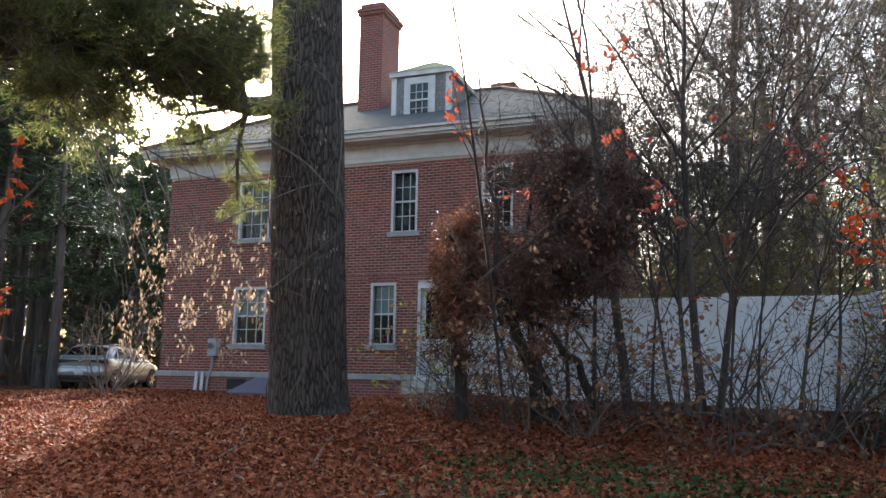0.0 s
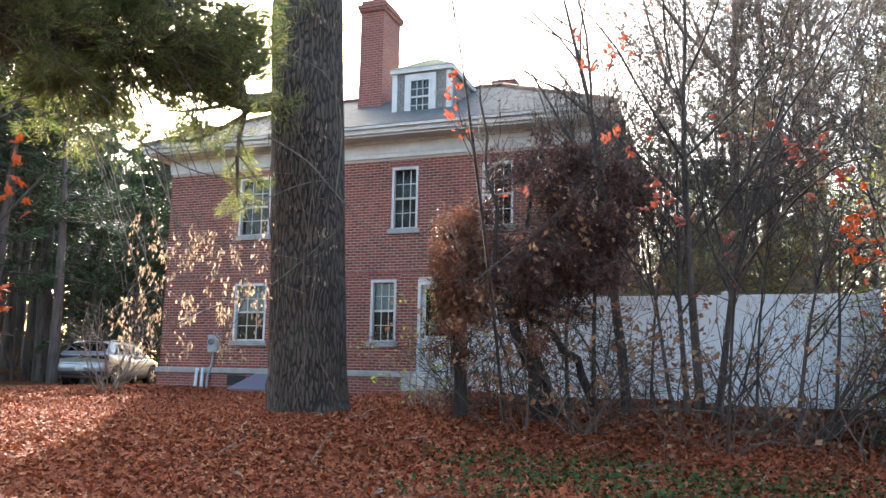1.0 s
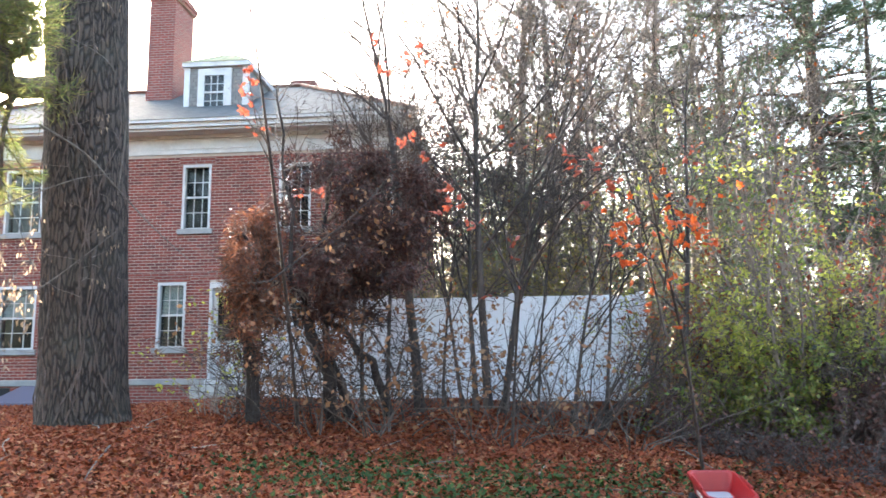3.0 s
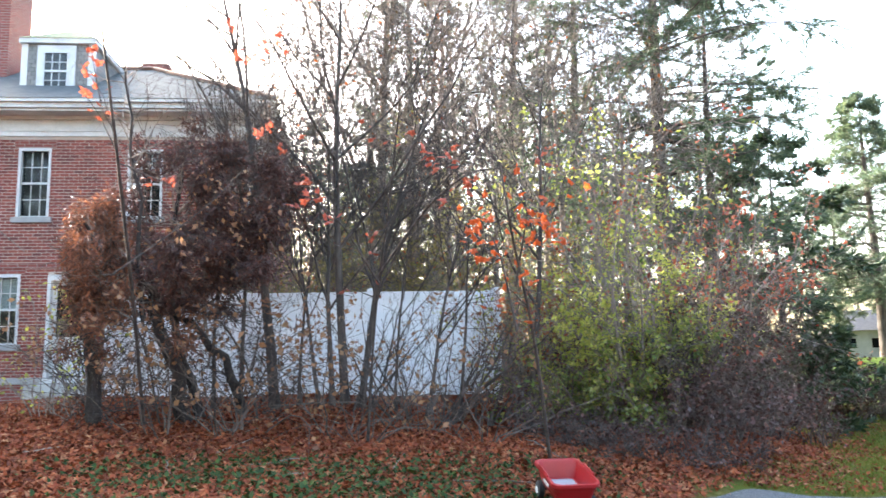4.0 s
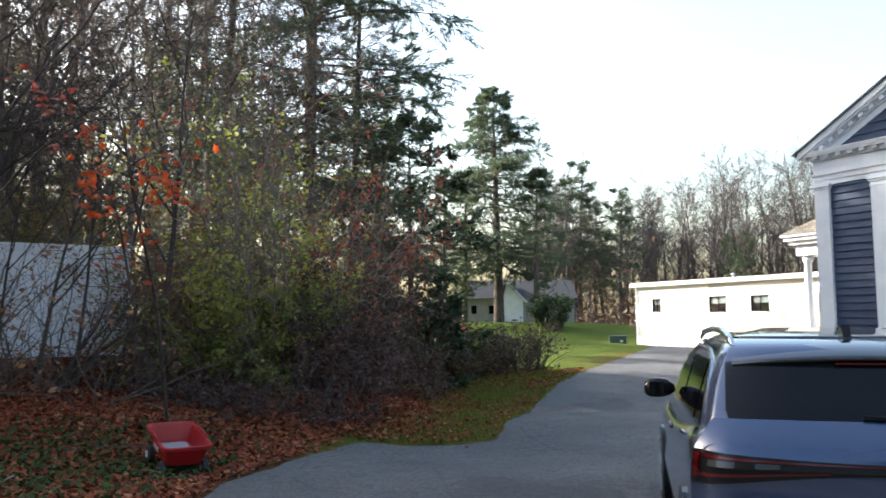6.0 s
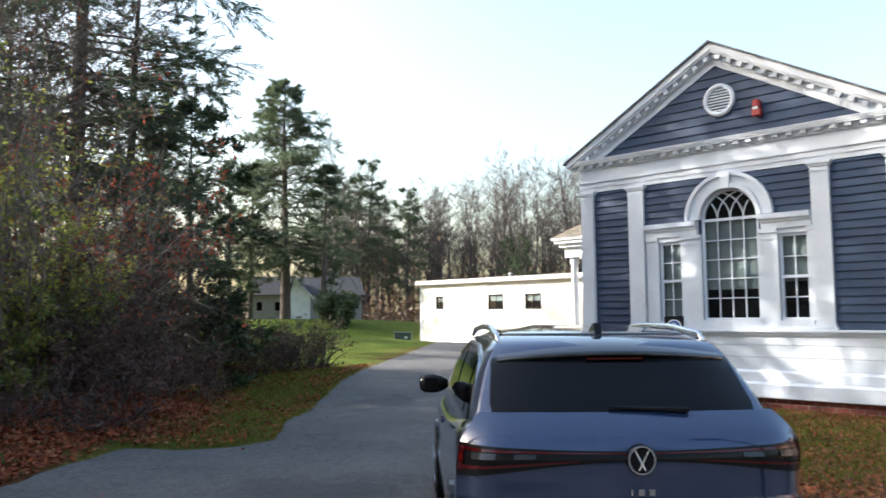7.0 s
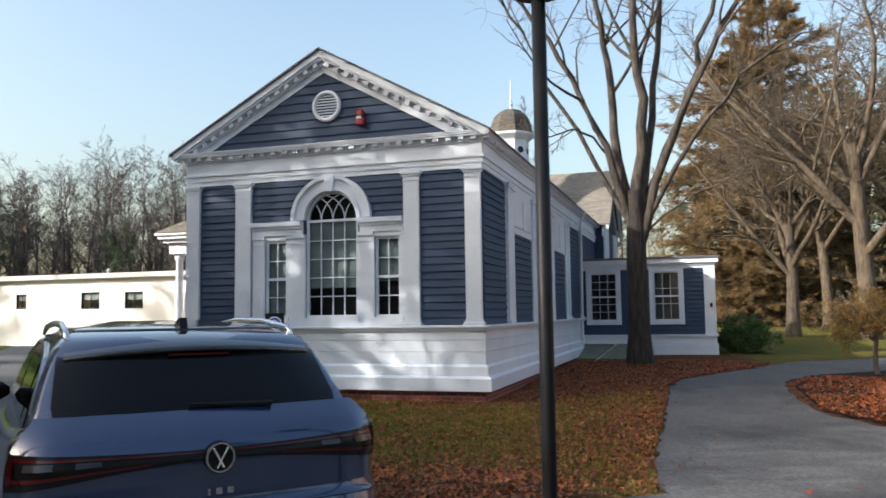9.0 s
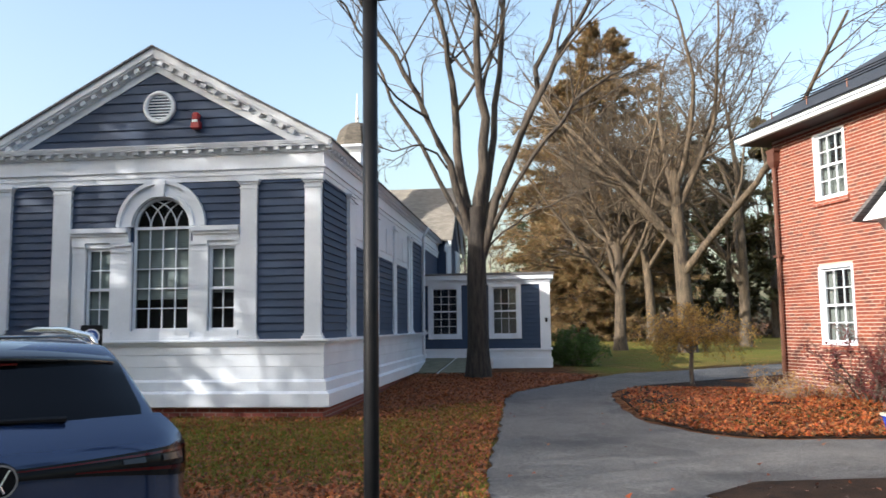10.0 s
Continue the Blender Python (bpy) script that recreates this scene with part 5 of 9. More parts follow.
def shoots(rng, parent, count, span, angle, ratio, k=5, wander=0.15, up=0.03, thin=0.55, flat=0.0, rmin=0.0):
    """Side branches off every parent polyline."""
    p, r = parent
    m, kk, _ = p.shape
    idx = np.repeat(np.arange(m), count)
    n = len(idx)
    t = rng.uniform(span[0], span[1], n)
    f = t * (kk - 1)
    i = np.minimum(f.astype(int), kk - 2)
    w = (f - i)[:, None]
    a, b = p[idx, i], p[idx, i + 1]
    start = a * (1 - w) + b * w
    tan = unit(b - a)
    side = rng.normal(0, 1, (n, 3))
    side[:, 2] *= 1 - flat
    side = unit(side - tan * (side * tan).sum(1, keepdims=True))
    ang = np.radians(rng.uniform(angle[0], angle[1], n))[:, None]
    plen = np.linalg.norm(np.diff(p, axis=1), axis=2).sum(1)[idx]
    length = plen * rng.uniform(ratio[0], ratio[1], n) * (1.15 - 0.6 * t)
    pr = r[idx, i] * (1 - w[:, 0]) + r[idx, i + 1] * w[:, 0]
    return run(rng, start, tan * np.cos(ang) + side * np.sin(ang), length, np.maximum(pr * thin, rmin), k, wander, up)


def tubes(levels, sides):
    """One mesh's vertices and faces for bundles of polylines."""
    vs, fs, base = [], [], 0
    for (p, r), s in zip(levels, sides):
        n, k, _ = p.shape
        d = unit(np.gradient(p, axis=1))
        ref = np.where(np.abs(d[..., 2:3]) > 0.9, np.array((1.0, 0, 0)), np.array((0, 0, 1.0)))
        u = unit(np.cross(d, ref))
        v = np.cross(d, u)
        ang = np.arange(s) * 2 * math.pi / s
        ring = p[:, :, None] + (u[:, :, None] * np.cos(ang)[:, None] + v[:, :, None] * np.sin(ang)[:, None]) * r[:, :, None, None]
        vs.append(ring.reshape(-1, 3))
        b = base + (np.arange(n)[:, None, None] * k + np.arange(k - 1)[None, :, None]) * s
        i = np.arange(s)[None, None]
        j = (i + 1) % s
        fs.append(np.stack([b + i, b + j, b + s + j, b + s + i], -1).reshape(-1, 4))
        base += n * k * s
    return np.concatenate(vs), np.concatenate(fs)


def quads_mesh(name, v, f, material, smooth=False):
    me = bpy.data.meshes.new(name)
    me.vertices.add(len(v))
    me.vertices.foreach_set("co", np.asarray(v, np.float32).ravel())
    me.loops.add(f.size)
    me.loops.foreach_set("vertex_index", f.astype(np.int32).ravel())
    me.polygons.add(len(f))
    me.polygons.foreach_set("loop_start", np.arange(0, f.size, 4, dtype=np.int32))
    me.materials.append(material)
    me.update(calc_edges=True)
    if smooth:
        me.polygons.foreach_set("use_smooth", np.ones(len(f), bool))
    return me


def wood(name, levels, sides, material, parent, label="", smooth=False):
    v, f = tubes(levels, sides)
    ob = part(name, quads_mesh(name, v, f, material, smooth), None, parent, label)
    if not name.endswith(("trunk", "stem", "bough")):
        ob["kind"] = "stuff"
    return ob


def blades(rng, at, size, slim=0.5, along=None, spread=1.0, droop=0.0):
    """Small bent leaves as quads: at (n, 3); along: a direction each leaf keeps near to."""
    n = len(at)
    a = rng.normal(0, 1, (n, 3)) * spread
    if along is not None:
        a = a + along
    a[:, 2] -= droop
    a = unit(a)
    b = unit(np.cross(a, rng.normal(0, 1, (n, 3))))
    s = (np.broadcast_to(size, (n,)) * rng.uniform(0.6, 1.3, n))[:, None]
    c = np.cross(a, b) * s * 0.12
    v = np.stack([at, at + a * s * 0.5 + b * s * slim * 0.5 + c, at + a * s, at + a * s * 0.5 - b * s * slim * 0.5 + c], 1).reshape(-1, 3)
    return v, np.arange(4 * n).reshape(-1, 4)


def crown(name, rng, at, size, material, parent, slim=0.5, along=None, spread=1.0, droop=0.0, label=""):
    v, f = blades(rng, at, size, slim, along, spread, droop)
    return tagged(part(name, quads_mesh(name, v, f, material), None, parent, label), kind="stuff")


def sample(rng, level, n, lo=0.1, hi=1.0, jitter=0.0):
    """Points on the polylines of a level, with the way they run."""
    p = level[0]
    m, k, _ = p.shape
    i = rng.integers(0, m, n)
    f = rng.uniform(lo, hi, n) * (k - 1)
    j = np.minimum(f.astype(int), k - 2)
    w = (f - j)[:, None]
    return p[i, j] * (1 - w) + p[i, j + 1] * w + rng.normal(0, jitter, (n, 3)), unit(p[i, j + 1] - p[i, j])


def az(deg, r, z=None):
    """A place by its bearing from the start and its distance."""
    x, y = r * math.sin(radians(deg)), r * math.cos(radians(deg))
    return np.array((x, y, land(x, y) if z is None else z))


FIR = leafy("fir_needles", (0.014, 0.033, 0.014), (0.035, 0.065, 0.023), (0.058, 0.087, 0.035), through=0.2)
PINE = leafy("pine_needles", (0.055, 0.09, 0.03), (0.12, 0.16, 0.05), (0.19, 0.20, 0.065), (0.25, 0.21, 0.085), through=0.62)
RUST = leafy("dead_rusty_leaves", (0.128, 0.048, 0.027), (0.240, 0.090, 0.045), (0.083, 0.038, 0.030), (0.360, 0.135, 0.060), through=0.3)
DRY_TAN = leafy("dry_tan_leaves", (0.29, 0.135, 0.06), (0.36, 0.185, 0.09), (0.20, 0.085, 0.045), (0.40, 0.25, 0.14), through=0.4)
POD = leafy("dry_seed_pods", (0.36, 0.25, 0.17), (0.44, 0.33, 0.235), (0.27, 0.18, 0.115), through=0.45)
ORANGE = leafy("orange_leaves", (0.55, 0.10, 0.018), (0.66, 0.18, 0.03), (0.40, 0.06, 0.018), (0.48, 0.14, 0.04), through=0.5)
RED_LEAF = leafy("red_orange_leaves", (0.34, 0.065, 0.035), (0.46, 0.13, 0.06), (0.24, 0.05, 0.035), (0.40, 0.17, 0.08), through=0.45)
LIME = leafy("yellow_green_leaves", (0.38, 0.42, 0.08), (0.56, 0.57, 0.12), (0.26, 0.33, 0.07), (0.66, 0.58, 0.16), through=0.65)
GREEN = leafy("green_leaves", (0.045, 0.105, 0.022), (0.090, 0.165, 0.038), (0.060, 0.128, 0.030), through=0.25)
SCRUB_RED = leafy("reddish_scrub_leaves", (0.22, 0.062, 0.036), (0.32, 0.11, 0.042), (0.15, 0.11, 0.04), (0.44, 0.10, 0.025), through=0.5)
IVY = leafy("ivy_leaves", (0.012, 0.034, 0.010), (0.028, 0.060, 0.014), (0.018, 0.042, 0.014), (0.07, 0.10, 0.022), rough=0.7, through=0.15, gloss=0.15)


def bare_tree(rng, at, height, radius, label, material=None, lean=(0, 0), limbs=9, twigs=(7, 6, 5), fork=0.35, spread=(25, 55), name="tree", group="", fine=0.004, up=0.05, bole=0.85, ratio=(0.45, 0.75)):
    """A leafless broadleaf tree: trunk, limbs and three orders of twigs."""
    material = material or GREY_BARK
    t = thing(name, pose(*at), label, "tree", group)
    o = np.zeros((1, 3)) - np.array((0, 0, 0.15))
    trunk = run(rng, o, [(lean[0], lean[1], 1.0)], height * bole, radius, 9, 0.035 if bole > 0.7 else 0.02, 0.01, 0.12 if bole > 0.7 else 0.55)
    root = run(rng, o, [(lean[0], lean[1], 1.0)], 0.45 if radius < 0.1 else 0.9, radius * 1.35, 5, 0.0, 0.0, 0.68)
    a = shoots(rng, trunk, limbs, (fork, 0.95), spread, ratio, 8, 0.10, up, 0.6)
    b = shoots(rng, a, twigs[0], (0.2, 0.98), (25, 60), (0.3, 0.6), 6, 0.14, 0.03, 0.5, rmin=fine * 1.8)
    c = shoots(rng, b, twigs[1], (0.15, 1.0), (25, 60), (0.3, 0.6), 5, 0.18, 0.02, 0.55, rmin=fine * 1.2)
    d = shoots(rng, c, twigs[2], (0.15, 1.0), (25, 60), (0.35, 0.7), 4, 0.2, 0.02, 0.6, rmin=fine)
    wood("trunk", [trunk, root], [14, 14], material, t, smooth=True)
    wood("branchwork", [a, b], [7, 4], material, t, smooth=True)
    wood("twig_spray", [c, d], [3, 3], TWIG_BARK if material is DARK_BARK else material, t)
    return t, c, d


def conifer(rng, at, height, radius, label, reach=0.24, start=0.12, needles=9000, size=0.35, material=None, name="pine_tree", droop=-0.03, n=70, bough=9, slim=0.3, group="", cone=0.0):
    """A needle tree with whorled, drooping boughs."""
    t = thing(name, pose(*at), label, "tree", group)
    trunk = run(rng, np.array([(0, 0, -0.15)]), [(0, 0, 1.0)], height, radius, 10, 0.012, 0.02, 0.06)
    f = np.sort(rng.uniform(start, 0.985, n))
    k = trunk[0].shape[1]
    i = np.minimum((f * (k - 1)).astype(int), k - 2)
    w = (f * (k - 1) - i)[:, None]
    s = trunk[0][0, i] * (1 - w) + trunk[0][0, i + 1] * w
    ang = rng.uniform(0, 2 * math.pi, n)
    shape = np.minimum(1.0, 0.35 + (1.3 + 3 * cone) * (f - start)) * (1.02 - f) ** (0.75 + 0.25 * cone) * rng.uniform(0.55, 1.25, n)
    d = np.stack([np.cos(ang), np.sin(ang), rng.uniform(-0.05, 0.35, n) + 0.5 * (f - 0.5)], 1)
    a = run(rng, s, d, height * reach * shape * 1.35 + 0.3, radius * 0.22 * (1.1 - f), 7, 0.06, droop, 0.15)
    b = shoots(rng, a, bough, (0.25 - 0.15 * cone, 1.0), (30, 65), (0.2, 0.45), 4, 0.10, -0.01, 0.5, flat=0.75, rmin=0.006)
    pts, way = sample(rng, b, needles, 0.0, 1.0, size * 0.12)
    wood("trunk", [trunk], [10], DARK_BARK, t, smooth=True)
    wood("bough_layer", [a, b], [5, 3], DARK_BARK, t)
    crown("crown", rng, pts, size, material or FIR, t, slim, way * 1.6, 0.6, 0.15)
    return t


# ---- the old pine with its low bough, and the vines on it ----
def old_pine():
    rng = np.random.default_rng(11)
    at = np.array((-1.88, 12.75, land(-1.88, 12.75)))
    t = thing("pine_tree", pose(*at), "huge old pine with furrowed bark and one low bough", "tree")
    g = Geo()
    rings = []
    for z, r in ((-0.3, 0.68), (0.0, 0.625), (0.25, 0.60), (0.6, 0.59), (1.2, 0.583), (2.2, 0.58), (3.5, 0.577), (5.0, 0.575), (6.5, 0.57), (8.0, 0.55), (11.0, 0.48), (15.0, 0.36), (19.0, 0.2)):
        ring = []
        for i in range(72):
            a = 2 * math.pi * i / 72
            groove = 0.028 * noise.noise(Vector((math.cos(a) * 5.5, math.sin(a) * 5.5, z * 0.35))) + 0.016 * noise.noise(Vector((math.cos(a) * 14, math.sin(a) * 14, z * 0.8)))
            root = max(0.0, 1 - z / 0.6) * 0.04 * max(0.0, math.sin(a * 5 + 0.7)) if z < 0.6 else 0
            rr = r + groove + root
            ring.append((rr * math.cos(a) - 0.042 * z, rr * math.sin(a), z))
        rings.append(ring)
    part("trunk", g.stack(rings), PINE_BARK, t, smooth=True)
    def path(*pts):
        return np.array([pts], float)
    def local(deg, r, z):
        return az(deg, r, z) - at
    def smooth_path(pts, k):
        p = np.array(pts)
        s = np.linspace(0, len(p) - 1, k)
        i = np.minimum(s.astype(int), len(p) - 2)
        w = (s - i)[:, None]
        q = p[i] * (1 - w) + p[i + 1] * w
        for _ in range(2):
            q[1:-1] = (q[:-2] + 2 * q[1:-1] + q[2:]) / 4
        return q[None]
    main = smooth_path([local(-11.3, 12.7, 5.9), local(-13.2, 12.3, 5.62), local(-15.2, 12.0, 5.66), local(-18.9, 11.5, 5.85), local(-24, 10.7, 5.62), local(-30, 10.0, 5.35), local(-36, 9.4, 5.3)], 16)
    second = smooth_path([local(-16.5, 11.8, 5.75), local(-20, 11.3, 6.3), local(-24, 10.6, 6.9), local(-29, 10.0, 7.4)], 10)
    third = smooth_path([local(-15.5, 11.9, 5.75), local(-18.5, 11.9, 6.6), local(-21, 11.9, 7.6), local(-22, 11.7, 8.6)], 10)
    fourth = smooth_path([local(-22, 11.2, 5.7), local(-26, 11.6, 6.0), local(-32, 12.0, 6.4), local(-38, 12.2, 6.6)], 10)
    right = smooth_path([local(-8.6, 12.7, 9.0), local(-5, 12.2, 8.5), local(-2.5, 11.7, 8.0), local(0.5, 11.4, 7.9)], 8)
    fifth = smooth_path([local(-11.5, 12.8, 9.6), local(-17, 11.8, 9.0), local(-24, 10.6, 8.3), local(-33, 9.4, 7.8)], 10)
    sixth = smooth_path([local(-20, 11.3, 6.2), local(-25, 10.0, 6.6), local(-31, 8.8, 6.5), local(-38, 8.0, 6.3)], 10)
    lv = lambda p, r0, r1: (p, np.linspace(r0, r1, p.shape[1])[None])
    limbs = [lv(main, 0.17, 0.05), lv(second, 0.09, 0.03), lv(third, 0.08, 0.025), lv(fourth, 0.07, 0.02), lv(right, 0.05, 0.015), lv(fifth, 0.09, 0.03), lv(sixth, 0.07, 0.02)]
    wood("bough", limbs, [10, 8, 8, 8, 6, 8, 8], DARK_BARK, t, smooth=True)
    subs, needles = [], []
    for l, n, m in ((limbs[0], 38, 42000), (limbs[1], 26, 24000), (limbs[2], 14, 6000), (limbs[3], 28, 28000), (limbs[4], 9, 5000), (limbs[5], 18, 12000), (limbs[6], 24, 26000)):
        a = shoots(rng, l, n, (0.12, 1.0), (35, 80), (0.13, 0.28), 6, 0.10, 0.10, 0.35, flat=0.5, rmin=0.012)
        b = shoots(rng, a, 8, (0.2, 1.0), (25, 65), (0.3, 0.55), 4, 0.14, 0.07, 0.5, flat=0.5, rmin=0.005)
        subs += [a, b]
        needles.append(sample(rng, b, m, 0.15, 1.0, 0.03))
    # sprays that fill the mass of the bough, each on its own branchlet
    nodes = np.concatenate([l[0][0] for l in limbs[:4] + limbs[5:]])
    n = 1650
    dg, rr, zz = rng.uniform(-37, -13.0, n), rng.uniform(9.3, 12.4, n), rng.uniform(4.85, 8.3, n)
    lump = np.array([noise.noise(Vector((a * 0.16, b * 0.5, c * 1.1))) for a, b, c in zip(dg, rr, zz)])
    keep = (lump > -0.22) & ~((dg > -25) & (zz > 6.45 + 0.12 * (-14 - dg))) & ~((dg > -22) & (zz < 5.3) & (rr > 11.0))
    c = np.stack([rr * np.sin(np.radians(dg)), rr * np.cos(np.radians(dg)), zz], 1)[keep] - at
    near = nodes[np.argmin(((c[:, None] - nodes[None]) ** 2).sum(2), 1)]
    s = np.linspace(0, 1, 6)[None, :, None]
    link = near[:, None] * (1 - s) + c[:, None] * s + np.array((0, 0, 0.18)) * np.sin(np.pi * s) * np.linalg.norm(c - near, axis=1)[:, None, None] * 0.5 + rng.normal(0, 0.03, (len(c), 6, 3))
    tip = run(rng, c, (c - near) + rng.normal(0, 0.5, c.shape), rng.uniform(0.3, 0.7, len(c)), 0.01, 5, 0.12, 0.06)
    b = shoots(rng, tip, 7, (0.0, 1.0), (30, 70), (0.4, 0.8), 4, 0.14, 0.08, 0.6, rmin=0.005)
    subs += [(link, np.linspace(0.018, 0.008, 6)[None].repeat(len(c), 0)), b]
    needles.append(sample(rng, b, 120000, 0.1, 1.0, 0.02))
    wood("branchwork", subs, [5, 3] * 7 + [3, 3], DARK_BARK, t)
    pts, way = np.concatenate([n[0] for n in needles]), np.concatenate([n[1] for n in needles])
    crown("crown", rng, pts, 0.15, PINE, t, 0.055, way * 1.2, 0.75, -0.15)
    # vine stems that climb the bark and arch off it
    st = []
    for k in range(6):
        a0, pts = rng.uniform(3.4, 6.0), []
        for i in range(24):
            z = 0.1 + 7.5 * i / 23
            a = a0 + 0.45 * math.sin(z * 0.7 + 2 * k) + 0.15 * math.sin(z * 2.3 + 2 * k) + 0.05 * math.sin(z * 6 + k)
            r = 0.60 + 0.02 * math.sin(3 * z + k) if z > 0.5 else 0.72
            pts.append((r * math.cos(a) - 0.042 * z, r * math.sin(a), z))
        st.append((np.array([pts]), np.linspace(0.013, 0.006, 24)[None]))
    v = thing("vine", pose(*at), "bare woody vines climbing the pine trunk, hung with dry seed pods", "vine")
    wood("stem", st, [5] * len(st), BRAMBLE_BARK, v)
    arcs = [smooth_path([local(-11.9, 12.05, 5.1), local(-9, 11.95, 4.75), local(-7.2, 11.9, 4.3), local(-4.5, 11.9, 3.7), local(-2.2, 12.0, 3.3)], 16),
            smooth_path([local(-15, 11.0, 3.6), local(-12, 11.4, 4.0), local(-9.5, 11.8, 4.35), local(-7.4, 12.0, 4.5)], 14),
            smooth_path([local(-17, 10.5, 2.2), local(-14.6, 11.0, 2.5), local(-11.5, 11.7, 2.75), local(-7.0, 12.1, 3.7)], 14),
            smooth_path([local(-7.0, 12.0, 4.2), local(-6.6, 12.0, 5.4), local(-7.8, 12.1, 6.2), local(-11.8, 12.0, 6.5)], 14),
            smooth_path([local(-22, 10.5, 4.6), local(-17, 10.8, 4.2), local(-14, 11.2, 4.2), local(-11.6, 11.9, 4.5)], 14)]
    wood("tendril", [lv(a, 0.020 if i == 0 else 0.012, 0.006) for i, a in enumerate(arcs)], [6] * len(arcs), GREY_BARK, v)
    tip = shoots(rng, st[0], 6, (0.2, 0.9), (50, 90), (0.05, 0.12), 5, 0.25, -0.06, 0.4, rmin=0.003)
    allst = (np.concatenate([s[0] for s in st]), np.concatenate([s[1] for s in st]))
    tip = shoots(rng, allst, 9, (0.1, 0.95), (50, 90), (0.04, 0.10), 5, 0.25, -0.08, 0.4, rmin=0.003)
    wood("twig_spray", [tip], [3], TWIG_BARK, v)
    pods, _ = sample(rng, tip, 220, 0.5, 1.0, 0.03)
    crown("seed_spray", rng, pods, 0.075, POD, v, 0.3, np.array((0, 0, -1.5)), 0.35)


def pod_tree():
    """Thin drooping branches hung with clusters of winged seeds."""
    rng = np.random.default_rng(21)
    at = az(-31.0, 10.4)
    t = thing("box_elder", pose(*at), "slender bare tree hung with clusters of dry tan seed pods", "tree")
    trunk = run(rng, np.array([(0, 0, -0.1)]), [(-0.02, 0.0, 1)], 6.2, 0.018, 9, 0.05, 0.02, 0.3)
    n = 15
    ends = np.array([az(d, r, z) - at for d, r, z in zip(np.linspace(-20.8, -11.6, n) + rng.normal(0, 0.5, n), rng.uniform(9.6, 10.6, n), rng.uniform(1.95, 3.2, n))])
    s = np.linspace(0, 1, 12)[None, :, None]
    roots = trunk[0][0, rng.integers(5, 9, n)]
    p = roots[:, None] * (1 - s) + ends[:, None] * s + np.array((0, 0, 1.5)) * (np.sin(np.pi * s) * np.linspace(0.6, 1.2, n)[:, None, None]) + rng.normal(0, 0.03, (n, 12, 3))
    main = (p, np.linspace(0.013, 0.004, 12)[None].repeat(n, 0))
    k = 95
    dg, zz = rng.uniform(-21.2, -11.3, k), rng.uniform(1.95, 3.55, k)
    tips = np.array([az(d, r, z) - at for d, r, z in zip(dg, rng.uniform(9.6, 10.6, k), zz)])
    nodes = p[:, 5:].reshape(-1, 3)
    near = nodes[np.argmin(((tips[:, None] - nodes[None]) ** 2).sum(2), 1)]
    q = np.linspace(0, 1, 6)[None, :, None]
    side = (near[:, None] * (1 - q) + tips[:, None] * q + np.array((0, 0, 0.12)) * np.sin(np.pi * q), np.linspace(0.005, 0.003, 6)[None].repeat(k, 0))
    wood("trunk", [trunk], [7], GREY_BARK, t, smooth=True)
    wood("branchwork", [main, side], [4, 3], GREY_BARK, t)
    m = rng.integers(5, 16, k)
    c = np.repeat(tips, m, 0)
    c = c + rng.normal(0, 1, c.shape) * np.array((0.03, 0.03, 0.065)) + np.array((0, 0, -0.08))
    crown("seed_spray", rng, c, 0.065, POD, t, 0.36, np.array((0, 0, -1.6)), 0.5, label="hanging dry pale seed pods")


old_pine()
pod_tree()


# ---- thicket in front of the fence ----
def shrub(rng, at, height, label, stems=9, spread=0.5, leaf=None, leaves=0, size=0.08, slim=0.55, material=None, name="shrub", radius=0.016, orders=(7, 5), wander=0.17, group="", up=0.04, lean=(0, 0), low=0.15):
    """Many stems from one root, with side twigs and, where given, leaves."""
    t = thing(name, pose(*at), label, "shrub", group)
    n = stems
    a = rng.uniform(0, 2 * math.pi, n)
    s = np.stack([np.cos(a) * 0.12, np.sin(a) * 0.12, np.full(n, -0.1)], 1) * rng.uniform(0.3, 1.5, (n, 1))
    s[:, 2] = -0.1
    d = np.stack([np.cos(a) * spread * rng.uniform(0.2, 1.3, n) + lean[0], np.sin(a) * spread * rng.uniform(0.2, 1.3, n) + lean[1], np.ones(n)], 1)
    m = run(rng, s, d, height * rng.uniform(0.75, 1.2, n), radius * rng.uniform(0.6, 1.5, n), 9, wander, up, 0.25)
    b = shoots(rng, m, orders[0], (low, 1.0), (25, 70), (0.2, 0.45), 5, 0.16, 0.03, 0.5, rmin=0.004)
    c = shoots(rng, b, orders[1], (0.15, 1.0), (25, 70), (0.3, 0.6), 4, 0.2, 0.02, 0.6, rmin=0.0028)
    wood("stem_clump", [m], [6], material or TWIG_BARK, t, smooth=True)
    wood("twig_spray", [b, c], [4, 3], material or TWIG_BARK, t)
    if leaves:
        p, w = sample(rng, c, leaves, 0.1, 1.0, 0.04)
        crown("foliage", rng, p, size, leaf, t, slim, w * 0.4, 0.9, 0.25)
    return t, b, c


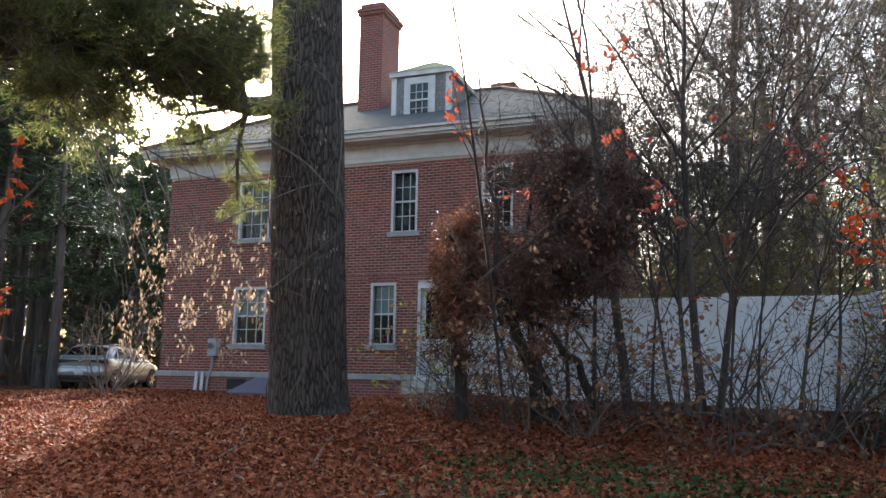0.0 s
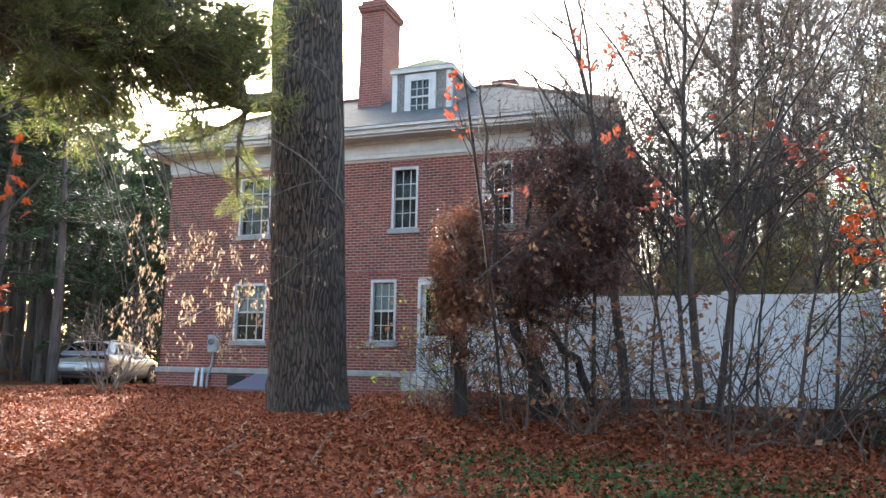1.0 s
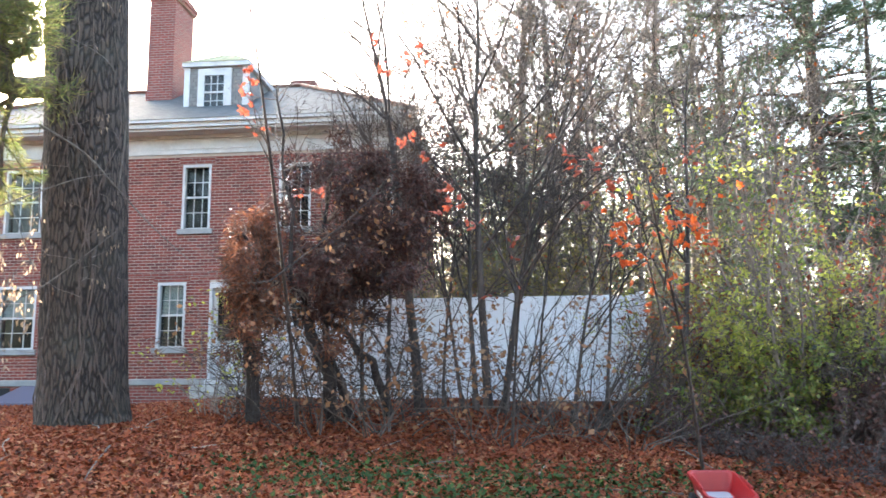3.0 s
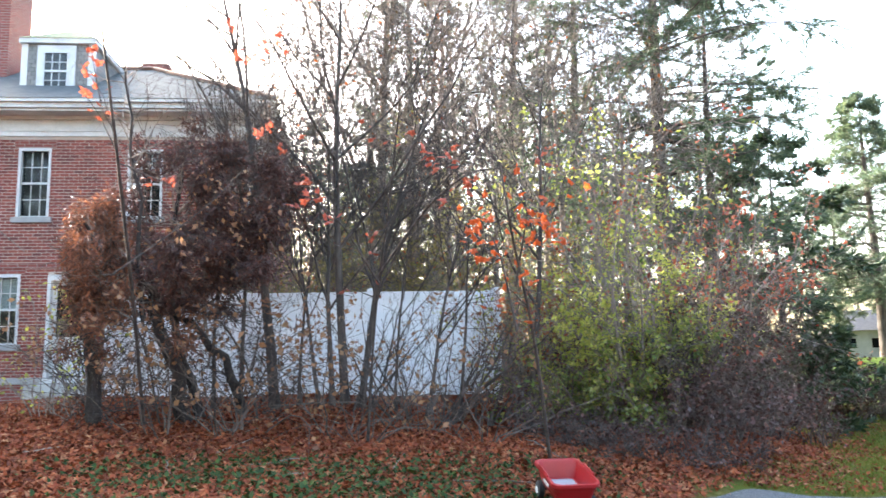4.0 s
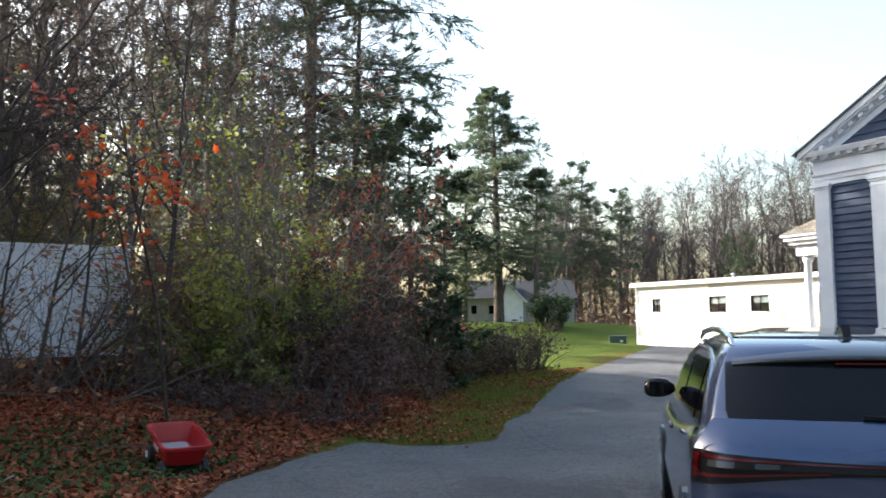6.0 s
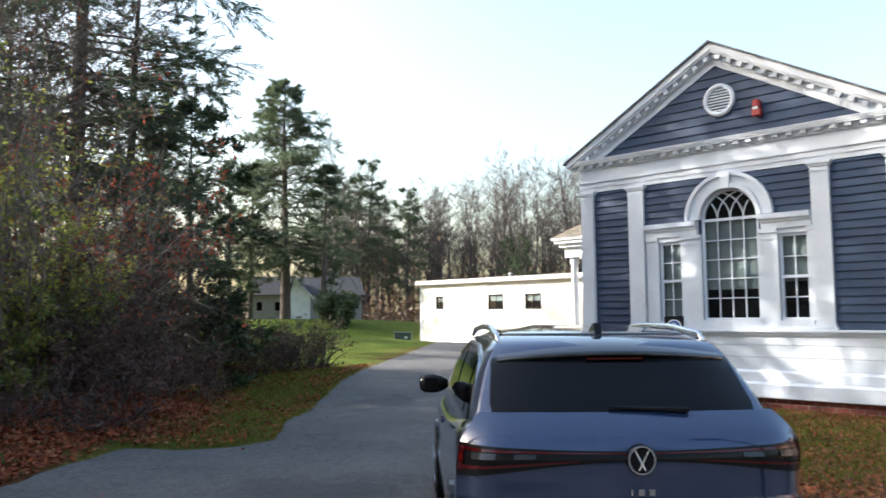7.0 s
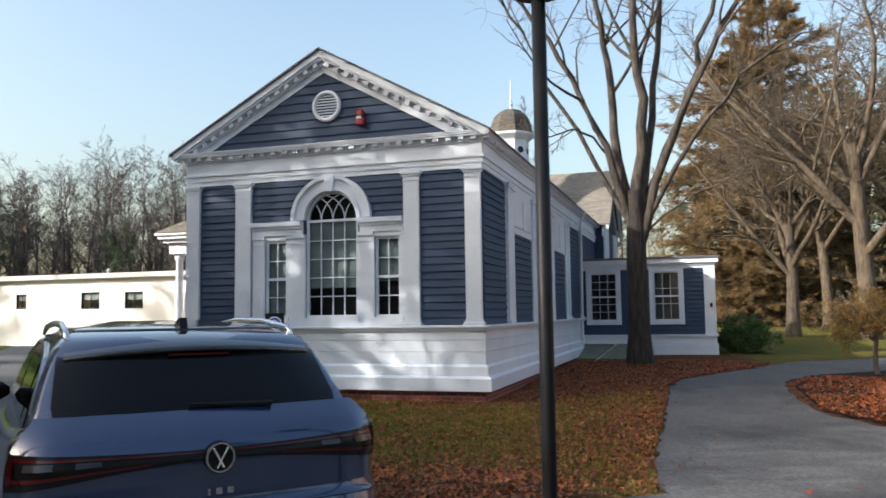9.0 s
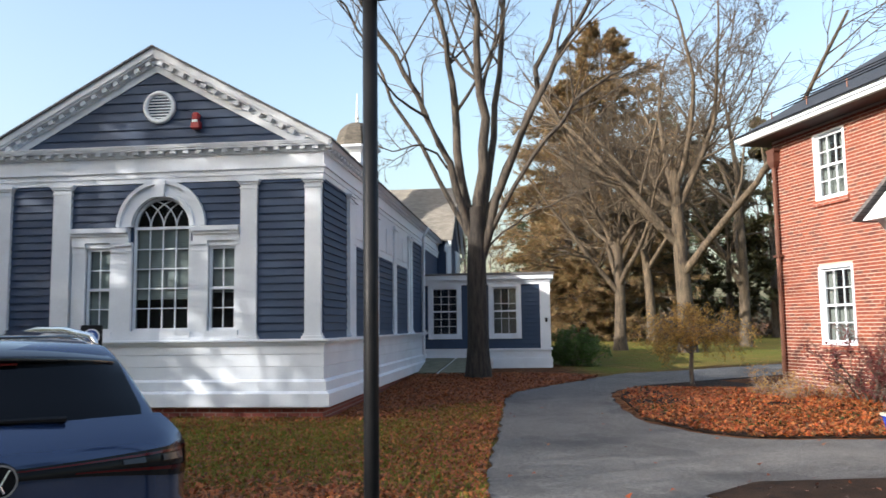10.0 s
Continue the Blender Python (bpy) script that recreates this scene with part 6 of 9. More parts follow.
def lobed_leaf(material):
    """An oak or maple leaf with pointed lobes, a little cupped."""
    g = Geo()
    rim = []
    for tip, r in ((-48, 0.30), (-8, 0.40), (38, 0.47), (90, 0.56), (142, 0.47), (188, 0.40), (228, 0.30)):
        for da, q in ((-17, 0.60), (-6, 0.86), (0, 1.0), (6, 0.86), (17, 0.60)):
            a = radians(tip + da)
            rim.append((r * q * 0.85 * math.cos(a), r * q * math.sin(a) + 0.4, 0.16 * math.cos(a) ** 2 - 0.10 * math.sin(a)))
    n = len(rim)
    g.v = rim + [(0, 0.42, -0.02), (0, -0.35, 0.08), (0.015, -0.35, 0.08)]
    g.f = [(i, (i + 1) % n, n) for i in range(n)] + [(0, n + 1, n + 2)]
    return g.mesh("leaf", material)


def hang_leaves(rng, t, pts, mesh, size):
    for p in pts:
        s = size * rng.uniform(0.7, 1.25)
        m = Matrix.Translation(tuple(p)) @ Euler((rng.uniform(2.0, 4.2), rng.uniform(-0.7, 0.7), rng.uniform(0, 6.28))).to_matrix().to_4x4() @ Matrix.Diagonal((s * rng.uniform(0.5, 1.05), s, s * rng.uniform(0.5, 2.0), 1))
        part("leaf", mesh, None, t).matrix_basis = m


SAPLING_BARK = bark("sapling_bark", (0.022, 0.017, 0.015), (0.085, 0.064, 0.054), 14.0, 0.5)


def thicket():
    rng = np.random.default_rng(31)
    # slim trunks before and behind the fence
    for deg, over, r, h, rad in ((13.4, 12.8, 12.9, 10.0, 0.085), (18.1, 17.8, 13.2, 9.5, 0.075), (19.1, 20.1, 13.0, 6.5, 0.060), (17.3, 16.4, 13.0, 6.0, 0.048), (16.5, 15.2, 12.9, 5.5, 0.034), (23.5, 25.2, 12.6, 4.6, 0.036),
                                 (26.0, 26.2, 12.7, 5.2, 0.032), (9.4, 9.0, 12.8, 5.5, 0.036), (11.0, 11.4, 12.6, 6.0, 0.040), (30.6, 31.2, 12.6, 7.0, 0.055), (21.6, 20.8, 13.0, 5.0, 0.026), (14.9, 15.8, 13.1, 5.0, 0.028)):
        lean = r * math.tan(radians(over - deg)) / 2.2
        way = np.array((math.cos(radians(deg)), -math.sin(radians(deg)))) * lean
        bare_tree(rng, az(deg, r), h, rad, "slim dark sapling with bare tangled twigs", SAPLING_BARK, tuple(way), 11, (6, 5, 3), 0.32, (20, 50), "sapling", "saplings by the fence", 0.0035)
    # stems that fan out from one stump, and arching suckers
    for deg, r, h, n, lean in ((24.6, 12.5, 2.3, 13, (0.75, -0.2)), (22.4, 12.6, 2.2, 7, (-0.55, 0.1)), (27.6, 12.5, 2.0, 8, (0.3, 0.0)), (19.0, 12.9, 2.4, 7, (0.6, 0.0))):
        shrub(rng, az(deg, r), h, "spray of bare dark suckers fanning out before the fence", n, 0.35, None, 0, material=SAPLING_BARK, name="shrub", radius=0.016, orders=(5, 3), wander=0.13, group="suckers by the fence", up=0.02, lean=lean)
    for deg, r, h, rad in ((20.8, 17.5, 12.5, 0.14), (24, 21, 14, 0.16), (26.5, 19, 12, 0.13), (32, 22, 14, 0.16), (36, 23, 13, 0.15), (30, 27, 15, 0.2), (33.6, 17.4, 11.0, 0.10), (37.6, 17.0, 9.5, 0.09), (22.6, 16.4, 10.5, 0.09), (17.4, 17.2, 10.5, 0.09), (19.6, 16.4, 9.5, 0.075), (25.2, 16.2, 9.5, 0.075), (28.6, 16.0, 9.0, 0.075)):
        bare_tree(rng, az(deg, r), h, rad, "tall bare tree with a dense crown of dark twigs", TWIG_BARK, (0, 0), 11, (7, 5, 4), 0.32, (25, 60), "tree", "bare trees behind the fence", 0.006)
    # low brambles
    for k in range(15):
        deg = 2 + 27 * (k + rng.uniform(-0.3, 0.3)) / 14
        r = rng.uniform(11.0, 13.2)
        shrub(rng, az(deg, r), rng.uniform(1.6, 2.6), "tangle of bare arching bramble stems with a few dry leaves", 8, 0.75, DRY_TAN, 130 if deg < 21 else 40, 0.095, 0.65, BRAMBLE_BARK, "bramble", 0.010, (4, 2), 0.24, "brambles by the fence", -0.05)
    # curled vines hung over the saplings
    t = thing("vine", pose(*az(24, 12)), "grey tangle of curled bare vines hung over saplings", "vine")
    n = 2700
    dg = np.radians(np.where(rng.uniform(0, 1, n) < 0.72, rng.uniform(12, 25, n), rng.uniform(32, 42, n)))
    rr, zz = rng.uniform(14.0, 17.5, n), rng.uniform(3.0, 9.0, n)
    o = az(24, 12)
    s = np.stack([rr * np.sin(dg), rr * np.cos(dg), zz], 1) - o
    c = run(rng, s, rng.normal(0, 1, (n, 3)), rng.uniform(0.8, 2.4, n), rng.uniform(0.004, 0.011, n), 9, 0.42, 0.0, 0.5)
    wood("stem_clump", [c], [3], GREY_BARK, t)
    p, w = sample(rng, c, 2200, 0.0, 1.0, 0.02)
    crown("foliage", rng, p, 0.07, SCRUB_RED, t, 0.6, w * 0.2)


CEDAR_BARK = bark("cedar_bark", (0.014, 0.011, 0.010), (0.055, 0.040, 0.034), 14.0, 0.6)
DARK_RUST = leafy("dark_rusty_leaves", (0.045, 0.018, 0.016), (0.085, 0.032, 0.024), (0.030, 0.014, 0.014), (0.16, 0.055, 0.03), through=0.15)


def rusty_cedar():
    """A dead, rust-brown conifer that leans over the fence."""
    rng = np.random.default_rng(41)
    at = az(8.6, 12.3)
    t = thing("dead_cedar", pose(*at), "dead rust-brown cedar leaning on several bent trunks", "tree")
    def curve(pts, r0, r1, k=12):
        p = np.array(pts) - at
        s = np.linspace(0, len(p) - 1, k)
        i = np.minimum(s.astype(int), len(p) - 2)
        w = (s - i)[:, None]
        q = p[i] * (1 - w) + p[i + 1] * w
        for _ in range(2):
            q[1:-1] = (q[:-2] + 2 * q[1:-1] + q[2:]) / 4
        return q[None], np.linspace(r0, r1, k)[None]
    trunks = [curve([az(7.9, 12.2) - (0, 0, 0.15), az(7.0, 12.1, 1.8), az(6.0, 12.0, 2.35), az(4.5, 11.9, 2.75), az(2.8, 11.8, 3.1), az(1.2, 11.8, 3.7)], 0.14, 0.03),
              curve([az(8.8, 12.4) - (0, 0, 0.15), az(7.8, 12.2, 1.8), az(6.6, 12.0, 2.6), az(6.7, 11.9, 3.6), az(7.0, 11.8, 4.9)], 0.15, 0.03),
              curve([az(11.5, 12.6) - (0, 0, 0.15), az(10.4, 12.4, 1.82), az(9.0, 12.2, 2.1), az(7.0, 12.1, 2.5), az(5.2, 11.9, 2.75), az(3.8, 11.8, 3.3)], 0.14, 0.03),
              curve([az(2.2, 12.2) - (0, 0, 0.15), az(2.1, 12.1, 2.0), az(1.8, 12.0, 2.7), az(2.5, 11.9, 3.4)], 0.20, 0.07),
              curve([az(4.9, 12.0, 2.4), az(4.7, 11.8, 3.6), az(3.6, 11.6, 4.8), az(2.9, 11.5, 6.4)], 0.07, 0.02)]
    for c in trunks:
        p = c[0].copy()
        p[:, 1:-1] += rng.normal(0, 0.045, p[:, 1:-1].shape)
        wood("trunk", [(p, c[1] * (0.85 if c is trunks[0] else 0.55))], [9], CEDAR_BARK, t, smooth=True)
    allp = (np.concatenate([c[0] for c in trunks]), np.concatenate([c[1] for c in trunks]))
    a = shoots(rng, allp, 15, (0.4, 1.0), (40, 90), (0.15, 0.36), 6, 0.16, 0.02, 0.3, rmin=0.008)
    b = shoots(rng, a, 8, (0.1, 1.0), (30, 80), (0.3, 0.7), 5, 0.25, -0.01, 0.5, rmin=0.004)
    wood("branchwork", [a, b], [4, 3], TWIG_BARK, t)
    # drooping masses of dead foliage
    blobs = [(1.2, 11.8, 3.45, 0.40, 0.62, 4600), (2.6, 11.8, 3.05, 0.42, 0.55, 4200), (3.4, 11.9, 2.6, 0.5, 0.36, 2400), (1.8, 11.9, 2.35, 0.45, 0.3, 1000), (8.3, 11.8, 3.75, 0.55, 0.62, 8000), (10.2, 11.8, 3.6, 0.52, 0.62, 7600), (9.2, 11.8, 3.05, 0.62, 0.36, 4600), (6.4, 11.9, 2.9, 0.4, 0.4, 1500),
             (9.4, 11.9, 4.7, 0.5, 0.55, 2600), (7.4, 11.9, 4.4, 0.5, 0.45, 2000), (11.0, 12.0, 4.3, 0.45, 0.5, 2200), (15.0, 12.8, 4.3, 0.45, 0.32, 1600), (4.2, 11.9, 3.9, 0.4, 0.5, 900), (11.8, 12.2, 3.2, 0.35, 0.4, 1100)]
    pale, dark = [], []
    for deg, r, z, w, h, n in blobs:
        k = 7 if n > 1000 else 4
        hub = rng.normal(0, 0.62, (k, 3)) * np.array((w, w, h)) + az(deg, r, z) - at
        q = hub[rng.integers(0, k, n)] + rng.normal(0, 0.22, (n, 3)) * np.array((w, w, h * 1.1))
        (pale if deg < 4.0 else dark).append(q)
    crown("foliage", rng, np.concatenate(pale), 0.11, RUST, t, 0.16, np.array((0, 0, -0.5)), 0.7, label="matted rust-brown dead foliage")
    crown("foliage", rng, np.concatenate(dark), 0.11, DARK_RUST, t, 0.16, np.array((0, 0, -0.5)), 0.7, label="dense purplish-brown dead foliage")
    pts = np.concatenate(pale + dark)
    crown("dry_leaf_sprinkle", rng, np.concatenate(dark)[rng.integers(0, 12000, 300)] + rng.normal(0, 0.12, (300, 3)) - np.array((0, 0.25, 0)), 0.095, DRY_TAN, t, 0.6, np.array((0, 0, -0.5)), 0.7, label="tan dry leaves caught in the dead foliage")
    low = np.stack([rng.uniform(-1.7, 1.2, 520), rng.uniform(-0.8, 0.3, 520), rng.uniform(0.0, 1.5, 520)], 1)
    snag = run(rng, low, rng.normal(0, 1, (520, 3)), rng.uniform(0.4, 1.5, 520), 0.006, 6, 0.3, 0.0)
    wood("snag_spray", [snag], [3], CEDAR_BARK, t)
    tw = run(rng, pts[rng.integers(0, len(pts), 1400)], rng.normal(0, 1, (1400, 3)), 0.5, 0.005, 5, 0.3, -0.05)
    wood("twig_spray", [tw], [3], DARK_BARK, t)


def oak_sapling(rng, at, paths, label, n, size, mesh, extra=0.03):
    t = thing("oak_sapling", pose(*at), label, "sapling")
    lv = []
    for pts, r0 in paths:
        p = np.array(pts) - at
        s = np.linspace(0, len(p) - 1, 12)
        i = np.minimum(s.astype(int), len(p) - 2)
        w = (s - i)[:, None]
        q = p[i] * (1 - w) + p[i + 1] * w
        q[1:-1] = (q[:-2] + 2 * q[1:-1] + q[2:]) / 4
        lv.append((q[None], np.linspace(r0, r0 * 0.3, 12)[None]))
    wood("stem", lv, [6] * len(lv), SAPLING_BARK, t, smooth=True)
    al = (np.concatenate([c[0] for c in lv]), np.concatenate([c[1] for c in lv]))
    a = shoots(rng, al, 6, (0.35, 1.0), (30, 65), (0.10, 0.28), 5, 0.14, 0.02, 0.5, rmin=0.004)
    wood("twig_spray", [a], [4], SAPLING_BARK, t)
    p, _ = sample(rng, a, n, 0.5, 1.0, extra)
    hang_leaves(rng, t, p, mesh, size)
    return t


thicket()
rusty_cedar()
shrub(np.random.default_rng(29), az(-21.6, 21.5), 2.6, "leafless grey shrub beside the parked car", 14, 0.6, None, 0, material=TWIG_BARK, name="shrub", radius=0.02, orders=(8, 6))
rng = np.random.default_rng(51)
BROWN_LEAF = leafy("dry_golden_leaves", (0.28, 0.16, 0.05), (0.38, 0.23, 0.07), (0.18, 0.10, 0.035), through=0.35)
orange_leaf, red_leaf = lobed_leaf(ORANGE), lobed_leaf(RED_LEAF)
oak_sapling(rng, az(5.2, 12.0), [([az(5.2, 12.0) - (0, 0, 0.1), az(4.4, 10.6, 2.5), az(3.2, 8.6, 3.9), az(2.2, 8.0, 4.8), az(1.2, 7.9, 5.6)], 0.026),
            ([az(3.3, 8.2, 2.6), az(9, 8.4, 3.3), az(12.5, 8.4, 3.9), az(12.0, 8.2, 5.2)], 0.009)], "thin oak sapling with sparse red-orange leaves", 70, 0.13, red_leaf)
oak_sapling(rng, az(19.6, 11.2), [([az(19.6, 11.2) - (0, 0, 0.1), az(20.2, 10.4, 2.4), az(21.2, 9.4, 3.4), az(22.2, 8.8, 4.6)], 0.022), ([az(20.6, 8.9, 2.7), az(24, 8.2, 3.3), az(27.0, 7.6, 3.5), az(30.5, 7.3, 3.45)], 0.014),
            ([az(20.6, 8.9, 2.6), az(18, 8.5, 3.2), az(15, 8.2, 3.5)], 0.012)], "thin oak sapling with a few orange leaves", 60, 0.135, red_leaf)
oak_sapling(rng, az(32.0, 10.2), [([az(32.0, 10.2) - (0, 0, 0.1), az(31.2, 9.0, 2.0), az(29.8, 7.4, 2.9), az(29.2, 7.3, 3.5)], 0.022), ([az(30.0, 7.5, 2.4), az(31.0, 7.2, 3.0), az(32.5, 7.0, 2.8)], 0.012), ([az(30.0, 7.5, 2.0), az(29.0, 7.3, 2.7), az(27.5, 7.1, 3.0)], 0.012)],
            "small oak with a bright orange cluster of leaves", 90, 0.125, orange_leaf, 0.10)
oak_sapling(rng, az(-28.5, 6.2), [([az(-29.5, 6.2) - (0, 0, 0.1), az(-29, 6.2, 1.6), az(-27.5, 6.1, 2.5), az(-24.4, 6.0, 2.95)], 0.02), ([az(-29, 6.2, 1.5), az(-28, 6.1, 1.9), az(-26.0, 6.0, 2.1)], 0.01)], "young maple with glowing orange leaves", 40, 0.11, orange_leaf, 0.05)

tan_leaf = lobed_leaf(DRY_TAN)
oak_sapling(rng, az(12.4, 12.2), [([az(12.4, 12.2) - (0, 0, 0.1), az(11.6, 11.8, 1.8), az(10.0, 11.5, 2.35), az(8.2, 11.4, 2.5)], 0.02), ([az(12.2, 12.0, 1.5), az(14.0, 11.7, 2.1), az(15.8, 11.5, 2.3)], 0.014), ([az(11.9, 11.9, 1.7), az(12.4, 11.5, 2.3), az(13.0, 11.3, 2.9)], 0.012)], "low oak sapling holding dry tan leaves", 120, 0.10, tan_leaf, 0.10)
oak_sapling(rng, az(6.2, 12.0), [([az(6.2, 12.0) - (0, 0, 0.1), az(5.4, 11.6, 1.8), az(4.4, 11.3, 2.4), az(3.0, 11.2, 2.5)], 0.018), ([az(5.8, 11.8, 1.6), az(7.4, 11.5, 2.2), az(8.6, 11.3, 2.4)], 0.012)], "low oak sapling holding dry tan leaves", 80, 0.10, tan_leaf, 0.10)
shrub(rng, az(-0.6, 12.9), 1.9, "thin bush with a few yellow-green leaves by the brick wall", 8, 0.4, LIME, 260, 0.08, 0.55, None, "shrub", 0.010, (6, 4))
shrub(rng, az(0.8, 12.6), 1.2, "grey tangle of bare stems before the side door", 12, 0.8, None, 0, material=TWIG_BARK, name="bramble", radius=0.008, orders=(6, 4), wander=0.25, group="brambles by the fence", up=-0.05)

# overgrown shrubs behind the fence and at its end
OLIVE = leafy("olive_leaves", (0.22, 0.22, 0.07), (0.32, 0.28, 0.10), (0.16, 0.17, 0.06), (0.40, 0.32, 0.13), through=0.6)
for deg, r, h in ((12.5, 18.0, 3.6), (15.5, 17.4, 4.2), (18.8, 17.2, 3.8), (22.0, 16.8, 4.4), (25.2, 16.4, 4.0), (28.2, 16.2, 4.2)):
    shrub(rng, az(deg, r), h, "overgrown olive-green shrub behind the white fence", 13, 0.45, OLIVE, 2600, 0.09, 0.5, None, "shrub", 0.016, (8, 6), group="shrubs behind the fence")
shrub(rng, az(31.0, 14.0), 2.7, "twiggy shrub with small red leaves at the fence end", 16, 0.4, SCRUB_RED, 1300, 0.07, 0.55, None, "shrub", 0.012, (9, 6))
shrub(rng, az(32.6, 13.2), 2.2, "twiggy shrub with small red leaves at the fence end", 16, 0.4, SCRUB_RED, 1000, 0.07, 0.55, None, "shrub", 0.012, (9, 6))
# shrubs at the edge of the wood, by the drive
# grey-green needles, paler than fir: glare and haze lightened into the colour
HEMLOCK_HAZE = leafy("hazed_hemlock_needles", (0.05, 0.085, 0.052), (0.09, 0.135, 0.075), (0.14, 0.165, 0.10), through=0.45)
HEDGE_LEAF = leafy("dark_hedge_leaves", (0.045, 0.03, 0.02), (0.08, 0.05, 0.03), (0.03, 0.035, 0.015), through=0.2)
MID_GREEN = leafy("mixed_green_leaves", (0.09, 0.15, 0.035), (0.18, 0.25, 0.055), (0.33, 0.36, 0.09), (0.13, 0.18, 0.05), (0.42, 0.34, 0.10), through=0.5)
shrub(rng, az(37.4, 13.2), 2.6, "leafy yellow-green shrub turning at the tips", 22, 0.62, LIME, 8000, 0.08, 0.5, None, "shrub", 0.018, (9, 6), up=-0.01)
shrub(rng, az(34.4, 13.4), 2.2, "leafy green and yellow shrub beside the fence", 16, 0.5, LIME, 2600, 0.08, 0.5, None, "shrub", 0.016, (8, 6), up=-0.02)
shrub(rng, az(37.6, 12.9), 1.5, "green arching shrub at the wood's edge", 16, 0.75, MID_GREEN, 4200, 0.085, 0.5, None, "shrub", 0.014, (9, 6), up=-0.06)
shrub(rng, az(35.2, 12.8), 1.5, "green arching shrub at the wood's edge", 14, 0.75, MID_GREEN, 2400, 0.085, 0.5, None, "shrub", 0.014, (9, 6), up=-0.06)
shrub(rng, az(37.6, 12.9), 4.8, "tall thin shrub with pale green and brown leaves", 12, 0.26, LIME, 1500, 0.075, 0.5, None, "shrub", 0.022, (8, 5), 0.11)
shrub(rng, az(40.2, 13.2), 4.2, "bare twiggy shrub with a few green leaves", 14, 0.35, MID_GREEN, 1300, 0.075, 0.5, None, "shrub", 0.02, (9, 6), 0.13)
for deg, r, h in ((42.8, 14.6, 2.6), (44.6, 15.6, 2.3), (46.4, 16.6, 2.0), (41.6, 13.2, 1.9), (48.4, 17.6, 1.6)):
    shrub(rng, az(deg, r), h, "dark brown-green thicket bush at the wood's edge", 18, 0.55, HEDGE_LEAF, 1500, 0.08, 0.5, DARK_BARK, "shrub", 0.018, (9, 6), group="dark thicket bushes")
for deg, r, h in ((31.2, 12.0, 0.9), (32.6, 11.6, 0.9), (34.4, 11.2, 0.7), (36.4, 11.0, 0.7), (38.6, 11.0, 0.7), (40.6, 11.2, 0.7), (42.4, 11.4, 0.7), (44.4, 11.6, 0.6)):
    shrub(rng, az(deg, r), h, "low tangle of bare brown bramble stems", 18, 0.95, DARK_RUST, 240, 0.06, 0.5, SAPLING_BARK, "bramble", 0.008, (6, 4), 0.25, "brambles by the drive", -0.08)
for deg, r, h, n in ((42.0, 14.2, 2.8, 1300), (43.4, 13.8, 2.0, 1200), (45.5, 15.0, 1.5, 1000), (41.5, 12.4, 1.2, 700), (46.5, 13.8, 1.0, 500), (49.0, 15.4, 1.2, 700), (43.8, 12.4, 1.2, 800), (41.0, 15.2, 4.2, 1300), (32.4, 12.6, 1.4, 600), (39.6, 12.2, 1.1, 600)):
    shrub(rng, az(deg, r), h, "dark reddish-brown scrub with sparse small leaves", 13, 0.6, DARK_RUST, int(n * 0.8), 0.075, 0.55, BRAMBLE_BARK, "shrub", 0.013, (8, 6), group="scrub along the drive")
shrub(rng, az(42.9, 14.2), 3.9, "tall thin shrub with red-orange leaves", 12, 0.4, RED_LEAF, 900, 0.075, 0.55, None, "shrub", 0.018, (8, 6))
shrub(rng, az(41.2, 13.4), 4.4, "tall thin shrub with red-orange leaves", 10, 0.4, RED_LEAF, 1200, 0.085, 0.55, None, "shrub", 0.018, (8, 5))
conifer(rng, az(40.3, 19.0), 17.0, 0.22, "tall dark hemlock with feathery drooping boughs", 0.30, 0.20, 110000, 0.17, HEMLOCK_HAZE, "hemlock_tree", -0.04, 190, 11, 0.14)
conifer(rng, az(34.3, 21.8), 17.0, 0.2, "tall dark hemlock among bare trees", 0.24, 0.1, 22000, 0.18, HEMLOCK_HAZE, "hemlock_tree", -0.04, 125, 9, 0.14)
conifer(rng, az(22.5, 26), 15.0, 0.28, "tall dark hemlock among bare trees", 0.24, 0.12, 18000, 0.2, HEMLOCK_HAZE, "hemlock_tree", -0.04, 80, 10, 0.14)
conifer(rng, az(29.5, 27), 16.5, 0.3, "tall dark hemlock among bare trees", 0.24, 0.1, 13000, 0.2, HEMLOCK_HAZE, "hemlock_tree", -0.04, 85, 10, 0.14)
conifer(rng, az(43.5, 20.5), 11.5, 0.18, "dark green cedar at the wood's edge", 0.24, 0.06, 30000, 0.16, HEMLOCK_HAZE, "cedar_tree", -0.03, 70, 9, 0.16)
conifer(rng, az(45.2, 18.0), 6.0, 0.12, "dark green cedar at the wood's edge", 0.36, 0.04, 12000, 0.14, HEMLOCK_HAZE, "cedar_tree", -0.02, 60, 9, 0.18)
conifer(rng, az(47.6, 21.0), 6.8, 0.12, "loose dark cedar at the wood's edge", 0.30, 0.08, 9000, 0.2, FIR, "cedar_tree", -0.02, 50, 8, 0.3)
conifer(rng, az(49.5, 17.5), 1.9, 0.05, "low dark yew bush", 0.5, 0.02, 5000, 0.14, FIR, "yew_bush", 0.0, 40, 7, 0.35)
for k, (deg, r) in enumerate(((51.0, 18.6), (52.4, 19.0), (53.8, 19.6), (55.2, 20.2), (56.4, 21.0))):
    shrub(rng, az(deg, r), 1.25, "twiggy hedge shrub with a few brown leaves", 28, 0.42, DARK_RUST, 800, 0.065, 0.6, DARK_BARK, "hedge_shrub", 0.014, (7, 4), group="hedge on the lawn")

